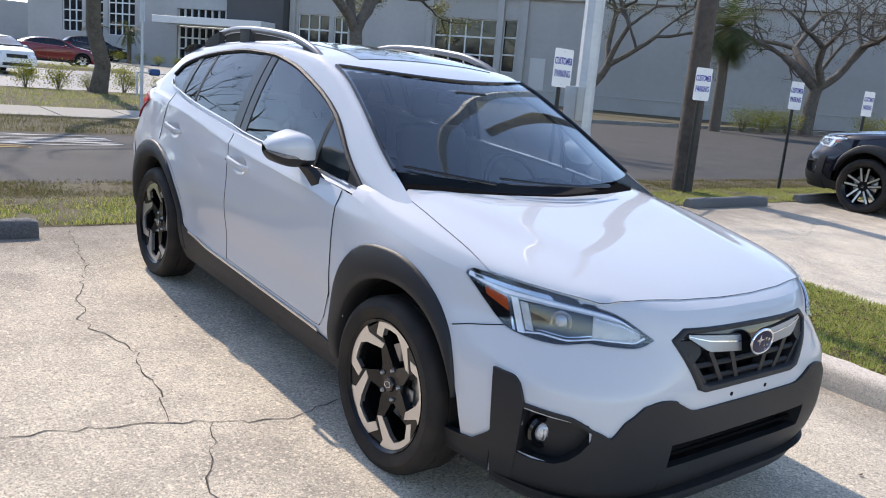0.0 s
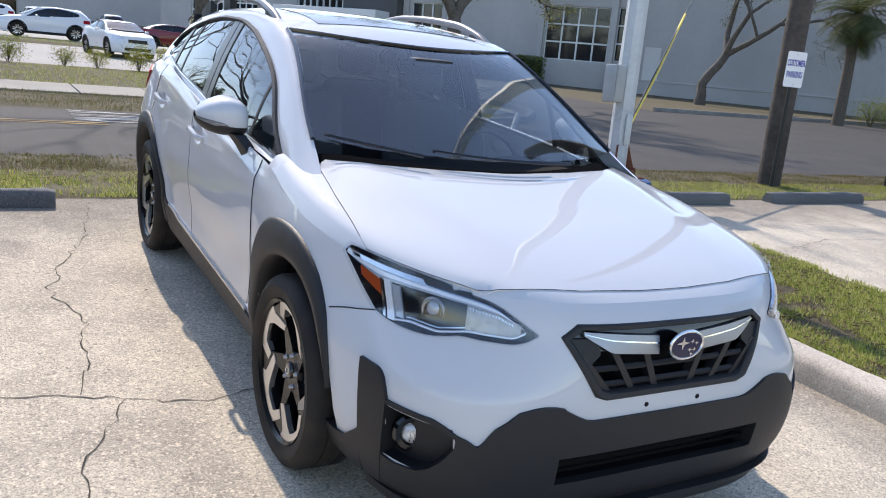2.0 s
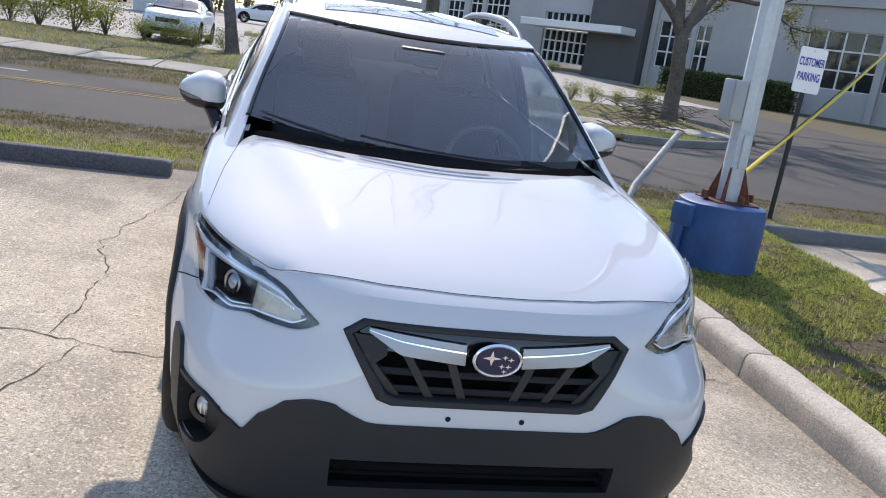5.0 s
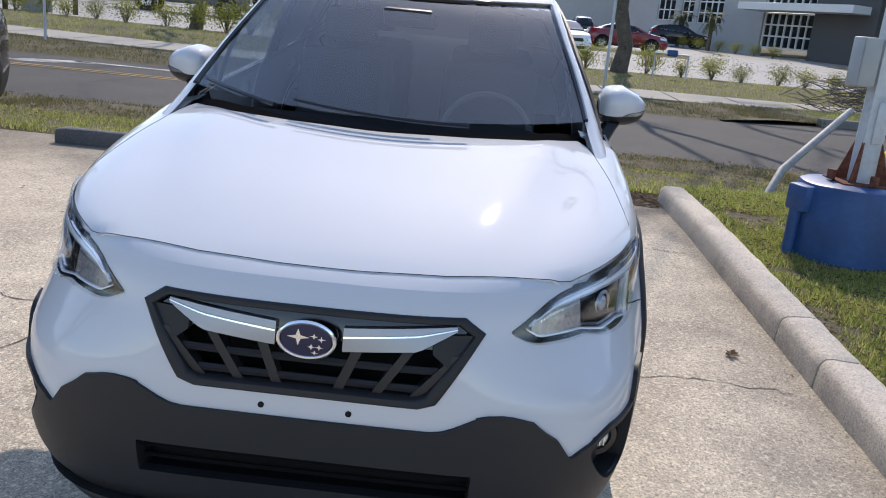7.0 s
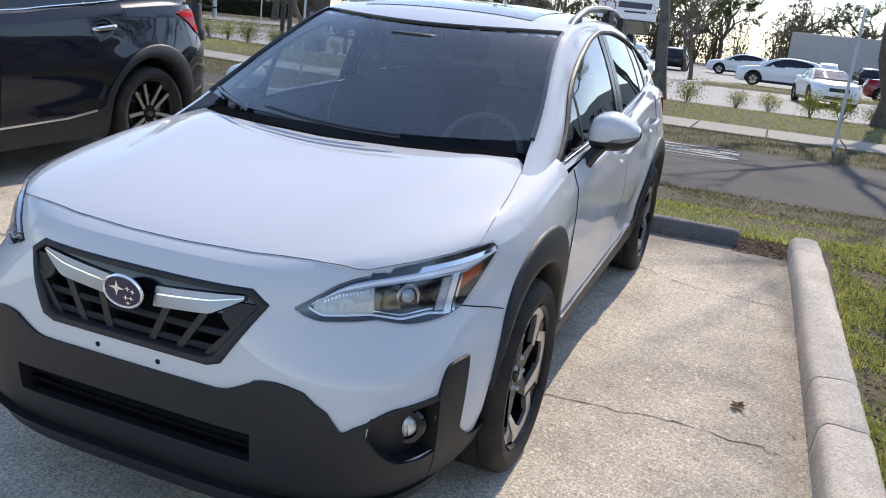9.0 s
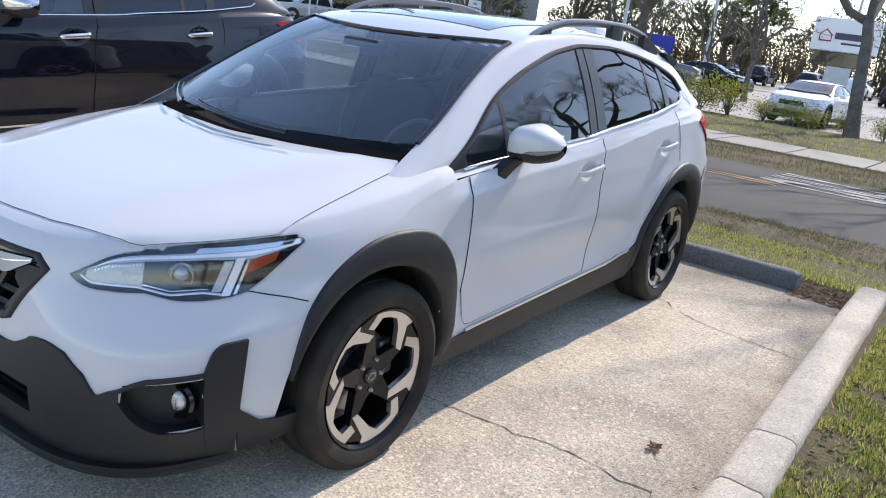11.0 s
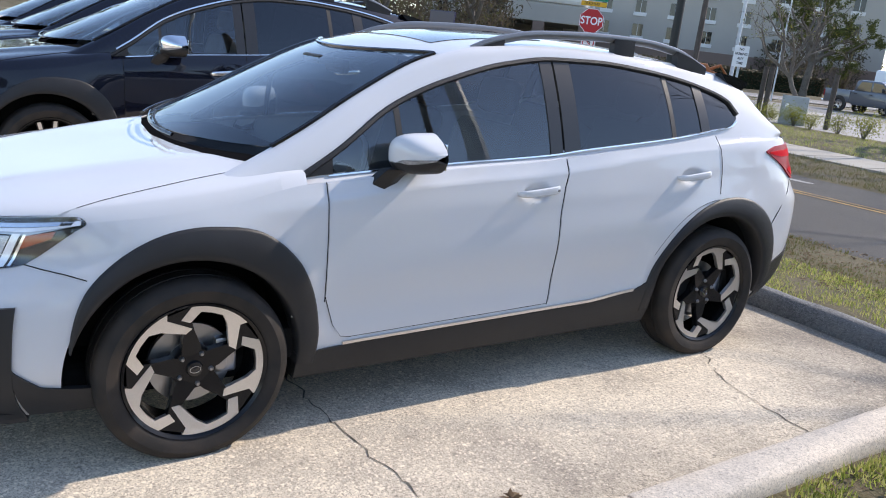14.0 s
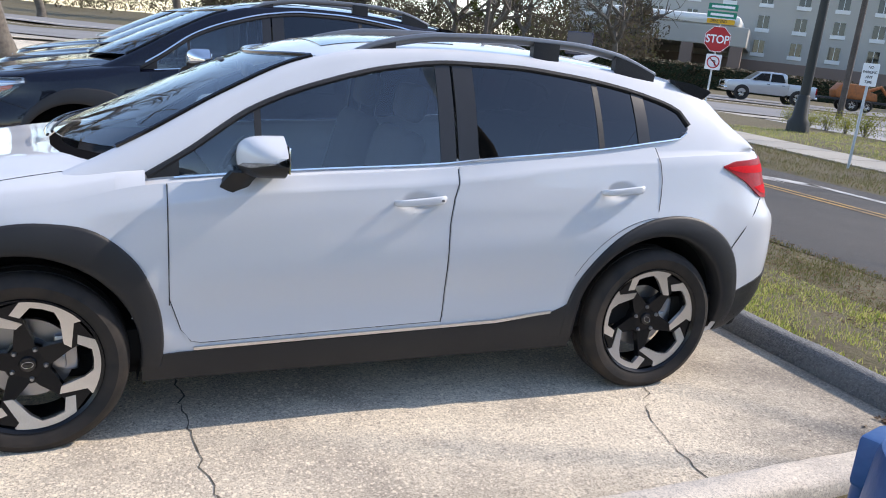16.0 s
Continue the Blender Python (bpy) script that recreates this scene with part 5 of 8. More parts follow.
    for x in (-0.103, 0.103):
        bm = bmesh.new()
        lathe([(0.0004, 0.002), (0.0075, 0.002), (0.0075, -0.004)], 12, "X", bm)
        bmesh.ops.transform(bm, verts=bm.verts, matrix=Matrix.Translation((x, S.y_front(x, 0.576), 0.576)) @ Matrix.Rotation(radians(-90), 4, "Z"))
        part("plate_bolt_hole", bm, DARK, car)
    # cowl, wipers, rails, roof glass, fin, spoiler
    bm = bmesh.new()
    rows = []
    for x in span(-0.72, 0.72, 30):
        y0, y1 = hi(abs(x)) - 0.02, WS_BASE(x) + 0.03
        rows.append([Vector((x, y, S.hood(x, min(y, -0.95)) - 0.012 + 0.006 * t)) for t, y in zip(span(0, 1, 5), span(y0, y1, 5))])
    grid(bm, rows)
    part("cowl_panel", bm, COWL, car, "black plastic cowl")
    for x0, x1, dy in ((0.30, -0.30, 0.0), (-0.36, -0.66, 0.02)):
        pts = []
        for t in span(0, 1, 16):
            x = x0 + (x1 - x0) * t
            y = WS_BASE(x) - 0.045 + 0.05 * t + 0.3 * dy
            pts.append(Vector((x, y, max(S.top(x, y), S.hood(x, min(y, -1.0))) + 0.016)))
        w = new("wiper")
        w.parent = car
        part("wiper_arm", ntube(pts, [0.009 - 0.004 * t for t in span(0, 1, 16)], 8, 0.6), GLOSS, w)
        part("wiper_blade", ntube([p + Vector((0, 0.025, -0.004)) for p in pts[3:]], 0.006, 6), PLASTIC, w)
    for sgn in (1, -1):
        rail = new("roof_rail")
        rail.parent = car
        zz = curve((-0.13, 1.455), (0.05, 1.525), (0.30, 1.566), (0.62, 1.574), (0.92, 1.566), (1.18, 1.532), (1.41, 1.452))
        xx = lambda y: 0.566 - 0.012 * (y / 1.0) ** 2
        pts = [Vector((sgn * xx(y), y, zz(y))) for y in span(-0.13, 1.41, 40)]
        part("rail_bar", ntube(pts, [0.021] * 40, 10, 0.85), RAILGREY, rail, "grey roof rail bar")
        for y0, y1 in ((-0.12, 0.10), (0.74, 0.87), (1.17, 1.39)):
            bm = bmesh.new()
            lo_, hi_ = S.za((y0 + y1) / 2) - 0.02, zz((y0 + y1) / 2)
            rows = [[Vector((sgn * (0.566 + o), y, z)) for z in (S.za(y) - 0.012, zz(y))] for o, y in ((0.018, y0), (0.022, (y0 + y1) / 2), (0.018, y1), (-0.018, y1), (-0.022, (y0 + y1) / 2), (-0.018, y0), (0.018, y0))]
            grid(bm, rows)
            part("rail_foot", bm, PLASTIC, rail)
    part("roof_glass", band(span(-0.42, 0.42, 17), lambda u: -0.18, lambda u: 0.42, lambda x, y: ((x, y, S.top(x, y)), (0, 0, 1)), 0.003, 14, 0.01), GLOSS, car, "dark glass sunroof panel")
    bm = bmesh.new()
    rows = [[Vector((0.028 * (1 - t) ** 0.7 * c, 1.30 + 0.16 * u + 0.10 * t, S.top(0, 1.35) + 0.065 * t)) for c in (-1, -0.5, 0, 0.5, 1)] for t in span(0, 1, 6) for u in (0,)]
    for y0, sgn2 in ((0, 1),):
        tube(bm, [(0, 1.28, S.top(0, 1.28)), (0, 1.38, S.top(0, 1.38) + 0.035), (0, 1.43, S.top(0, 1.43) + 0.055)], [0.028, 0.020, 0.006], 8, True, 0.6)
    part("antenna_fin", bm, paint, car)
    part("spoiler", band(span(-0.56, 0.56, 20), lambda u: 1.52, lambda u: 1.80 - 0.10 * abs(u / 0.56) ** 3, lambda x, y: ((x, y, S.top(x, min(y, 1.66)) - 0.16 * max(0, y - 1.66)), (0, 0, 1)), 0.008, 8, 0.03), paint, car)
    for sgn in (1, -1):
        bm = bmesh.new()
        prof = [(1.49, 1.440), (1.60, 1.428), (1.715, 1.398), (1.725, 1.388), (1.675, 1.350), (1.55, 1.392)]
        ring_ = [[bm.verts.new((sgn * (q + (1.72 - y) * 0.04), y, z)) for y, z in prof] for q in (0.54, 0.592)]
        bm.faces.new(ring_[0]), bm.faces.new(ring_[1][::-1])
        for k in range(len(prof)):
            bm.faces.new((ring_[0][k], ring_[0][(k + 1) % len(prof)], ring_[1][(k + 1) % len(prof)], ring_[1][k]))
        part("spoiler_end", bm, GLOSS, car, "gloss black spoiler end", smooth=False)
    bm = bmesh.new()
    rows = [[Vector((x, y, S.top(x, y) + 0.004)) for x in span(-0.52, 0.52, 15)] for y in span(1.80, 2.03, 10)]
    grid(bm, rows)
    part("rear_window", bm, PRIVACY, car, "dark rear window")
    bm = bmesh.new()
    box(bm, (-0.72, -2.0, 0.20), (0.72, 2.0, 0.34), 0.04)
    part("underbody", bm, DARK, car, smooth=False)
    put_wheels(car, 0.790, -1.315, 1.330, style, 0.345, 0.212, 0.251, sink=0.014)
    return car


white_car = crossover("crossover_car", "pearl white compact crossover with black lower cladding parked on concrete", TILT.copy(), PEARL, "hook")

# ---- kerbs, grass, wheel stops ----
sheet("lawn_strip", steps(-90, 60, 0.35, 4), span(2.70, 5.0, 14), TURF, 0.02, 0.02, "strip of winter grass between bays and road", "grass strip")
sheet("verge", steps(-80, 4.5, 0.5, 4), span(10.55, 14.0, 12), TURF, 0.03, 0.03, "grass verge beyond the road", "grass verge")
sheet("verge", steps(-80, 12.0, 0.8, 4), span(16.3, 23.6, 14), TURF, 0.03, 0.04, "mown grass bed in front of the far parking lot", "grass verge")
ISLE = lines((4.5, 10.55), (5.4, 10.9), (6.3, 11.45), (8, 11.85), (9.2, 12.45), (10.2, 13.2), (11.3, 14.5), (12.2, 15.9), (12.5, 17.2))
bm = bmesh.new()
grid(bm, [[Vector((x, y, lie(x, y) + 0.035 + 0.055 * min(1, (x - 4.5) / 2.2) + 0.03 * noise.noise(Vector((x, y, 2))))) for y in span(ISLE(x) + 0.05, max(14.0, ISLE(x) + 0.1), 10)] for x in span(4.5, 12.3, 40)])
thing("verge", "raised grass corner beside the drive", "grass verge", "", None, bm, TURF, kind="structure")
sheet("island_lawn", span(2.0, 3.92, 14), span(-7.0, 2.75, 40), TURF, 0.07, 0.02, "narrow grass island between parking bays", "grass island")


def blades(name, x0, x1, y0, y1, density, h, up, label, seed, patch=0.5, col=None):
    """Grass as one sheet of many blades."""
    rng = np.random.default_rng(seed)
    n = int((x1 - x0) * (y1 - y0) * density)
    xs, ys = rng.uniform(x0, x1, n), rng.uniform(y0, y1, n)
    keep = np.array([noise.noise(Vector((x * 1.3, y * 1.3, seed))) + 0.8 * noise.noise(Vector((x * 5, y * 5, seed))) + rng.uniform(-0.4, 0.4) > -patch for x, y in zip(xs, ys)])
    xs, ys = xs[keep], ys[keep]
    n = len(xs)
    a = rng.uniform(0, 6.283, n)
    hh = h * rng.uniform(0.45, 1.25, n)
    lean = rng.uniform(0.1, 0.9, n) * hh
    b = rng.uniform(0, 6.283, n)
    w = rng.uniform(0.0025, 0.006, n) * (1 + h * 4)
    zs = np.array([lie(x, y) for x, y in zip(xs, ys)]) + up
    v = np.zeros((n, 3, 3))
    v[:, 0] = np.stack((xs - w * np.cos(a), ys - w * np.sin(a), zs - 0.01), 1)
    v[:, 1] = np.stack((xs + w * np.cos(a), ys + w * np.sin(a), zs - 0.01), 1)
    v[:, 2] = np.stack((xs + lean * np.cos(b), ys + lean * np.sin(b), zs + hh), 1)
    me = bpy.data.meshes.new(name)
    me.from_pydata(v.reshape(-1, 3).tolist(), [], np.arange(3 * n).reshape(n, 3).tolist())
    me.materials.append(col or GRASS)
    return tagged(new(name, me), label, "grass", kind="stuff")


def leaf_mat(name, a, b, c, rough=0.6):
    """Foliage in three tones, one for each leaf."""
    m = MATS[name] = bpy.data.materials.new(name)
    m.use_nodes = True
    n, l = nodes_of(m)
    p = n["Principled BSDF"]
    p.inputs["Roughness"].default_value = rough
    p.inputs["Specular IOR Level"].default_value = 0.3
    g = n.new("ShaderNodeNewGeometry")
    r = n.new("ShaderNodeValToRGB")
    e = r.color_ramp.elements
    e[0].color, e[1].color = (*a, 1), (*c, 1)
    k = e.new(0.5)
    k.color = (*b, 1)
    l.new(g.outputs["Random Per Island"], r.inputs[0])
    l.new(r.outputs[0], p.inputs["Base Color"])
    t = n.new("ShaderNodeBsdfTranslucent")
    l.new(r.outputs[0], t.inputs[0])
    mx = n.new("ShaderNodeMixShader")
    mx.inputs[0].default_value = 0.45
    l.new(p.outputs[0], mx.inputs[1]), l.new(t.outputs[0], mx.inputs[2])
    l.new(mx.outputs[0], n["Material Output"].inputs[0])
    return m


GRASS = leaf_mat("grass_blades", (0.15, 0.22, 0.04), (0.39, 0.43, 0.10), (0.66, 0.58, 0.27))
DRYGRASS = leaf_mat("dry_grass_blades", (0.10, 0.115, 0.03), (0.16, 0.155, 0.06), (0.24, 0.20, 0.11))
LITTER = leaf_mat("leaf_litter", (0.10, 0.06, 0.035), (0.17, 0.115, 0.07), (0.26, 0.19, 0.12), 0.8)
HEDGELEAF = leaf_mat("hedge_leaf", (0.05, 0.075, 0.018), (0.09, 0.12, 0.03), (0.16, 0.18, 0.05))
SHRUBLEAF = leaf_mat("shrub_leaf", (0.12, 0.14, 0.02), (0.24, 0.26, 0.04), (0.36, 0.34, 0.07))
OAKLEAF = leaf_mat("oak_leaf", (0.035, 0.05, 0.012), (0.06, 0.08, 0.02), (0.12, 0.13, 0.035))
TWIGLEAF = leaf_mat("withered_oak_leaf", (0.06, 0.05, 0.035), (0.09, 0.08, 0.05), (0.13, 0.115, 0.06))
GOLDLEAF = leaf_mat("yellow_green_leaf", (0.08, 0.09, 0.02), (0.17, 0.17, 0.03), (0.28, 0.26, 0.06))
WOODTWIG = leaf_mat("bare_twig", (0.09, 0.075, 0.06), (0.14, 0.12, 0.10), (0.2, 0.17, 0.14), 0.9)
PALMLEAF = leaf_mat("palm_leaf", (0.035, 0.055, 0.015), (0.07, 0.09, 0.03), (0.14, 0.14, 0.06))

blades("grass", 2.07, 3.95, -3.6, 2.9, 17000, 0.032, 0.072, "uneven green grass on the island", 1, 0.06)
blades("grass", -14, 16, 2.72, 3.9, 4200, 0.028, 0.02, "sunlit short grass beside the wheel stops", 2, 0.25)
blades("grass", -14, 16, 3.9, 4.98, 2600, 0.028, 0.02, "thin dry grass along the road", 3, 0.1, DRYGRASS)
blades("grass", -18, 5, 10.6, 14.0, 500, 0.06, 0.03, "patchy grass verge", 4, 0.2, DRYGRASS)
blades("grass", 5, 6.6, 11.25, 14.0, 900, 0.06, 0.07, "patchy grass on the corner of the verge", 6, 0.2, DRYGRASS)
blades("grass", 6.6, 9.2, 12.4, 14.0, 900, 0.06, 0.09, "patchy grass on the corner of the verge", 7, 0.2)
blades("grass", -18, 12, 16.3, 22.5, 260, 0.07, 0.03, "grass bed", 5, 0.2)


def litter(name, x0, x1, y0, y1, n, up, seed, label):
    rng = np.random.default_rng(seed)
    v, f = [], []
    for k in range(n):
        x, y = rng.uniform(x0, x1), rng.uniform(y0, y1)
        z = lie(x, y) + up
        a, s, t = rng.uniform(0, 6.28), rng.uniform(0.008, 0.022), rng.uniform(-0.6, 0.6)
        c, q = math.cos(a) * s, math.sin(a) * s
        v += [(x + c, y + q, z + 0.004 + abs(t) * s), (x - q * 0.5, y + c * 0.5, z + 0.003), (x - c, y - q, z + 0.002 + rng.uniform(0, 0.012)), (x + q * 0.5, y - c * 0.5, z + 0.006)]
        f.append((4 * k, 4 * k + 1, 4 * k + 2, 4 * k + 3))
    me = bpy.data.meshes.new(name)
    me.from_pydata(v, [], f)
    me.materials.append(LITTER)
    return tagged(new(name, me), label, "leaf litter", kind="stuff")


litter("leaf_litter", -14, 14, 3.3, 5.05, 16000, 0.03, 11, "brown fallen leaves along the road edge")
litter("leaf_litter", 1.42, 1.86, 2.25, 2.85, 1500, 0.004, 12, "dry leaves caught behind the wheel stop")
litter("leaf_litter", 2.1, 3.8, -3, 2.7, 5200, 0.09, 13, "a few dry leaves in the grass")
litter("leaf_litter", -16, 5, 10.6, 13.9, 12000, 0.05, 14, "brown leaves on the verge")
litter("leaf_litter", 4.9, 7.0, 11.3, 13.9, 1600, 0.09, 16, "brown leaves on the corner of the verge")
litter("leaf_litter", -14, 10, 16.4, 20.5, 9000, 0.06, 17, "brown leaves in the grass bed")
litter("leaf_litter", -6, 8, -6, 2.6, 160, 0.001, 15, "scattered bits of leaf on the concrete")

# kerb of the island, in cast lengths with open joints
kerb = tagged(new("kerb"), "rough weathered concrete kerb round the grass island", "kerb", kind="structure")
joints = [-7.0, -5.2, -3.6, -2.1, -0.66, -0.19, 2.58]


def kerb_profile(y, end=0.0):
    xc = 1.985 - 0.028 * (y + 0.2)
    z = lie(xc, y)
    pr = [(-0.118, -0.05), (-0.113, 0.03), (-0.106, 0.092), (-0.097, 0.116), (-0.078, 0.132), (-0.045, 0.138), (0.03, 0.140), (0.066, 0.137), (0.084, 0.122), (0.090, 0.06), (0.092, -0.05)]
    return [Vector((xc + x * (1 - 0.5 * end) + 0.004 * noise.noise(Vector((x * 3, y * 4, 1))) + 0.003 * noise.noise(Vector((x * 30, y * 23, 1))), y, z + h * (1 - 0.55 * end) + 0.006 * noise.noise(Vector((x * 9, y * 7, 3))) + 0.003 * noise.noise(Vector((x * 40, y * 31, 5))))) for x, h in pr]


for a, b in zip(joints, joints[1:]):
    bm = bmesh.new()
    rows = []
    for y in span(a + 0.006, b - 0.006, max(12, int((b - a) / 0.03))):
        e = max(0.0, 1 - min(y - a, b - y) / 0.02) * 0.10
        if b == joints[-1]:
            e = max(e, max(0.0, 1 - (b - y) / 0.14) ** 2 * 0.8)
        rows.append(kerb_profile(y, e))
    vs = grid(bm, rows)
    bm.faces.new([v for v in vs[0]]), bm.faces.new([v for v in vs[-1]][::-1])
    part("kerb_stone", bm, KERBSTONE, kerb, sharp=60)


def wheel_stop(x, y):
    bm = bmesh.new()
    L = 1.76
    pr = [(-0.085, 0.0), (-0.080, 0.06), (-0.055, 0.112), (-0.03, 0.122), (0.03, 0.122), (0.055, 0.112), (0.08, 0.06), (0.085, 0.0)]
    rows = []
    for u in span(-L / 2, L / 2, 30):
        e = max(0, 1 - (L / 2 - abs(u)) / 0.02) * 0.12
        rows.append([Vector((u, a * (1 - e), max(0, h * (1 - e) + (0.006 * noise.noise(Vector((u * 5 + x, a * 30, h * 20))) if h > 0.05 else 0)))) for a, h in pr])
    vs = grid(bm, rows)
    bm.faces.new(vs[0]), bm.faces.new(vs[-1][::-1])
    return thing("wheel_stop", "weathered dark aggregate concrete wheel stop on the paving", "wheel stop", "wheel stops", Matrix.Translation((x, y, lie(x, y) - 0.002)), bm, STOPSTONE, sharp=60)


for x, y in ((0.57, 2.46), (-2.20, 2.47), (-4.95, 2.47), (-7.7, 2.47), (4.78, 2.56), (7.32, 2.62), (10.15, 2.72), (12.9, 2.75)):
    wheel_stop(x, y)


# cracks in the concrete: dark, slightly open ribbons
def crack(pts, w=0.010, seed=0, depth=0.0025):
    rng = random.Random(seed)
    fine = []
    for (x0, y0), (x1, y1) in zip(pts, pts[1:]):
        n = max(2, int(math.hypot(x1 - x0, y1 - y0) / 0.05))
        for k in range(n):
            t = k / n
            fine.append((x0 + (x1 - x0) * t + rng.gauss(0, 0.013), y0 + (y1 - y0) * t + rng.gauss(0, 0.013)))
    fine.append(pts[-1])
    bm = bmesh.new()
    rows = []
    for k, (x, y) in enumerate(fine):
        xa, ya = fine[min(k + 1, len(fine) - 1)]
        xb, yb = fine[max(k - 1, 0)]
        d = Vector((xa - xb, ya - yb)).normalized()
        q = 0.62 * w * rng.uniform(0.2, 1.2) / 2 * (1 if 0 < k < len(fine) - 1 else 0.1)
        rows.append([Vector((x - d.y * q, y + d.x * q, lie(x, y) + depth)), Vector((x + d.y * q, y - d.x * q, lie(x, y) + depth))])
    grid(bm, rows)
    return thing("crack", "dark jagged crack in the concrete paving", "crack", "paving cracks", None, bm, CRACKMAT, kind="structure")


CRACKMAT = mat("crack_dirt", (0.06, 0.054, 0.046), 1.0, grain=(40, (0.16, 0.14, 0.115), 0.8))
crack([(-1.08, 2.60), (-1.22, 1.59), (-1.41, 0.94), (-1.48, 0.57), (-1.37, 0.12), (-1.42, -0.42), (-1.47, -0.69)], 0.011, 1)
crack([(-4.2, -0.35), (-3.0, -0.50), (-2.06, -0.56), (-1.47, -0.69), (-1.06, -0.83), (-0.68, -0.75), (0.0, -0.80), (0.62, -0.78), (0.88, -0.75), (1.33, -0.72), (1.80, -0.74)], 0.012, 2)
crack([(-1.30, -0.75), (-1.41, -0.97), (-1.49, -1.14), (-1.52, -1.5), (-1.75, -2.1), (-1.6, -3.0)], 0.011, 3)
crack([(0.5, 1.55), (0.93, 1.33), (1.20, 1.16), (1.55, 1.09), (1.82, 1.05)], 0.010, 4)
crack([(-4.4, 1.55), (-3.0, 1.42), (-1.3, 1.47), (-0.9, 1.45)], 0.005, 5)
crack([(-3.0, 0.42), (-1.45, 0.35), (-0.9, 0.5)], 0.004, 6)
crack([(4.0, 0.6), (5.4, 1.0), (6.3, 0.9), (7.6, 1.5), (9.0, 1.4)], 0.010, 7)
crack([(6.3, 0.9), (6.6, 2.5)], 0.008, 8)


# ---- the steel pole on its blue drum, signs and poles ----
BLUE = mat("blue_paint", (0.022, 0.085, 0.25), 0.45, grain=(25, (0.035, 0.11, 0.28), 0.6), stain=(4, (0.016, 0.055, 0.16), 0.7), bump=0.25, bump_scale=20)
GALV = mat("galvanised_steel", (0.52, 0.55, 0.57), 0.55, 0.3, grain=(30, (0.42, 0.45, 0.47), 0.7), stain=(3, (0.62, 0.64, 0.65), 0.7), bump=0.1)
RUST = mat("rust", (0.12, 0.035, 0.018), 0.9, grain=(30, (0.22, 0.09, 0.05), 0.8), bump=0.4, bump_scale=80)
SIGNWHITE = mat("sign_white", (0.88, 0.88, 0.88), 0.45)
SIGNBLUE = mat("sign_blue_ink", (0.03, 0.04, 0.35), 0.5)
SIGNRED = mat("sign_red", (0.50, 0.02, 0.025), 0.45)
SIGNGREEN = mat("sign_green", (0.0, 0.22, 0.13), 0.45)
SIGNYELLOW = mat("sign_yellow", (0.75, 0.40, 0.02), 0.45)
INK = mat("black_ink", (0.02, 0.02, 0.02), 0.6)
POSTBLACK = mat("dark_sign_post", (0.028, 0.03, 0.028), 0.6, 0.2, grain=(60, (0.05, 0.05, 0.045), 0.6))
POLEWOOD = mat("creosoted_pole", (0.085, 0.07, 0.058), 0.9, grain=(14, (0.045, 0.037, 0.032), 0.9), stain=(2, (0.12, 0.10, 0.085), 0.6), bump=0.6, bump_scale=50)
GUARDYELLOW = mat("yellow_guard", (0.80, 0.58, 0.04), 0.5)
GREYBOX = mat("grey_enclosure", (0.38, 0.40, 0.40), 0.5, stain=(4, (0.30, 0.31, 0.31), 0.6))


def letters(text, size, material, parent, m, bold=0.012, squash=1.0, name="lettering"):
    """Flat lettering in the built-in face, centred."""
    cu = bpy.data.curves.new(name, "FONT")
    cu.body, cu.size, cu.align_x, cu.align_y, cu.offset = text, size, "CENTER", "CENTER", bold * size
    cu.extrude = 0.0005
    tmp = new(name, cu)
    dg = bpy.context.evaluated_depsgraph_get()
    me = bpy.data.meshes.new_from_object(tmp.evaluated_get(dg))
    bpy.data.objects.remove(tmp)
    me.materials.clear()
    me.materials.append(material)
    me.transform(m @ Matrix.Diagonal((squash, 1, 1, 1)))
    ob = new(name, me)
    ob.parent = parent
    return ob


def plate(w, h, r=0.02, t=0.003):
    """A thin upright plate with round corners, facing -y."""
    bm = bmesh.new()
    pts = []
    for cx, cz, a0 in ((w / 2 - r, h / 2 - r, 0), (-w / 2 + r, h / 2 - r, 90), (-w / 2 + r, -h / 2 + r, 180), (w / 2 - r, -h / 2 + r, 270)):
        for k in range(5):
            a = radians(a0 + 90 * k / 4)
            pts.append((cx + r * math.cos(a), cz + r * math.sin(a)))
    f = [bm.verts.new((x, 0, z)) for x, z in pts]
    b = [bm.verts.new((x, t, z)) for x, z in pts]
    bm.faces.new(f), bm.faces.new(b[::-1])
    for k in range(len(pts)):
        bm.faces.new((f[k], f[(k + 1) % len(pts)], b[(k + 1) % len(pts)], b[k]))
    return bm


UPRIGHT = Matrix.Rotation(radians(90), 4, "X")


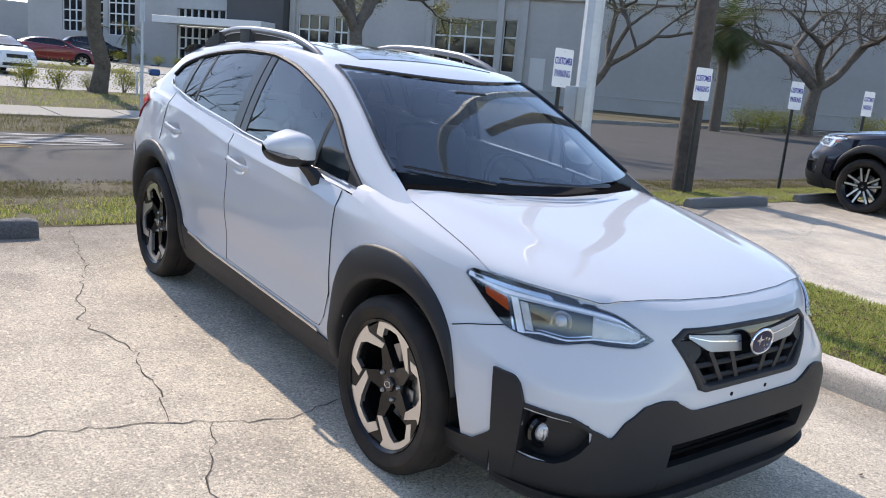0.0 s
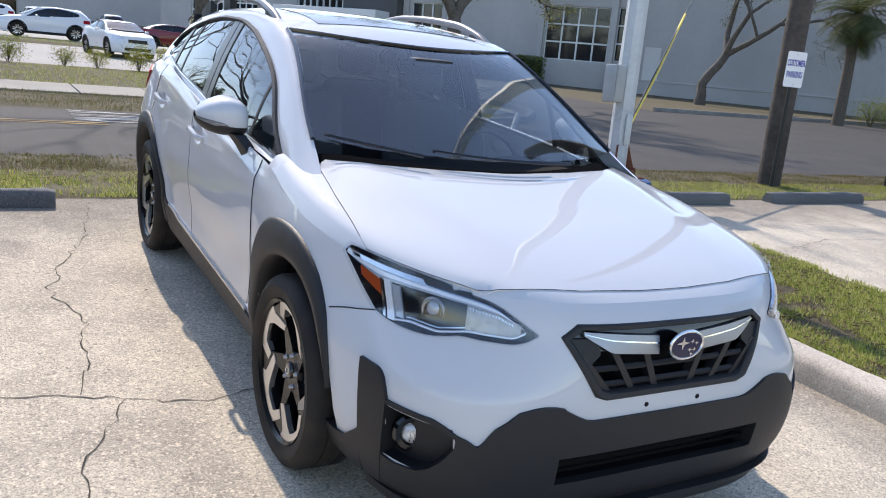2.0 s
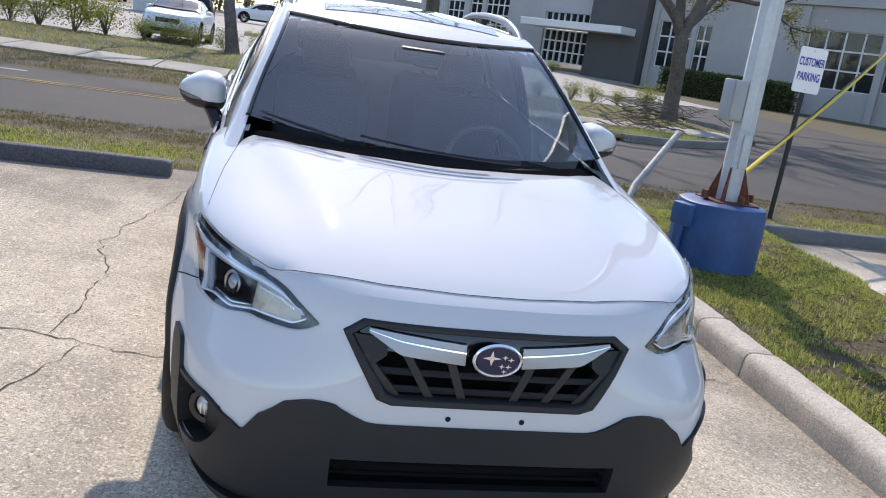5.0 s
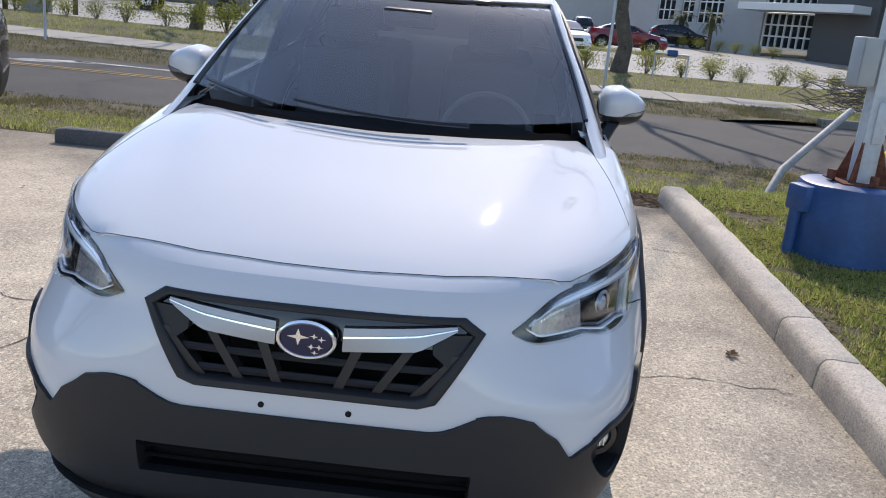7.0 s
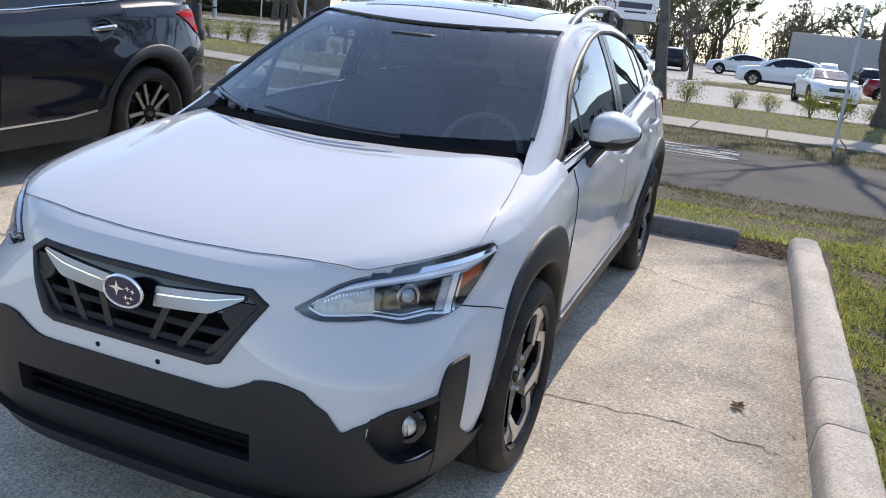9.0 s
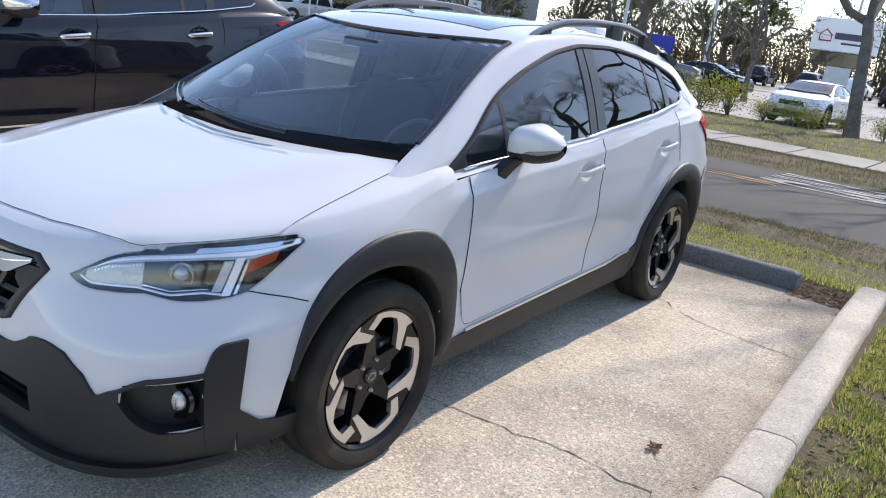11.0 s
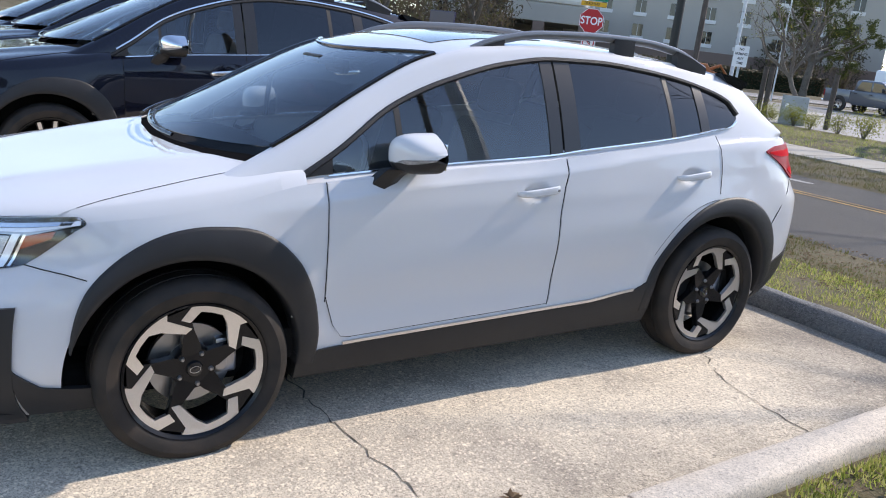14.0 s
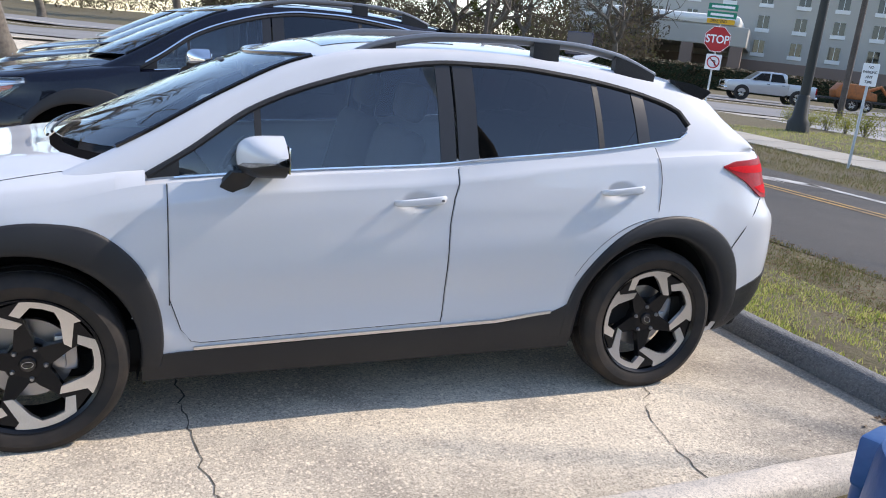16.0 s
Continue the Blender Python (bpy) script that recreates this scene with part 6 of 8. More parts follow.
def customer_sign(x, y, h=1.95, turn=0.0, lean=(0, 0)):
    g = lie(x, y)
    m = Matrix.Translation((x, y, g)) @ Matrix.Rotation(radians(turn), 4, "Z") @ Matrix.Rotation(radians(lean[0]), 4, "X") @ Matrix.Rotation(radians(lean[1]), 4, "Y")
    s = thing("parking_sign", "white customer parking sign with blue lettering on a dark post", "sign", "customer parking signs", m)
    part("post", ntube([(0, 0.02, -0.1), (0, 0.02, h - 0.02)], 0.026, 8), POSTBLACK, s)
    bm = plate(0.32, 0.46, 0.025)
    bmesh.ops.translate(bm, verts=bm.verts, vec=(0, -0.012, h - 0.23))
    p = part("panel", bm, SIGNWHITE, s, "white rounded panel", smooth=False)
    letters("CUSTOMER", 0.115, SIGNBLUE, p, Matrix.Translation((0, -0.0145, h - 0.15)) @ UPRIGHT, 0.02, 0.50).scale = (1, 1, 1)
    letters("PARKING", 0.115, SIGNBLUE, p, Matrix.Translation((0, -0.0145, h - 0.30)) @ UPRIGHT, 0.02, 0.56)
    for z in (h - 0.035, h - 0.425):
        bm = bmesh.new()
        lathe([(0.0005, 0.004), (0.008, 0.002), (0.008, 0.0)], 10, "Z", bm)
        bmesh.ops.transform(bm, verts=bm.verts, matrix=Matrix.Translation((0, -0.012, z)) @ UPRIGHT)
        part("bolt", bm, GALV, p)
    return s


for x, y, tr, ln in ((4.76, 3.52, 0, (0, 1)), (7.66, 3.56, -8, (1, 0)), (10.62, 3.80, -8, (0, 1)), (13.3, 3.9, -8, (1, 1)), (15.9, 4.0, -8, (0, 0))):
    customer_sign(x, y, 1.84, tr, ln)

drum = thing("concrete_drum", "round blue-painted concrete footing with a lump on its side", "pole base", m=at(2.685, 1.15, 0.06))
bm = bmesh.new()
lathe([(0.327, -0.12), (0.331, 0.10), (0.327, 0.30), (0.321, 0.44), (0.312, 0.472), (0.288, 0.482), (0.0005, 0.485)], 40, "Z", bm)
for v in bm.verts:
    v.co.x += 0.008 * noise.noise(v.co * 5)
    v.co.z += 0.008 * noise.noise(v.co * 4 + Vector((3, 0, 0)))
part("drum", bm, BLUE, drum)
bm = nbox((-0.075, -0.085, 0.29), (0.075, 0.085, 0.455), 0.018, 2)
bmesh.ops.transform(bm, verts=bm.verts, matrix=Matrix.Translation((-0.300, -0.06, 0)) @ Matrix.Rotation(radians(20), 4, "Z"))
part("side_block", bm, BLUE, drum, "blue-painted conduit block")
part("side_pipe", ntube([(-0.345, -0.075, 0.31), (-0.350, -0.078, 0.15), (-0.352, -0.08, -0.06)], [0.040, 0.036, 0.036], 12), BLUE, drum, "blue-painted conduit pipe")
pole = thing("steel_pole", "tall pale galvanised pole with rusty gussets bolted to a footing", "pole", m=at(2.735, 1.18, 0.547))
part("shaft", ntube([(0, 0, 0.0), (0, 0, 4.0), (0, 0, 9.5)], [0.085, 0.077, 0.062], 8), GALV, pole, smooth=False)
part("base_plate", nbox((-0.17, -0.17, -0.03), (0.17, 0.17, 0.005), 0.004), RUST, pole)
for k in range(4):
    bm = bmesh.new()
    vs = [bm.verts.new(p) for p in ((0.08, -0.008, 0.004), (0.165, -0.008, 0.004), (0.08, -0.008, 0.26), (0.08, 0.008, 0.004), (0.165, 0.008, 0.004), (0.08, 0.008, 0.26))]
    for q in ((0, 1, 2), (5, 4, 3), (0, 3, 4, 1), (1, 4, 5, 2), (2, 5, 3, 0)):
        bm.faces.new([vs[i] for i in q])
    bmesh.ops.rotate(bm, verts=bm.verts, matrix=Matrix.Rotation(radians(45 + 90 * k), 3, "Z"))
    part("gusset", bm, RUST, pole, "rusty gusset", smooth=False)
    bm = bmesh.new()
    a = radians(90 * k)
    bmesh.ops.create_cone(bm, cap_ends=True, segments=6, radius1=0.026, radius2=0.026, depth=0.06)
    bmesh.ops.translate(bm, verts=bm.verts, vec=(0.185 * math.cos(a), 0.185 * math.sin(a), 0.035))
    part("anchor_nut", bm, RUST, pole, smooth=False)
part("hand_hole_cover", nbox((-0.03, -0.094, 0.25), (0.03, -0.08, 0.50), 0.006), GALV, pole)
jb = thing("junction_box", "grey steel electrical box fixed to the pole", "electrical box", m=at(2.735, 1.18, 0.547))
bm = nbox((-0.06, -0.06, 0), (0.06, 0.06, 0.29), 0.010)
bmesh.ops.transform(bm, verts=bm.verts, matrix=Matrix.Translation((-0.148, -0.02, 0.58)) @ Matrix.Rotation(radians(10), 4, "Z"))
part("case", bm, GREYBOX, jb)
bm = nbox((-0.055, -0.006, 0.008), (0.055, 0.0, 0.282), 0.003)
bmesh.ops.transform(bm, verts=bm.verts, matrix=Matrix.Translation((-0.148, -0.02, 0.58)) @ Matrix.Rotation(radians(10), 4, "Z") @ Matrix.Translation((0, -0.062, 0)))
part("box_door", bm, GREYBOX, jb)
gw = thing("guy_wire", "steel guy wire with a bright yellow plastic guard", "guy wire")
part("guard", ntube([(2.90, 1.425, 0.722), (4.9, 3.17, 1.47), (7.2, 5.2, 2.40)], 0.017, 8), GUARDYELLOW, gw, "yellow guard tube")
part("wire", ntube([(2.80, 1.29, 0.63), (2.90, 1.425, 0.722), (7.2, 5.2, 2.40), (24, 20, 8.9)], 0.009, 5), POSTBLACK, gw)
pp = thing("broken_pipe", "leaning grey pipe with a cut top", "pipe", bm=ntube([(2.85, 3.10, 0.12), (3.03, 3.34, 0.35), (4.03, 4.55, 0.85)], 0.036, 10), material=mat("dull_pipe", (0.34, 0.35, 0.35), 0.6, grain=(20, (0.25, 0.24, 0.23), 0.7)))
wp = thing("utility_pole", "dark weathered wooden utility pole beside the bays", "utility pole", m=at(7.85, 3.78), bm=ntube([(0, 0, -0.1), (0.02, 0, 4), (0.05, 0, 10)], [0.16, 0.145, 0.12], 14), material=POLEWOOD)
cond = thing("conduit", "dark conduit strapped to the wooden pole", "conduit", m=at(7.85, 3.78), bm=ntube([(0.17, -0.02, 0.0), (0.165, -0.02, 5)], 0.03, 8), material=POSTBLACK)


# ---- road paint, sidewalk ----
def stripe(name, x0, x1, y0, y1, material, label, category="road marking"):
    bm = bmesh.new()
    grid(bm, [[Vector((x, y, lie(x, y) + 0.006)) for x in span(x0, x1, max(2, int(abs(x1 - x0) / 2) + 2))] for y in (y0, y1)])
    return thing(name, label, category, "", None, bm, material, kind="structure")


for y in (8.28, 8.50):
    stripe("centre_line", -60, -0.2, y, y + 0.10, YELLOW, "faded yellow double centre line")
only = tagged(new("road_lettering"), "worn white lettering painted on the road", "road marking", kind="structure")
for k, ch in enumerate("ONLY"):
    letters(ch, 1.0, WHITELINE, only, Matrix.Translation((0.4, 8.95 + 0.42 * k, lie(0.4, 9) + 0.007)) @ Matrix.Rotation(radians(90), 4, "Z") @ Matrix.Diagonal((0.62, 2.4, 1, 1)), 0.02)
arrow = tagged(new("road_arrow"), "white turn arrow painted on the road", "road marking", kind="structure")
bm = bmesh.new()
for poly in ([(-4.3, 9.45), (-4.3, 9.65), (-6.6, 9.65), (-6.6, 9.45)], [(-6.0, 9.45), (-6.6, 9.65), (-7.3, 9.2), (-7.35, 8.95), (-6.9, 8.95)], [(-6.5, 8.98), (-7.8, 8.98), (-7.1, 8.70)]):
    bm.faces.new([bm.verts.new((x, y + 0.25, lie(x, y) + 0.007)) for x, y in poly])
part("arrow_shape", bm, WHITELINE, arrow, smooth=False)

walk_ = tagged(new("sidewalk"), "pale concrete sidewalk in cast slabs", "sidewalk", kind="structure")
x = -60.0
while x < 9.2:
    bm = bmesh.new()
    y0, y1 = (14.0, 16.2)
    pts = [[Vector((u, v, lie(u, v) + 0.045)) for u in (x + 0.02, x + 1.48)] for v in (y0, y1)]
    grid(bm, pts)
    bmesh.ops.extrude_face_region(bm, geom=bm.faces[:])
    bm.faces.ensure_lookup_table()
    for v in bm.faces[0].verts:
        v.co.z -= 0.05
    part("slab", bm, SIDEWALK, walk_, smooth=False)
    x += 1.5

# ---- neighbouring and distant vehicles ----
dark_suv = crossover("black_suv", "glossy black sport utility car with chrome handles backed into a bay", on_lot(-4.32, 0.20), BLACKPAINT, "six", CHROME, "row of black cars", 0.8, LONG)
dark_suv.scale = (1.09, 1.13, 1.14)
for x, y in ((-7.2, 0.22), (-9.95, 0.15)):
    copy_thing(dark_suv, on_lot(x, y))
nose_in = copy_thing(dark_suv, on_lot(10.38, 0.40, 180))
nose_in.name = "black_suv"
tagged(nose_in, "glossy black sport utility car parked nose to the grass", "car", "row of black cars")


def lite(name, label, S, paint, m, scale=(1, 1, 1), pickup=False):
    """A car far enough away to need only its main parts."""
    car = thing(name, label, "car", "", m)
    shell(car, paint, S, 0.55)
    glazing(car, S, (PRIVACY, PRIVACY, PRIVACY), 0.5)
    for sgn in (1, -1):
        fm = front_map(S)

        def ff(u, v, s=sgn):
            p, n = fm(u, v)
            return (s * p[0], p[1], p[2]), (s * n[0], n[1], n[2])
        part("headlight", band(span(0.50, 0.80, 9), lambda u: 0.72 + 0.06 * (u - 0.5), lambda u: 0.82 + 0.12 * (u - 0.5), ff, 0.006, 4, 0.01), REFLECTOR, car, "clear headlight")
        part("tail_lamp", band(span(1.70, 2.03, 8), lambda y: 0.88, lambda y: 1.04, side_map(sgn, S), 0.008, 4, 0.01), REDLENS, car, "red tail lamp")
        part("arch_trim", arch_trim(sgn, -1.3325, S, -6, 186, lambda a: 0.455, off=0.004), PLASTIC, car)
        part("arch_trim", arch_trim(sgn, 1.3325, S, -6, 186, lambda a: 0.455, off=0.004), PLASTIC, car)
        part("sill_trim", band(span(-0.93, 0.93, 10), lambda y: 0.215, lambda y: 0.33, side_map(sgn, S), 0.008, 3, 0.03), PLASTIC, car)
        bm = nbox((sgn * 0.95 - 0.09, -0.54, 1.0), (sgn * 0.95 + 0.09, -0.42, 1.12), 0.04, 2)
        part("door_mirror", bm, paint, car)
        part("wheel_well", well(sgn, -1.3325), DARK, car)
        part("wheel_well", well(sgn, 1.3325), DARK, car)
    part("grille", band(span(-0.36, 0.36, 9), lambda u: 0.60, lambda u: 0.74, front_map(S), 0.006, 4, 0.01), PLASTIC, car, "dark grille")
    part("lower_intake", band(span(-0.5, 0.5, 9), lambda u: 0.30, lambda u: 0.42, front_map(S), 0.006, 3, 0.01), PLASTIC, car)
    part("underbody", nbox((-0.72, -2.0, 0.20), (0.72, 2.0, 0.34), 0.04), DARK, car, smooth=False)
    put_wheels(car, 0.765, -1.3325, 1.3325, "five", lite=True)
    car.scale = scale
    return car


WHITEPAINT = mat("white_paint", (0.78, 0.79, 0.80), 0.3, coat=0.6)
REDPAINT = mat("dark_red_paint", (0.20, 0.008, 0.012), 0.25, coat=1.0)
GREYPAINT = mat("slate_grey_paint", (0.10, 0.11, 0.13), 0.3, 0.3, coat=0.8)
SILVERPAINT = mat("silver_paint", (0.45, 0.46, 0.48), 0.3, 0.5, coat=0.8)
sed = lite("sedan", "white sedan parked behind the shrubs", SALOON, WHITEPAINT, at(-3.7, 25.9, 0, -4), (1.02, 1.03, 0.97))
copy_thing(sed, at(3.3, 32.8, 0, 10))
lite("sedan", "dark red sedan on the far lot", SALOON, REDPAINT, at(7.9, 44.5, 0, 90), (1.0, 1.03, 0.97))
wsuv = lite("suv", "white sport utility car on the far lot", BODY, WHITEPAINT, at(1.6, 47.5, 0, -90), (1.07, 1.07, 1.1))
bsuv = lite("suv", "black sport utility car on the far lot", BODY, BLACKPAINT, at(14.6, 62, 0, 90), (1.06, 1.05, 1.08))
copy_thing(wsuv, at(-1.5, 66, 0, -90))
copy_thing(bsuv, at(-6.0, 62, 0, 180))
for x, y, t, c in ((-14, 72, 180, bsuv), (-10.5, 73, 180, wsuv), (2.5, 73, 180, bsuv), (5.2, 72, 175, wsuv), (-18, 71, 180, bsuv), (8.4, 74, 180, bsuv)):
    copy_thing(c, at(x, y, 0, t))
copy_thing(lite("sedan", "dark sedan beside the pickup", SALOON, BLACKPAINT, at(-12.2, 40.5, 0, 90)), at(-26, 88, 0, 20))
def prism(prof, half, bevel=0.04):
    """A side profile of (along, height) pairs given width."""
    bm = bmesh.new()
    a, b = ([bm.verts.new((x, y, z)) for y, z in prof] for x in (-half, half))
    bm.faces.new(a), bm.faces.new(b[::-1])
    for k in range(len(prof)):
        bm.faces.new((a[k], a[(k + 1) % len(prof)], b[(k + 1) % len(prof)], b[k]))
    bmesh.ops.recalc_face_normals(bm, faces=bm.faces)
    if bevel:
        bmesh.ops.bevel(bm, geom=bm.edges[:], offset=bevel, segments=2, affect="EDGES", profile=0.5)
    return bm


def pickup(label, paint, m):
    """A crew-cab pickup truck with an open bed, facing -y."""
    t = thing("pickup_truck", label, "truck", "", m)
    part("body", prism([(-2.85, 0.50), (-2.92, 0.78), (-2.86, 1.05), (-2.60, 1.16), (-1.55, 1.24), (-1.35, 1.28), (1.05, 1.26), (1.07, 1.18), (1.12, 0.62), (0.9, 0.46), (-2.6, 0.44)], 0.96, 0.05), paint, t, sharp=30)
    part("cab", prism([(-1.50, 1.22), (-0.78, 1.82), (-0.5, 1.90), (0.72, 1.90), (0.92, 1.82), (1.05, 1.22)], 0.80, 0.07), paint, t, sharp=30)
    bm = bmesh.new()
    for lo_, hi_ in (((-0.96, 1.10, 0.55), (-0.86, 2.85, 1.27)), ((0.86, 1.10, 0.55), (0.96, 2.85, 1.27)), ((-0.9, 1.10, 0.55), (0.9, 1.16, 1.27)), ((-0.9, 1.10, 0.60), (0.9, 2.80, 0.70))):
        box(bm, lo_, hi_, 0.02)
    part("bed", bm, paint, t)
    part("tailgate", nbox((-0.9, 2.80, 0.58), (0.9, 2.88, 1.26), 0.02), paint, t)
    ws = bmesh.new()
    grid(ws, [[Vector((x * (1 - 0.10 * k), -1.46 + 0.66 * k, 1.28 + 0.53 * k + 0.012)) for x in span(-0.72, 0.72, 5)] for k in (0.06, 1.0)])
    part("windscreen", ws, PRIVACY, t)
    for sgn in (1, -1):
        for prof in ([(-1.28, 1.30), (-0.76, 1.76), (-0.18, 1.80), (-0.18, 1.30)], [(-0.08, 1.30), (-0.08, 1.80), (0.62, 1.80), (0.86, 1.34), (0.80, 1.30)]):
            bm = prism(prof, 0.006, 0)
            bmesh.ops.translate(bm, verts=bm.verts, vec=(sgn * 0.80, 0, 0))
            part("side_window", bm, SHOPDARK, t, "dark side window", smooth=False)
        part("headlight", nbox((sgn * 0.78 - 0.15, -2.93, 0.86), (sgn * 0.78 + 0.15, -2.80, 1.06), 0.02), REFLECTOR, t)
        part("tail_lamp", nbox((sgn * 0.90 - 0.07, 2.82, 0.80), (sgn * 0.90 + 0.07, 2.90, 1.20), 0.015), REDLENS, t)
        part("door_mirror", nbox((sgn * 1.05 - 0.09, -1.12, 1.28), (sgn * 1.05 + 0.09, -1.0, 1.52), 0.03), PLASTIC, t)
        for y_ in (-0.25, 0.72):
            part("door_handle", nbox((sgn * 0.965 - 0.015, y_ - 0.10, 1.10), (sgn * 0.965 + 0.015, y_ + 0.10, 1.14), 0.008), PLASTIC, t)
    part("grille", nbox((-0.60, -2.95, 0.74), (0.60, -2.86, 1.06), 0.03), CHROME, t)
    part("bumper", nbox((-0.97, -3.02, 0.50), (0.97, -2.80, 0.72), 0.05), CHROME, t)
    part("bumper", nbox((-0.94, 2.84, 0.48), (0.94, 3.02, 0.64), 0.04), CHROME, t)
    for y_ in (-1.85, 1.75):
        for sgn in (1, -1):
            bm = bmesh.new()
            lathe([(0.40, 0.0), (0.49, 0.0), (0.50, -0.012), (0.40, -0.012)], 28, "X", bm, True)
            bmesh.ops.translate(bm, verts=bm.verts, vec=(sgn * 0.972, y_, 0.42))
            part("arch_trim", bm, PLASTIC, t)
    put_wheels(t, 0.865, -1.85, 1.75, "five", 0.42, 0.25, 0.27, True)
    return t


SHOPDARK = mat("dark_car_glass", (0.012, 0.014, 0.017), 0.05, coat=0.5)
pick = pickup("slate grey pickup truck beyond the shrubs", GREYPAINT, at(-14.0, 35.5, 0, 102))
copy_thing(pick, at(-24, 44, 0, 84))
tr2 = pickup("lifted silver pickup truck on the main road", SILVERPAINT, at(-40.0, 39.0, 0.05, -26))
copy_thing(tr2, at(-52, 16, 0, 160))
trl = thing("trailer", "flat trailer carrying an orange digging machine", "trailer", m=at(-38.0, 44.6, 0.05, -26))
DIGGER = mat("orange_machine_paint", (0.38, 0.12, 0.03), 0.6, grain=(6, (0.20, 0.08, 0.03), 0.7))
part("deck", nbox((-0.95, -2.2, 0.62), (0.95, 2.2, 0.76), 0.02), PLASTIC, trl)
part("drawbar", ntube([(0, -3.2, 0.6), (0, -2.1, 0.66)], 0.06, 8), PLASTIC, trl)
part("machine_body", prism([(-1.4, 0.78), (-1.5, 1.25), (-1.1, 1.75), (0.4, 1.75), (0.7, 1.35), (1.2, 1.25), (1.3, 0.78)], 0.62, 0.05), DIGGER, trl, "orange machine body")
part("machine_boom", ntube([(0, 0.6, 1.3), (0, 1.6, 1.75), (0, 2.3, 1.0)], [0.13, 0.11, 0.08], 8), DIGGER, trl)
put_wheels(trl, 0.98, -0.45, 0.5, "five", 0.38, 0.22, 0.24, True)
van = thing("service_van", "white service van with a ladder rack", "van", m=at(-22.5, 47, 0, 90))
part("cargo_body", nbox((-1.0, -0.6, 0.5), (1.0, 3.2, 2.6), 0.12, 3), WHITEPAINT, van)
part("cab", nbox((-0.95, -2.3, 0.5), (0.95, -0.5, 1.9), 0.2, 3), WHITEPAINT, van)
part("windscreen", nbox((-0.85, -1.75, 1.35), (0.85, -0.9, 1.93), 0.1, 2), PRIVACY, van)
put_wheels(van, 0.85, -1.5, 2.2, "five", lite=True)
for y in (0.0, 1.2, 2.4):
    part("rack_bar", ntube([(-0.9, y, 2.6), (-0.9, y, 2.8), (0.9, y, 2.8), (0.9, y, 2.6)], 0.03, 6), GALV, van)

# ---- far ground ----
sheet("far_lot", steps(-24, 20, 1.5, 5), span(23.6, 100, 40), FARLOT, 0.0, label="pale sunlit asphalt of the far parking lot", category="parking lot")
sheet("drive", span(13.0, 20.5, 6), span(19.4, 30, 10), ASPHALT, 0.01, label="drive leading to the far lot", category="road")
sheet("lot_island", span(-2, 10.5, 14), span(39.0, 42.0, 5), TURF, 0.12, label="kerbed grass island in the far lot", category="grass island")
blades("grass", -2, 10.5, 39, 42, 60, 0.14, 0.12, "bright grass of the far island", 31, 0.6)


def ribbon(name, pts, width, material, up, label, category):
    """A long strip of ground along a line."""
    bm = bmesh.new()
    rows = []
    for k, (x, y) in enumerate(pts):
        a, b = pts[max(k - 1, 0)], pts[min(k + 1, len(pts) - 1)]
        d = Vector((b[0] - a[0], b[1] - a[1])).normalized()
        rows.append([Vector((x - d.y * w, y + d.x * w, lie(x - d.y * w, y + d.x * w) + up)) for w in span(-width / 2, width / 2, 5)])
    grid(bm, rows)
    ob = new(name, mesh_of(name, bm, material))
    return tagged(ob, label, category, kind="structure")


MAIN = lambda off: [(-30 - 0.95 * off + 0.31 * s, 26 + 0.31 * off + 0.95 * s) for s in span(-150, 150, 40)]
PALEROAD = ground_mat("worn_main_road", (0.20, 0.195, 0.19), (0.16, 0.157, 0.155), (0.24, 0.235, 0.23), 8, 0.9, 0.3)
ribbon("main_road", MAIN(0), 8.5, PALEROAD, 0.0, "worn grey carriageway of the main road", "road")
ribbon("main_road", MAIN(14), 8.5, PALEROAD, 0.0, "worn grey carriageway of the main road", "road")
ribbon("kerb", MAIN(4.5), 0.3, KERBSTONE, 0.10, "pale concrete kerb of the median", "kerb")
ribbon("kerb", MAIN(9.5), 0.3, KERBSTONE, 0.10, "pale concrete kerb of the median", "kerb")
ribbon("sidewalk", MAIN(-6.5), 1.6, SIDEWALK, 0.03, "concrete sidewalk beside the main road", "sidewalk")


def kerb_line(pts, label, w=0.17, h=0.15):
    """A cast kerb along a line."""
    bm = bmesh.new()
    rows = []
    for k, (x, y) in enumerate(pts):
        a, b = pts[max(k - 1, 0)], pts[min(k + 1, len(pts) - 1)]
        d = Vector((b[0] - a[0], b[1] - a[1])).normalized()
        rows.append([Vector((x - d.y * q * w, y + d.x * q * w, lie(x, y) + z)) for q, z in ((-0.5, -0.06), (-0.48, h * 0.7), (-0.36, h * 0.97), (0.36, h), (0.48, h * 0.7), (0.5, -0.06))])
    vs = grid(bm, rows)
    bm.faces.new(vs[0]), bm.faces.new(vs[-1][::-1])
    return thing("kerb", label, "kerb", "", None, bm, DARKKERB, kind="structure")


DARKKERB = rough_concrete("weathered_kerb", (0.30, 0.285, 0.26), (0.22, 0.21, 0.195), (0.16, 0.15, 0.14), False)
kerb_line([(x, ISLE(x)) for x in span(6.5, 12.5, 26)] + [(12.4, 18.2), (11.9, 19.0)], "weathered concrete kerb round the grass corner")
kerb_line([(20.5, 19.6), (25, 18.7), (30, 17.6), (37, 16.5), (45, 15.2), (60, 12)], "concrete kerb along the building lawn")
sheet("concrete_pad", span(9.3, 11.5, 4), span(15.2, 17.0, 4), SIDEWALK, 0.05, label="small concrete ramp slab", category="sidewalk")


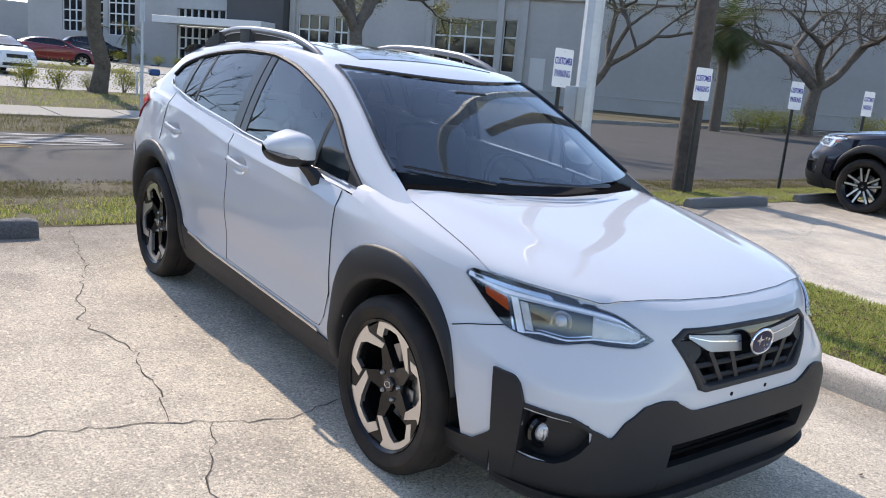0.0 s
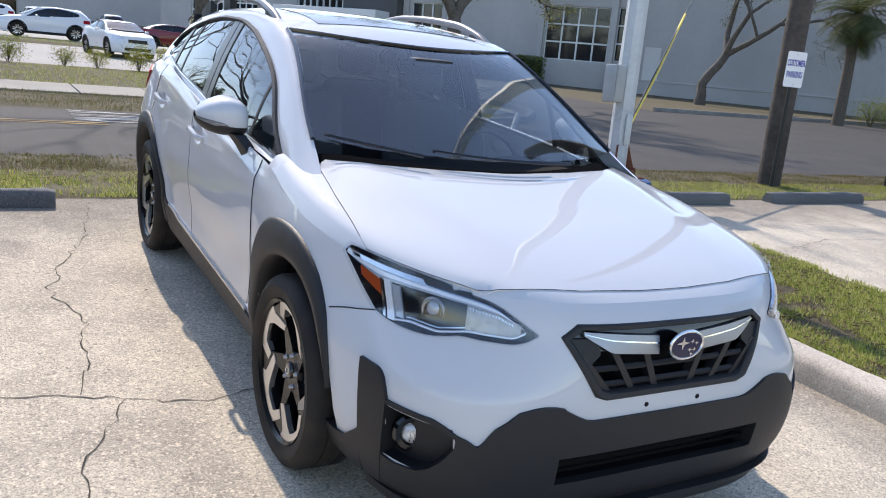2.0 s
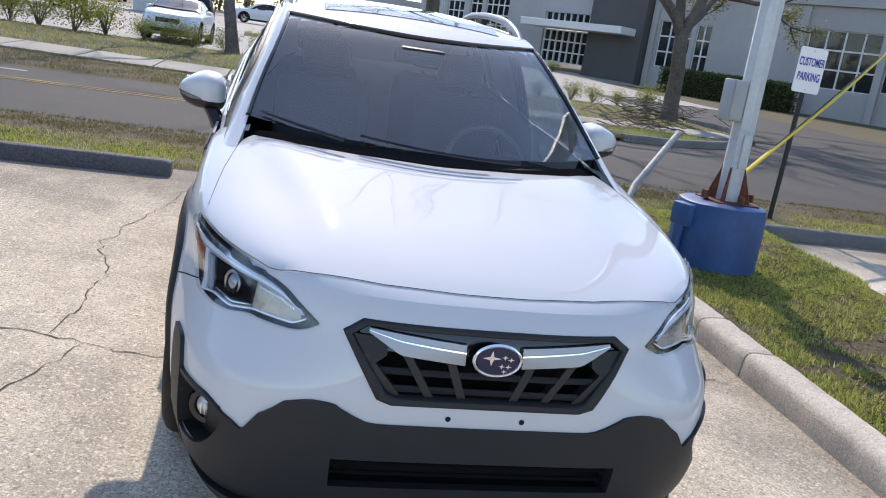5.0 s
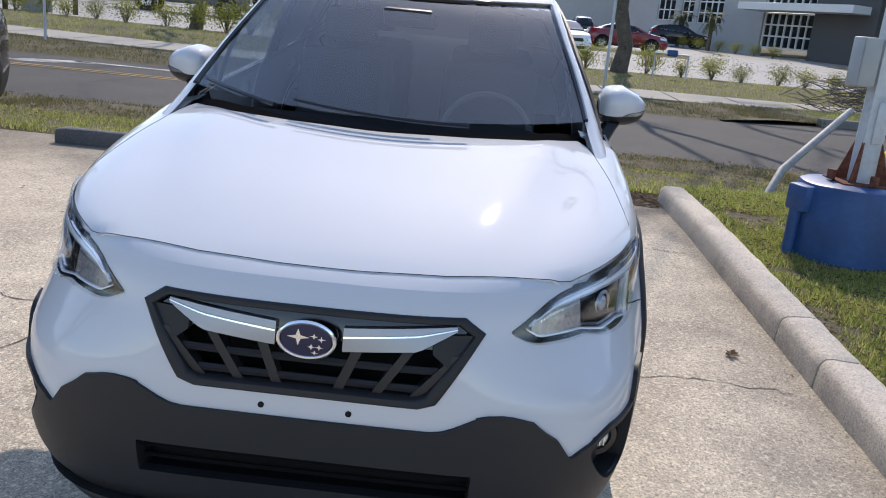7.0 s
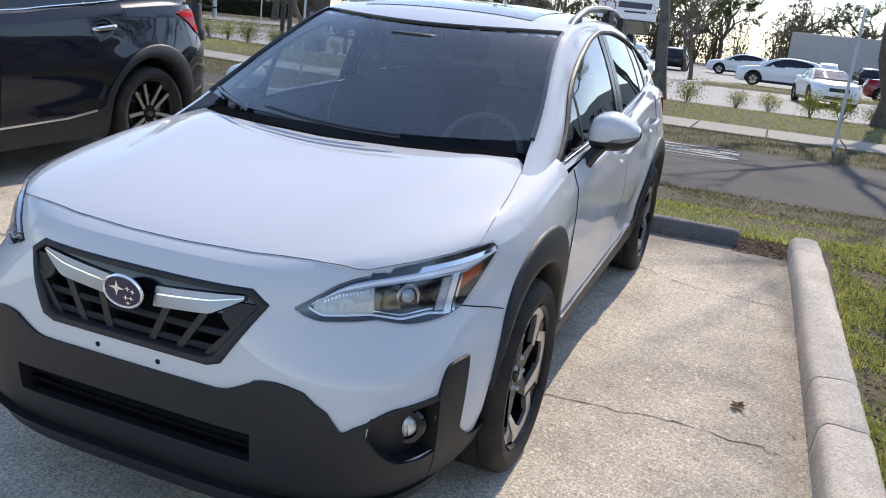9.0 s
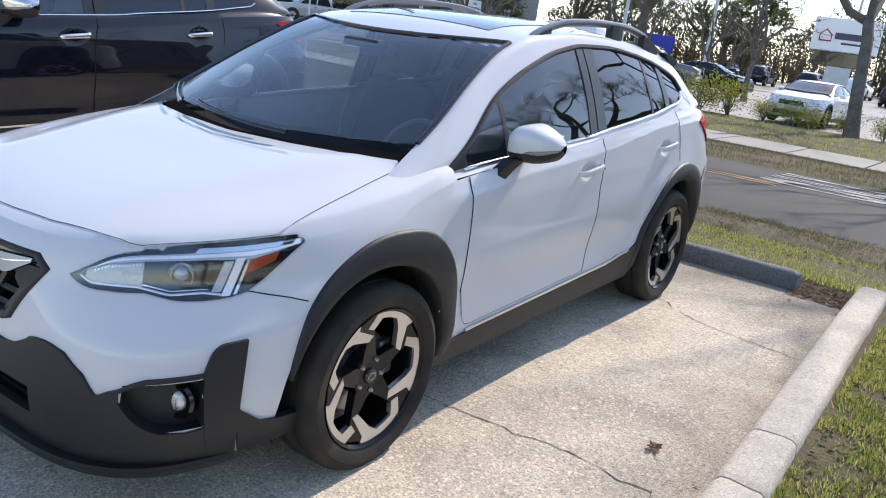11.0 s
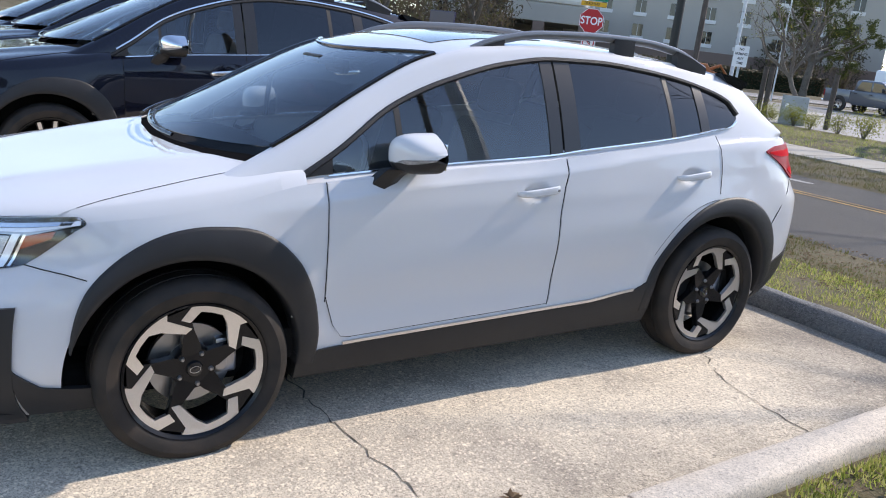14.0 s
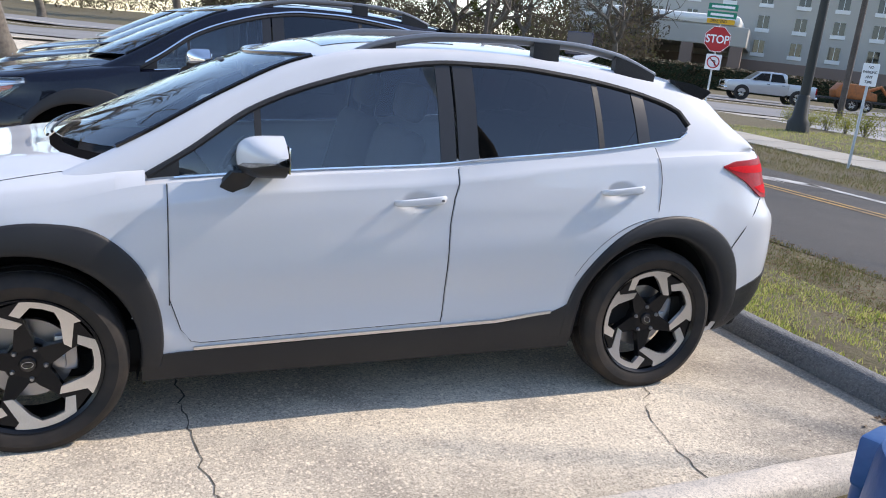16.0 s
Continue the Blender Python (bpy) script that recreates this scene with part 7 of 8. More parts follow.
# ---- trees and shrubs ----
BARK = mat("grey_bark", (0.135, 0.115, 0.095), 0.95, grain=(14, (0.07, 0.06, 0.05), 0.9), stain=(3, (0.19, 0.17, 0.145), 0.5), bump=0.9, bump_scale=30)
PALMBARK = mat("palm_bark", (0.15, 0.12, 0.095), 0.95, grain=(20, (0.08, 0.065, 0.05), 0.9), bump=1.0, bump_scale=25)


def leafset(bm, centres, n, spread, size, rng, droop=0.3):
    for c in centres:
        for _ in range(n):
            p = c + Vector((rng.gauss(0, spread), rng.gauss(0, spread), rng.gauss(0, spread * 0.7)))
            u = Vector((rng.gauss(0, 1), rng.gauss(0, 1), rng.gauss(0, 0.6) - droop)).normalized() * size * rng.uniform(0.6, 1.3)
            v = u.orthogonal().normalized() * size * 0.35
            vs = [bm.verts.new(q) for q in (p - u * 0.5, p + v, p + u * 0.5, p - v)]
            bm.faces.new(vs)


def tree(name, label, m, height, trunk, seed, leaf=None, leaves=6, levels=4, fork=0.4, spread=0.55, leaf_size=0.09, twigs=True, thin=1.0, first=3):
    """A tapered trunk, limbs that fork, fine twigs and, where it has them, leaves."""
    rng = random.Random(seed)
    t = thing(name, label, "tree", "", m)
    wood, fine, ends = bmesh.new(), bmesh.new(), []

    def limb(p, d, length, r, level):
        pts, q, dd = [p], p.copy(), d.copy()
        steps_ = 5 if level < 2 else 4
        for k in range(steps_):
            dd = (dd + Vector((rng.gauss(0, 0.16), rng.gauss(0, 0.16), rng.gauss(0.03, 0.10)))).normalized()
            q = q + dd * length / steps_
            pts.append(q.copy())
        r1 = r * (0.70 if level else 0.78)
        if level < 3:
            tube(wood, pts, [r + (r1 - r) * k / steps_ for k in range(steps_ + 1)], 9 if level < 2 else 5, False)
        else:
            tube(fine, pts, [max(0.006, r + (r1 * 0.4 - r) * k / steps_) for k in range(steps_ + 1)], 3, False)
        if level >= levels:
            ends.extend(pts[1:])
            return
        kids = first if level == 0 else rng.choice((2, 3, 3) if level < 3 else (3, 4))
        for k in range(kids):
            a = 2 * math.pi * (k + rng.uniform(-0.25, 0.25)) / kids + level
            side = dd.orthogonal().normalized()
            side = Matrix.Rotation(a, 3, dd) @ side
            nd = (dd * (1 - spread * 0.6) + side * spread * rng.uniform(0.7, 1.3) + Vector((0, 0, 0.12))).normalized()
            start = pts[-1] if k < 2 or level == 0 else pts[rng.choice((2, 3))]
            limb(start, nd, length * rng.uniform(0.62, 0.88) * (1.0 if level else (1 - fork) / fork * 0.45), r1 * rng.uniform(0.70, 0.95), level + 1)
    limb(Vector((0, 0, -0.15)), Vector((rng.gauss(0, 0.04), rng.gauss(0, 0.04), 1)), height * fork, trunk, 0)
    for v in wood.verts:
        if v.co.z < 0.5:
            k = 1 + 0.35 * max(0, 0.5 - v.co.z)
            v.co.x *= k
            v.co.y *= k
    part("trunk", wood, BARK, t, sharp=None)
    part("branchwork", fine, WOODTWIG if not leaf else BARK, t, sharp=None, kind="stuff")
    if leaf:
        bm = bmesh.new()
        sel = [p for p in ends if rng.random() < thin]
        leafset(bm, sel, leaves, 0.16, leaf_size, rng)
        part("crown", bm, leaf, t, smooth=False, fix=False, kind="stuff")
    return t


tree("tree", "slender grey tree with sparse leaves and forked limbs", at(-1.75, 22.4), 15.5, 0.20, 3, OAKLEAF, 9, 4, 0.26, 0.5, 0.065, thin=0.6)
tree("tree", "straight dark trunk of a roadside tree with sparse leaves", at(4.4, 22.5), 17, 0.24, 5, OAKLEAF, 11, 4, 0.32, 0.55, 0.075, thin=0.7)
tree("tree", "grey forked tree beside yellow-green shrubs", at(-9.4, 23.4), 12, 0.20, 9, OAKLEAF, 9, 4, 0.26, 0.55, 0.065, thin=0.5)
tree("tree", "many-limbed tree with yellow-green leaves on the verge", at(11.3, 19.0), 10.5, 0.25, 12, GOLDLEAF, 80, 4, 0.26, 0.5, 0.075, thin=1.0, first=4)
tree("tree", "pale bare tree against the white wall", at(30.5, 27.0), 10.5, 0.26, 15, OAKLEAF, 34, 4, 0.28, 0.62, 0.085, thin=1.0)
tree("tree", "wide bare oak with dark twisting limbs", at(33.5, 16.2), 9.5, 0.34, 21, TWIGLEAF, 7, 5, 0.24, 0.75, 0.075, first=4)
tree("tree", "bare oak with dark twisting limbs", at(39.5, 11.5), 9.0, 0.30, 22, TWIGLEAF, 7, 5, 0.26, 0.75, 0.075, first=4)
bare = tree("tree", "small bare winter tree on the far verge", at(-8.6, 35), 7.0, 0.14, 25, GOLDLEAF, 2, 4, 0.30, 0.6, 0.10, thin=0.3, first=4)
far_tree = tree("tree", "dark leafy oak beyond the main road", at(-45, 67), 11, 0.35, 27, OAKLEAF, 34, 4, 0.30, 0.7, 0.17, first=4)
far_bare = tree("tree", "grey bare tree beyond the main road", at(-60, 40), 11, 0.30, 29, None, 0, 4, 0.30, 0.7, first=4)
for x, y, s, k in ((-36, 78, 1.0, 0), (-44, 84, 1.2, 1), (-28, 92, 1.1, 0), (-20, 98, 0.9, 1), (-13, 104, 1.1, 0), (-70, 46, 1.1, 1), (-66, 34, 1.0, 1), (-74, 30, 1.1, 0), (-58, 26, 0.9, 1), (-50, 74, 1.0, 1),
                   (-6, 108, 1.0, 0), (2, 112, 1.1, 1), (-80, 20, 1.2, 1), (-64, 14, 1.0, 1), (-76, 4, 1.1, 0), (-62, -6, 1.0, 1), (10, 116, 1.0, 0), (-32, 100, 1.2, 1), (-24, 80, 0.7, 1)):
    c = copy_thing((far_tree, far_bare)[k], at(x, y, 0, 40 * s * x))
    c.scale = (s, s, s)
for x, y, s in ((-14, 47, 1.0), (-19, 30, 0.9), (-5, 60, 1.1), (-3, 44, 0.9), (-24, 62, 1.3)):
    c = copy_thing(bare, at(x, y, 0, 70 * x))
    c.scale = (s, s, s)
# a belt of winter woods along the horizon
WOODLEAF = leaf_mat("winter_woods", (0.075, 0.062, 0.048), (0.11, 0.092, 0.07), (0.085, 0.09, 0.04), 0.9)


def woods(label, a0, a1, r0, r1, count, seed, low=5.0, high=10.0, gap=None):
    """Far trees as one mass: stems, ragged crowns of small clumps and undergrowth."""
    rng = random.Random(seed)
    v, f = [], []
    for k in range(count):
        a = rng.uniform(a0, a1)
        r = rng.uniform(r0, r1)
        if gap and gap[0] < a < gap[1]:
            continue
        a = radians(a)
        x, y = r * math.sin(a), r * math.cos(a)
        g, H, W = lie(x, y), rng.uniform(low, high), rng.uniform(1.6, 3.4)
        for _ in range(5):
            dx, dy, q = rng.gauss(0, 0.9), rng.gauss(0, 0.9), len(v)
            v += [(x - 0.12, y, g - 0.3), (x + 0.12, y, g - 0.3), (x + dx, y + dy, g + H * rng.uniform(0.6, 0.95))]
            f.append((q, q + 1, q + 2))
        for _ in range(430):
            t = rng.random()
            w = W * math.sin(math.pi * (0.15 + 0.8 * t)) * math.sqrt(rng.random())
            b = rng.uniform(0, 6.28)
            if rng.random() < 0.22:
                w, t = rng.uniform(0, 4.0), rng.uniform(-0.2, 0.12)
            p = Vector((x + w * math.cos(b), y + w * math.sin(b), g + H * (0.18 + 0.82 * t)))
            u = Vector((rng.gauss(0, 1), rng.gauss(0, 1), rng.gauss(0.4, 1))).normalized() * rng.uniform(0.12, 0.36)
            s_ = u.orthogonal().normalized() * rng.uniform(0.03, 0.12)
            q = len(v)
            v += [tuple(c) for c in (p - u, p + s_, p + u, p - s_)]
            f.append((q, q + 1, q + 2, q + 3))
    me = bpy.data.meshes.new("woods")
    me.from_pydata(v, [], f)
    me.materials.append(WOODLEAF)
    return tagged(new("woods", me), label, "woods", kind="stuff")


woods("brown and grey winter woods along the horizon", -100, 8, 95, 135, 260, 61, gap=(-55, -37))
woods("thin brown woods behind the main road", -86, -54, 74, 92, 46, 62, 4.0, 8.0)
# trees behind the camera, seen mirrored in the car's glass
c = copy_thing(far_bare, at(-15, -3, 0, 20))
c.scale = (0.9, 0.9, 0.9)
c = copy_thing(far_tree, at(17, -9, 0, 20))
c.scale = (0.8, 0.8, 0.8)
c = copy_thing(far_bare, at(22, 2, 0, 120))
c.scale = (0.9, 0.9, 0.9)


def palm(label, m, height, r, seed, fan=False, n=26, length=1.5):
    rng = random.Random(seed)
    t = thing("palm", label, "palm tree", "", m)
    part("trunk", ntube([(0, 0, -0.1), (0.03, 0, height * 0.5), (0, 0.04, height)], [r * 1.2, r, r * 0.95], 12), PALMBARK, t)
    bm = bmesh.new()
    for k in range(n):
        a, e = 2.4 * k, radians(rng.uniform(-50, 75))
        d = Vector((math.cos(a) * math.cos(e), math.sin(a) * math.cos(e), math.sin(e)))
        side = d.cross(Vector((0, 0, 1))).normalized()
        prev = Vector((0, 0, height))
        L = length * rng.uniform(0.8, 1.15)
        for s in range(9):
            d = (d + Vector((0, 0, -0.16))).normalized()
            q = prev + d * L / 9
            w = (0.30 if fan else 0.20) * L * math.sin(math.pi * (s + 1) / 10.5)
            for sg in (1, -1):
                for j in (0, 0.5):
                    c0 = prev + (q - prev) * j
                    tip = c0 + side * sg * w + d * w * 0.7 + Vector((0, 0, -0.3 * w))
                    bm.faces.new([bm.verts.new(p) for p in (c0, c0 + d * 0.035 * L, tip)])
            prev = q
    part("crown", bm, PALMLEAF, t, smooth=False, fix=False, kind="stuff")
    return t


palm("sabal palm with a ragged grey-green crown by the wall", at(27.6, 16.9), 4.2, 0.20, 1, True, 60, 1.7)
WALL_N, WALL_D = Vector((math.sin(radians(60)), math.cos(radians(60)), 0)), Vector((-math.cos(radians(60)), math.sin(radians(60)), 0))


def wall_at(s, z=0.0, out=0.0):
    """A pose on the long white building: s along it, out from its face; x runs along, -y faces out."""
    p = Vector((-1, -4, 0)) + WALL_N * (50 - out) + WALL_D * s
    return Matrix.Translation((p.x, p.y, 0.84 + z)) @ Matrix.Rotation(math.atan2(-WALL_D.y, -WALL_D.x), 4, "Z")


for s, o, h in ((49.3, 3.5, 2.4), (45.0, 4.5, 2.3)):
    m = wall_at(s, 0, o)
    palm("small date palm before the shop entrance", at(m.translation.x, m.translation.y), h, 0.14, int(s), False, 30, 1.3)


def shrub(m, w, h, seed, leaf, n=260, size=0.08, label="low yellow-green shrub in the bed", group="shrubs"):
    rng = random.Random(seed)
    t = thing("shrub", label, "shrub", group, m)
    wood, bm = bmesh.new(), bmesh.new()
    for k in range(9):
        a = rng.uniform(0, 6.28)
        tip = Vector((math.cos(a) * w * 0.4 * rng.random(), math.sin(a) * w * 0.4 * rng.random(), h * rng.uniform(0.5, 0.95)))
        tube(wood, [Vector((0, 0, -0.05)), tip * 0.5 + Vector((0, 0, 0.03)), tip], [0.014, 0.010, 0.004], 4, False)
        leafset(bm, [tip * q for q in (0.5, 0.7, 0.85, 1.0)], max(1, n // 36), 0.13 * w + 0.03, size, rng, -0.2)
    part("woody_base", wood, BARK, t)
    part("foliage", bm, leaf, t, smooth=False, fix=False, kind="stuff")
    return t


sh = [shrub(at(-3.0 + k, 22.9), 1.1, 0.72, 40 + k, SHRUBLEAF, 1300, 0.045) for k in range(3)]
x = -21.0
k = 0
rs = random.Random(77)
while x < 12.5:
    if not -3.4 < x < -0.2:
        k += 1
        c = copy_thing(sh[k % 3], at(x, 23.0 + rs.uniform(-0.3, 0.3), 0, 77 * k))
        q = rs.uniform(0.75, 1.15) * (1.35 if -10 < x < -5 else 1.0)
        c.scale = (q, q, q * 1.05)
    x += rs.uniform(0.8, 1.2)
for s in (39.0, 40.6, 42.3, 44, 46, 47.5, 50.5, 52, 53.5):
    m = wall_at(s, 0, 4.5)
    c = copy_thing(sh[int(s) % 3], at(m.translation.x, m.translation.y, 0.1, s * 50))
    c.scale = (1.1, 1.1, 1.0)
for x, y in ((29.8, 17.0), (31.2, 16.9), (32.3, 16.4), (36, 14.6), (37.4, 14)):
    c = copy_thing(sh[0], at(x, y, 0, 60 * x))
    c.scale = (1.5, 1.5, 1.5)


def hedge(label, m, length, depth, height, seed, n, size=0.13, leaf=None):
    rng = random.Random(seed)
    t = thing("hedge", label, "hedge", "", m)
    part("core", nbox((-length / 2 + 0.15, -depth / 2 + 0.15, 0), (length / 2 - 0.15, depth / 2 - 0.15, height - 0.15), 0.1), mat("hedge_shade", (0.012, 0.02, 0.006), 0.9), t)
    bm = bmesh.new()
    for _ in range(n):
        f = rng.random()
        x = rng.uniform(-length / 2, length / 2)
        if f < 0.45:
            p = Vector((x, -depth / 2 + rng.gauss(0.08, 0.06), rng.uniform(0, height)))
        elif f < 0.85:
            p = Vector((x, rng.uniform(-depth / 2, depth / 2), height + rng.gauss(-0.06, 0.06)))
        else:
            p = Vector((rng.choice((-1, 1)) * length / 2, rng.uniform(-depth / 2, depth / 2), rng.uniform(0, height)))
        leafset(bm, [p], 1, 0.02, size, rng, 0)
    part("foliage", bm, leaf or HEDGELEAF, t, smooth=False, fix=False, kind="stuff")
    return t


hedge("clipped dark green hedge along the white wall", wall_at(26.4, -0.1, 3.0), 8.6, 1.6, 1.65, 3, 5200)
hedge("long dark clipped hedge beyond the main road", at(-58, 46, 0, 72), 60, 1.6, 2.0, 4, 9000, 0.3, leaf_mat("brown_hedge_leaf", (0.05, 0.035, 0.02), (0.08, 0.06, 0.03), (0.06, 0.07, 0.03)))
pile = thing("brush_pile", "heap of cut bare branches on the verge", "branches", m=at(8.6, 14.9))
rng = random.Random(5)
for k in range(170):
    a, L = rng.uniform(0, 6.28), rng.uniform(0.4, 1.2)
    c = Vector((rng.gauss(0, 0.6), rng.gauss(0, 0.35), rng.uniform(0.05, 0.7)))
    d = Vector((math.cos(a), math.sin(a), rng.uniform(-0.25, 0.35))) * L / 2
    part("branch", ntube([c - d, c + Vector((rng.gauss(0, 0.08), rng.gauss(0, 0.08), rng.gauss(0, 0.08))), c + d], [0.011, 0.008, 0.003], 5), BARK, pile)


# ---- the long white building ----
STUCCO = mat("white_stucco", (0.46, 0.45, 0.435), 0.85, grain=(3, (0.41, 0.40, 0.385), 0.5), stain=(0.25, (0.36, 0.35, 0.335), 0.6), bump=0.2, bump_scale=30)
DARKCLAD = mat("dark_grey_cladding", (0.085, 0.082, 0.080), 0.7, stain=(0.5, (0.11, 0.105, 0.10), 0.5))
SHOPGLASS = mat("dark_shop_glass", (0.015, 0.018, 0.022), 0.04, coat=0.5)
WHITEFRAME = mat("white_window_frame", (0.72, 0.72, 0.70), 0.5)
bld = thing("shop_building", "long white stucco shop with gridded windows and dark entrance", "building", m=wall_at(0))


def bwall(name, s0, s1, z0, z1, out0, out1, material, parent=None, bevel=0.02, label=""):
    return part(name, nbox((-s1, -out1, z0), (-s0, -out0, z1), bevel), material, parent or bld, label, smooth=False)


TALL = ((17.7, 18.6, 1.75, 5.0, 1, 3), (19.0, 23.4, 1.6, 4.95, 4, 3), (29.9, 31.0, 1.6, 4.6, 2, 3), (31.4, 33.9, 1.6, 4.7, 3, 3), (48.7, 51.4, 2.3, 5.6, 4, 4), (51.9, 53.3, 2.3, 5.6, 2, 4), (54.1, 56.2, 2.4, 5.7, 3, 4))
edges = sorted([-40.0, 34.6] + [v for w in TALL[:4] for v in w[:2]])
# wall pieces between and around the windows
for a, b in zip(edges[::2], edges[1::2]):
    bwall("wall", a, b, -0.6, 8.2, -0.4, 0.0, STUCCO)
for a, b, z0, z1, *_ in TALL[:4]:
    bwall("wall", a, b, -0.6, z0, -0.4, 0.0, STUCCO)
    bwall("wall", a, b, z1, 8.2, -0.4, 0.0, STUCCO)
edges = sorted([44.6, 60.0] + [v for w in TALL[4:] for v in w[:2]])
for a, b in zip(edges[::2], edges[1::2]):
    bwall("wall", a, b, -0.6, 7.6, -0.4, 0.0, STUCCO)
for a, b, z0, z1, *_ in TALL[4:]:
    bwall("wall", a, b, -0.6, z0, -0.4, 0.0, STUCCO)
    bwall("wall", a, b, z1, 7.6, -0.4, 0.0, STUCCO)
for a, b, z0, z1, nx, nz in TALL:
    w = new("window")
    w.parent = bld
    for i in range(nx):
        for j in range(nz):
            bwall("pane", a + (b - a) * i / nx + 0.05, a + (b - a) * (i + 1) / nx - 0.05, z0 + (z1 - z0) * j / nz + 0.05, z0 + (z1 - z0) * (j + 1) / nz - 0.05, -0.22, -0.18, SHOPGLASS, w, 0)
    for i in range(nx + 1):
        x_ = a + (b - a) * i / nx
        bwall("mullion", x_ - 0.05, x_ + 0.05, z0, z1, -0.22, -0.12, WHITEFRAME, w, 0)
    for j in range(nz + 1):
        z_ = z0 + (z1 - z0) * j / nz
        bwall("transom", a, b, z_ - 0.05, z_ + 0.05, -0.22, -0.125, WHITEFRAME, w, 0)
for s in (17.2, 18.8, 23.7, 34.3):
    bwall("pilaster", s - 0.22, s + 0.22, -0.5, 6.2, 0.0, 0.22, STUCCO)
bwall("base_moulding", -40, 17.0, 0.70, 0.80, 0.0, 0.08, STUCCO)
bwall("plinth", -40, 17.0, -0.6, 0.70, 0.0, 0.05, STUCCO)
bwall("cornice", -40, 34.6, 6.3, 6.6, 0.0, 0.25, STUCCO)
bwall("service_door", 15.6, 16.6, 0.75, 2.75, 0.0, 0.05, mat("painted_door", (0.6, 0.59, 0.57), 0.6), label="flush white service door")
bwall("entrance_block", 34.6, 39.4, -0.4, 7.0, -0.5, 0.9, DARKCLAD)
bwall("entrance_wall", 39.4, 44.6, 4.6, 8.0, -0.5, 0.1, STUCCO)
bwall("canopy", 35.2, 44.7, 3.35, 3.85, 0.1, 2.6, WHITEFRAME, label="white flat entrance canopy")
ent = new("entrance_glazing")
ent.parent = bld
for a, b, z0, z1, nx, nz in ((39.5, 44.5, 0.9, 3.3, 8, 3), (39.6, 44.6, 4.0, 6.4, 8, 2)):
    bwall("pane", a, b, z0, z1, -0.3, -0.25, SHOPGLASS, ent, 0)
    for i in range(nx + 1):
        x_ = a + (b - a) * i / nx
        bwall("mullion", x_ - 0.05, x_ + 0.05, z0, z1, -0.26, -0.12, WHITEFRAME, ent, 0)
    for j in range(nz + 1):
        z_ = z0 + (z1 - z0) * j / nz
        bwall("transom", a, b, z_ - 0.05, z_ + 0.05, -0.26, -0.125, WHITEFRAME, ent, 0)
bwall("roof", -40, 60, 7.4, 7.6, -30, -0.4, STUCCO)
sheet("entrance_walk", span(15, 24, 6), span(48, 60, 6), SIDEWALK, 0.05, label="pale paving before the shop entrance", category="sidewalk")
low = thing("low_wall_building", "plain white rear wing with a dark base", "building", m=at(12, 92))
part("wall", nbox((-10, 0, -1), (14, 8, 4.5), 0.05), STUCCO, low, smooth=False)
part("plinth", nbox((-10, -0.1, -1), (14, 0, 0.8), 0.02), mat("brown_plinth", (0.13, 0.09, 0.07), 0.8), low, smooth=False)

# ---- the hotel beyond the main road ----
hotel = thing("hotel", "five-storey beige hotel with rows of paired windows and a drive-under porch", "building", m=Matrix.Translation((-81, 75, lie(-81, 75))) @ Matrix.Rotation(radians(47), 4, "Z"))
BEIGE = mat("beige_render", (0.42, 0.40, 0.36), 0.85, stain=(0.2, (0.36, 0.34, 0.31), 0.5))
BROWNBASE = mat("brown_render", (0.22, 0.16, 0.13), 0.85)
part("wall", nbox((-26, 0, 0), (34, 14, 17), 0.1), BEIGE, hotel, smooth=False)
part("ground_storey", nbox((-26.1, -0.25, 0), (34.1, 0, 3.4), 0.05), BROWNBASE, hotel, smooth=False)
wm, sm_ = None, None
for i in range(13):
    for j in range(5):
        x_, z_ = -23 + 4.4 * i, 4.4 + 3.0 * j if j < 4 else 1.0
        if j == 4 and 1 < i < 7:
            continue
        w = new("window")
        w.parent = hotel
        w.location = (x_, 0, z_)
        if wm is None:
            wm = mesh_of("pane", nbox((-0.65, -0.06, 0), (0.65, 0.0, 1.5)), SHOPGLASS, False)
            sm_ = mesh_of("sill", nbox((-0.85, -0.14, -0.5), (0.85, 0.0, -0.03), 0.02), WHITEFRAME, False)
            fm_ = mesh_of("frame", nbox((-0.03, -0.08, 0), (0.03, -0.055, 1.5)), WHITEFRAME, False)
        for me in (wm, sm_, fm_):
            o = new(me.name, me)
            o.parent = w
part("porch_roof", nbox((-20, -12, 4.2), (-2, 0, 6.4), 0.1), BEIGE, hotel, smooth=False)
part("porch_gable", nbox((-19, -12.2, 6.4), (-3, -2, 7.6), 0.5), WHITEFRAME, hotel, smooth=False)
for x_ in (-19, -13.5, -8.5, -3):
    part("porch_column", nbox((x_ - 0.7, -12, 0), (x_ + 0.7, -10.6, 4.2), 0.05), BROWNBASE, hotel, smooth=False)


# ---- street furniture ----
def sign_post(name, label, x, y, h, group=""):
    t = thing(name, label, "sign", group, at(x, y))
    part("post", ntube([(0, 0.03, -0.1), (0, 0.03, h)], 0.03, 6), GALV, t)
    return t


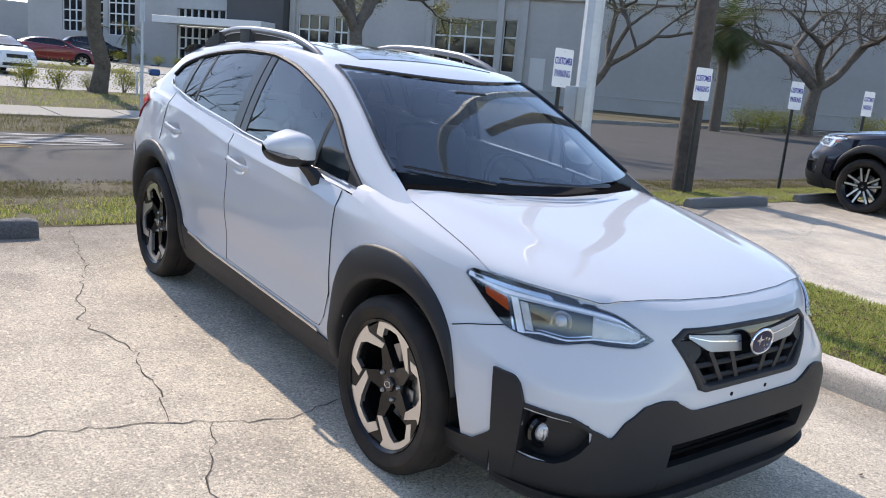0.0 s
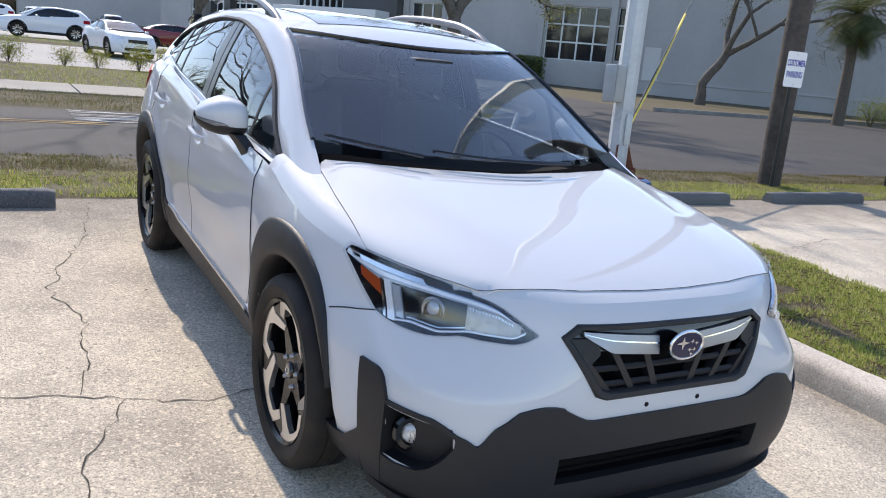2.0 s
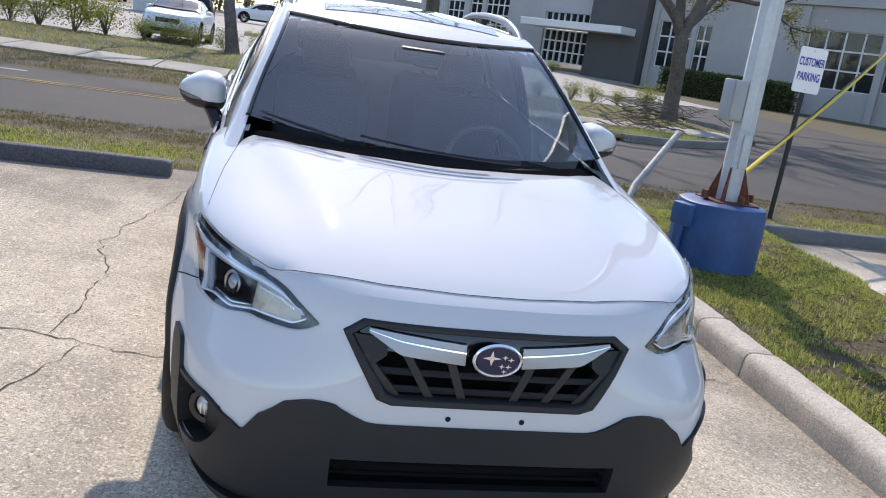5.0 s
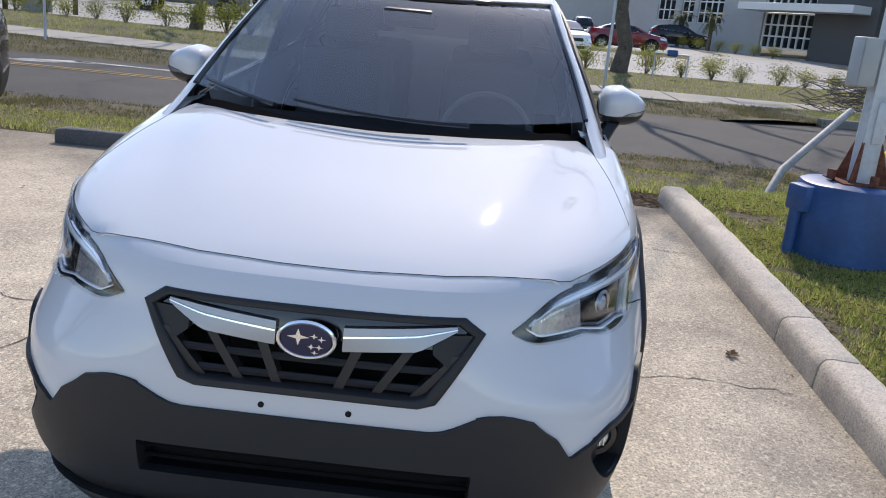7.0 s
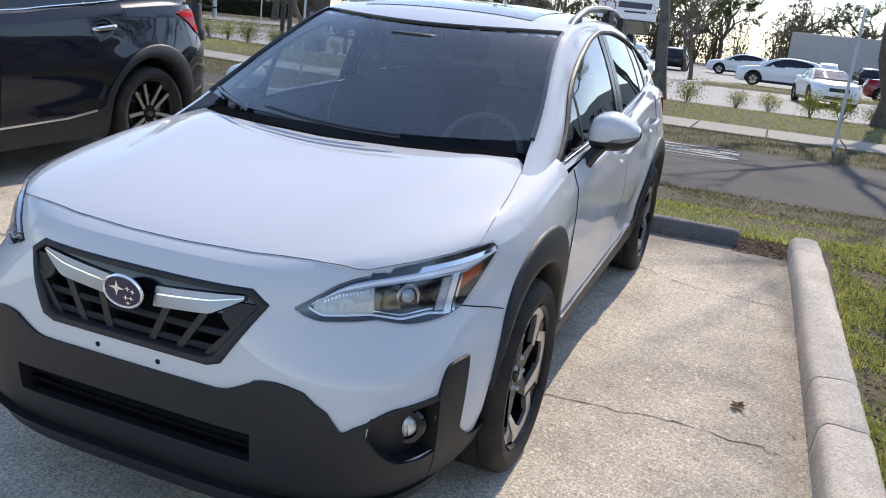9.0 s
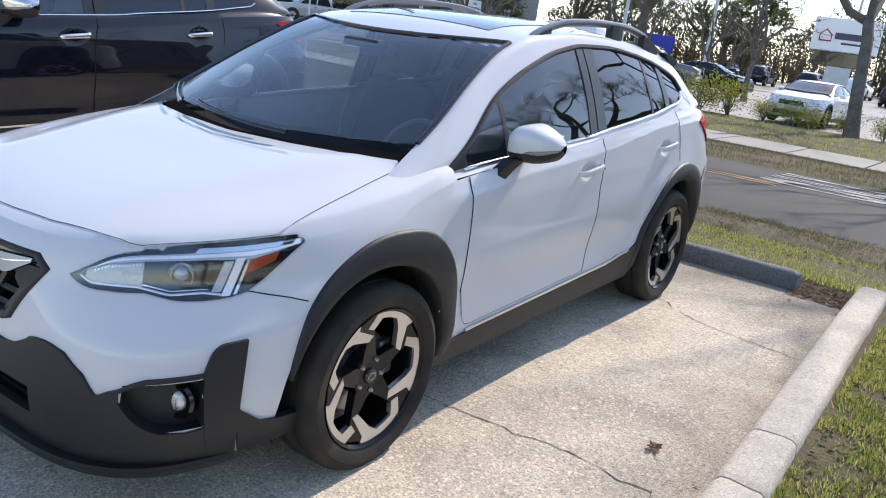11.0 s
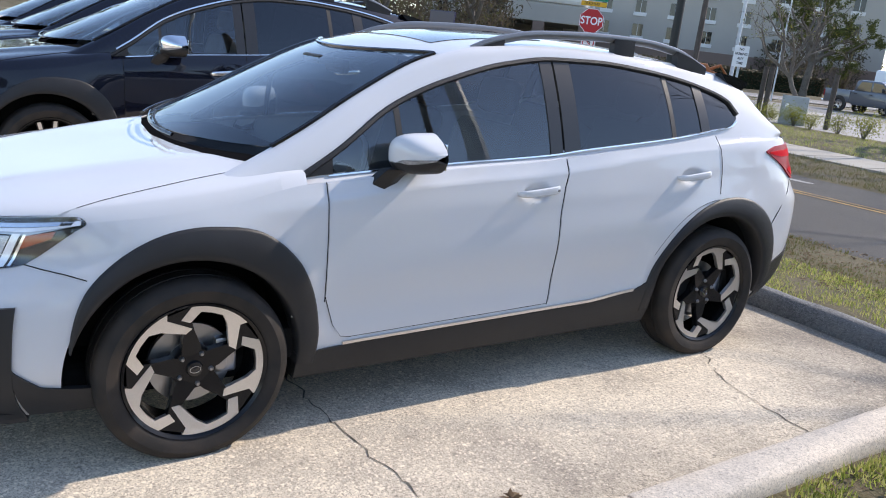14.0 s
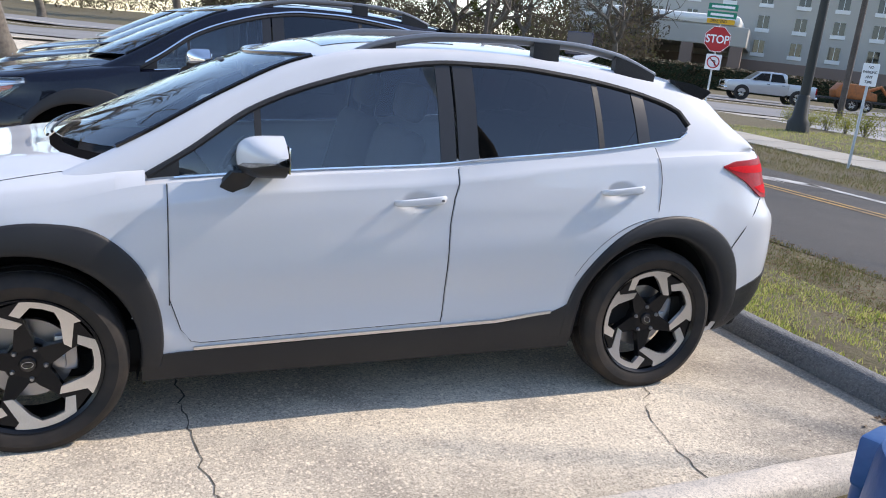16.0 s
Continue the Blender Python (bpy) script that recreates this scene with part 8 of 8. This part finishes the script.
st = sign_post("stop_sign", "red octagonal stop sign under street name plates", -16.8, 15.6, 3.4)
st.matrix_world = at(-16.8, 15.6, 0, 52)
bm = bmesh.new()
oc = [(0.405 * math.cos(radians(22.5 + 45 * k)), 0.405 * math.sin(radians(22.5 + 45 * k))) for k in range(8)]
f = [bm.verts.new((a, 0, 2.62 + b)) for a, b in oc]
g = [bm.verts.new((a, 0.004, 2.62 + b)) for a, b in oc]
bm.faces.new(f), bm.faces.new(g[::-1])
for k in range(8):
    bm.faces.new((f[k], f[(k + 1) % 8], g[(k + 1) % 8], g[k]))
pn = part("stop_panel", bm, SIGNRED, st, "red octagon", smooth=False)
rim = bmesh.new()
ro = [[Vector((a * q, -0.002, 2.62 + b * q)) for q in (0.94, 0.985)] for a, b in oc + oc[:1]]
grid(rim, ro)
part("stop_border", rim, SIGNWHITE, st, smooth=False)
letters("STOP", 0.33, SIGNWHITE, pn, Matrix.Translation((0, -0.004, 2.61)) @ UPRIGHT, 0.02, 0.85)
for z_, ang, m_ in ((3.55, 0, SIGNGREEN), (3.32, 0, SIGNGREEN)):
    bm = nbox((-0.42, -0.02, z_ - 0.09), (0.42, -0.01, z_ + 0.09))
    p_ = part("name_plate", bm, m_, st, "green street name plate", smooth=False)
    part("text_bar", nbox((-0.33, -0.024, z_ - 0.035), (0.33, -0.02, z_ + 0.035)), SIGNWHITE, p_, smooth=False)
p_ = part("dead_end_plate", nbox((-0.40, -0.02, 3.06), (0.40, -0.01, 3.2)), SIGNYELLOW, st, "yellow dead end plate", smooth=False)
letters("DEAD END", 0.12, INK, p_, Matrix.Translation((-0.06, -0.023, 3.13)) @ UPRIGHT, 0.01, 0.8)
bm = plate(0.45, 0.45, 0.03)
bmesh.ops.translate(bm, verts=bm.verts, vec=(0, -0.01, 1.95))
p_ = part("no_turn_plate", bm, SIGNWHITE, st, "white no left turn plate", smooth=False)
part("red_ring", ntube([(0.17 * math.cos(a), -0.014, 1.95 + 0.17 * math.sin(a)) for a in span(0, 6.2832, 25)], 0.02, 4), SIGNRED, p_)
part("arrow_bar", ntube([(0.05, -0.014, 1.85), (0.05, -0.014, 1.98), (-0.08, -0.014, 2.0)], 0.02, 4), INK, p_)
part("red_slash", ntube([(-0.12, -0.016, 2.07), (0.12, -0.016, 1.83)], 0.018, 4), SIGNRED, p_)
npk = sign_post("no_parking_sign", "white no parking any time sign on a leaning galvanised post", -9.0, 13.3, 2.2)
npk.matrix_world = at(-9.0, 13.3, 0, 40)
bm = plate(0.31, 0.46, 0.025)
bmesh.ops.translate(bm, verts=bm.verts, vec=(0, -0.005, 1.98))
p_ = part("panel", bm, SIGNWHITE, npk, smooth=False)
for k, tx in enumerate(("NO", "PARKING", "ANY", "TIME")):
    letters(tx, 0.075, INK, p_, Matrix.Translation((0, -0.008, 2.13 - 0.10 * k)) @ UPRIGHT, 0.02, 0.85)
sp = sign_post("sign_post", "bare galvanised sign post on the verge", 2.7, 12.9, 2.6)
part("panel", nbox((-0.004, -0.1, 2.0), (0.004, 0.2, 2.45)), GALV, sp, smooth=False)
lamp = thing("street_lamp", "tall dark street lamp post with a flared base", "street lamp", m=at(-17.4, 20.0))
part("base", ntube([(0, 0, -0.1), (0, 0, 0.35), (0, 0, 0.5), (0, 0, 1.2), (0, 0, 1.25)], [0.36, 0.36, 0.26, 0.20, 0.16], 8), POSTBLACK, lamp)
part("shaft", ntube([(0, 0, 1.2), (0, 0, 9)], [0.16, 0.10], 12), POSTBLACK, lamp)
for x, y, h, r in ((-28, 33, 11, 0.16), (-37, 47, 11, 0.15), (-31, 44, 9, 0.05), (-20, 62, 11, 0.15), (-14, 84, 11, 0.15), (-44, 20, 11, 0.16), (-20.5, 47, 9, 0.13)):
    thing("utility_pole", "weathered grey utility pole beside the main road", "utility pole", "utility poles", at(x, y), ntube([(0, 0, -0.2), (0, 0, h)], [r, r * 0.75], 8), GALV if r < 0.155 else POLEWOOD)
wires = thing("overhead_wires", "thin overhead power lines along the main road", "power line")
for dz in (0, 0.6, 1.1):
    part("wire", ntube([(-60, -10, 9 + dz), (-44, 20, 9.6 + dz), (-28, 33, 9.8 + dz), (-20, 62, 10 + dz), (-14, 84, 10.5 + dz), (-6, 130, 12 + dz)], 0.02, 4), POSTBLACK, wires)
cab = thing("utility_cabinet", "grey metal utility cabinet on the verge", "utility box", m=at(-15.2, 24.3, 0, 35))
part("case", nbox((-0.45, -0.3, 0), (0.45, 0.3, 1.0), 0.02), GREYBOX, cab)
part("label_plate", nbox((-0.30, -0.305, 0.6), (-0.18, -0.30, 0.72)), SIGNWHITE, cab, smooth=False)
for x, y in ((-14.0, 24.6), (-15.9, 23.6), (-16.4, 23.9)):
    thing("wooden_post", "short grey wooden post beside the cabinet", "post", "posts", at(x, y), ntube([(0, 0, -0.1), (0, 0, 1.9)], 0.09, 8), POLEWOOD)
hyd = thing("backflow_valve", "blue backflow valve on grey pipe hoops", "valve", m=at(5.8, 21.6))
part("pipe", ntube([(-0.5, 0, -0.1), (-0.5, 0, 0.75), (0.5, 0, 0.75), (0.5, 0, -0.1)], 0.035, 8), GALV, hyd)
part("valve_body", nbox((-0.15, -0.12, 0.68), (0.15, 0.12, 0.88), 0.05, 3), BLUE, hyd)
part("hand_wheel", ntube([(0.1 * math.cos(a), 0.1 * math.sin(a), 0.98) for a in span(0, 6.2832, 17)], 0.015, 5), BLUE, hyd)
pyl = thing("pylon_sign", "tall white shop sign on a pale column with a dark display", "sign", m=at(-9.0, 55.4, 0, 8))
part("column", nbox((-0.75, -0.25, -0.2), (0.75, 0.25, 3.0), 0.04), GALV, pyl, smooth=False)
part("display", nbox((-1.7, -0.3, 2.2), (1.7, 0.3, 3.1), 0.03), GLOSS, pyl, smooth=False)
pan = part("panel", nbox((-2.0, -0.3, 3.15), (2.0, 0.3, 5.2), 0.05), SIGNWHITE, pyl, smooth=False)
part("mark", ntube([(-1.55, -0.32, 3.75), (-1.55, -0.32, 4.15), (-1.2, -0.32, 4.45), (-0.85, -0.32, 4.15), (-0.85, -0.32, 3.75), (-1.55, -0.32, 3.75)], 0.045, 4), SIGNRED, pan)
part("word_bar", nbox((-0.65, -0.33, 3.9), (1.6, -0.30, 4.3)), BLUEBADGE, pan, smooth=False)
part("word_bar", nbox((-0.2, -0.33, 3.6), (1.3, -0.30, 3.72)), BLUEBADGE, pan, smooth=False)
for x, y, w, col in ((-48, 29, 2.0, BLUEBADGE), (-30, 76, 3.4, SIGNBLUE)):
    t = thing("roadside_sign", "blue roadside sign on posts", "sign", "", at(x, y, 0, 30))
    part("panel", nbox((-w / 2, -0.1, 1.6), (w / 2, 0.1, 3.2), 0.05), col, t, smooth=False)
    for q in (-w / 3, w / 3):
        part("post", ntube([(q, 0, -0.1), (q, 0, 1.6)], 0.08, 6), POSTBLACK, t)
leafy = thing("dead_leaf", "curled dry leaf lying on the concrete", "leaf", m=on_lot(1.60, -0.42))
bm = bmesh.new()
rng = random.Random(3)
for k in range(7):
    a = k * 0.9
    d, s_ = Vector((math.cos(a), math.sin(a), 0)), Vector((-math.sin(a), math.cos(a), 0))
    L = rng.uniform(0.03, 0.055)
    ps = [Vector((0, 0, 0.004)), d * L * 0.5 + s_ * 0.012 + Vector((0, 0, 0.016)), d * L + Vector((0, 0, rng.uniform(0.004, 0.03))), d * L * 0.5 - s_ * 0.012 + Vector((0, 0, 0.010))]
    bm.faces.new([bm.verts.new(p) for p in ps])
part("leaf_blade", bm, LITTER, leafy, smooth=False, fix=False)
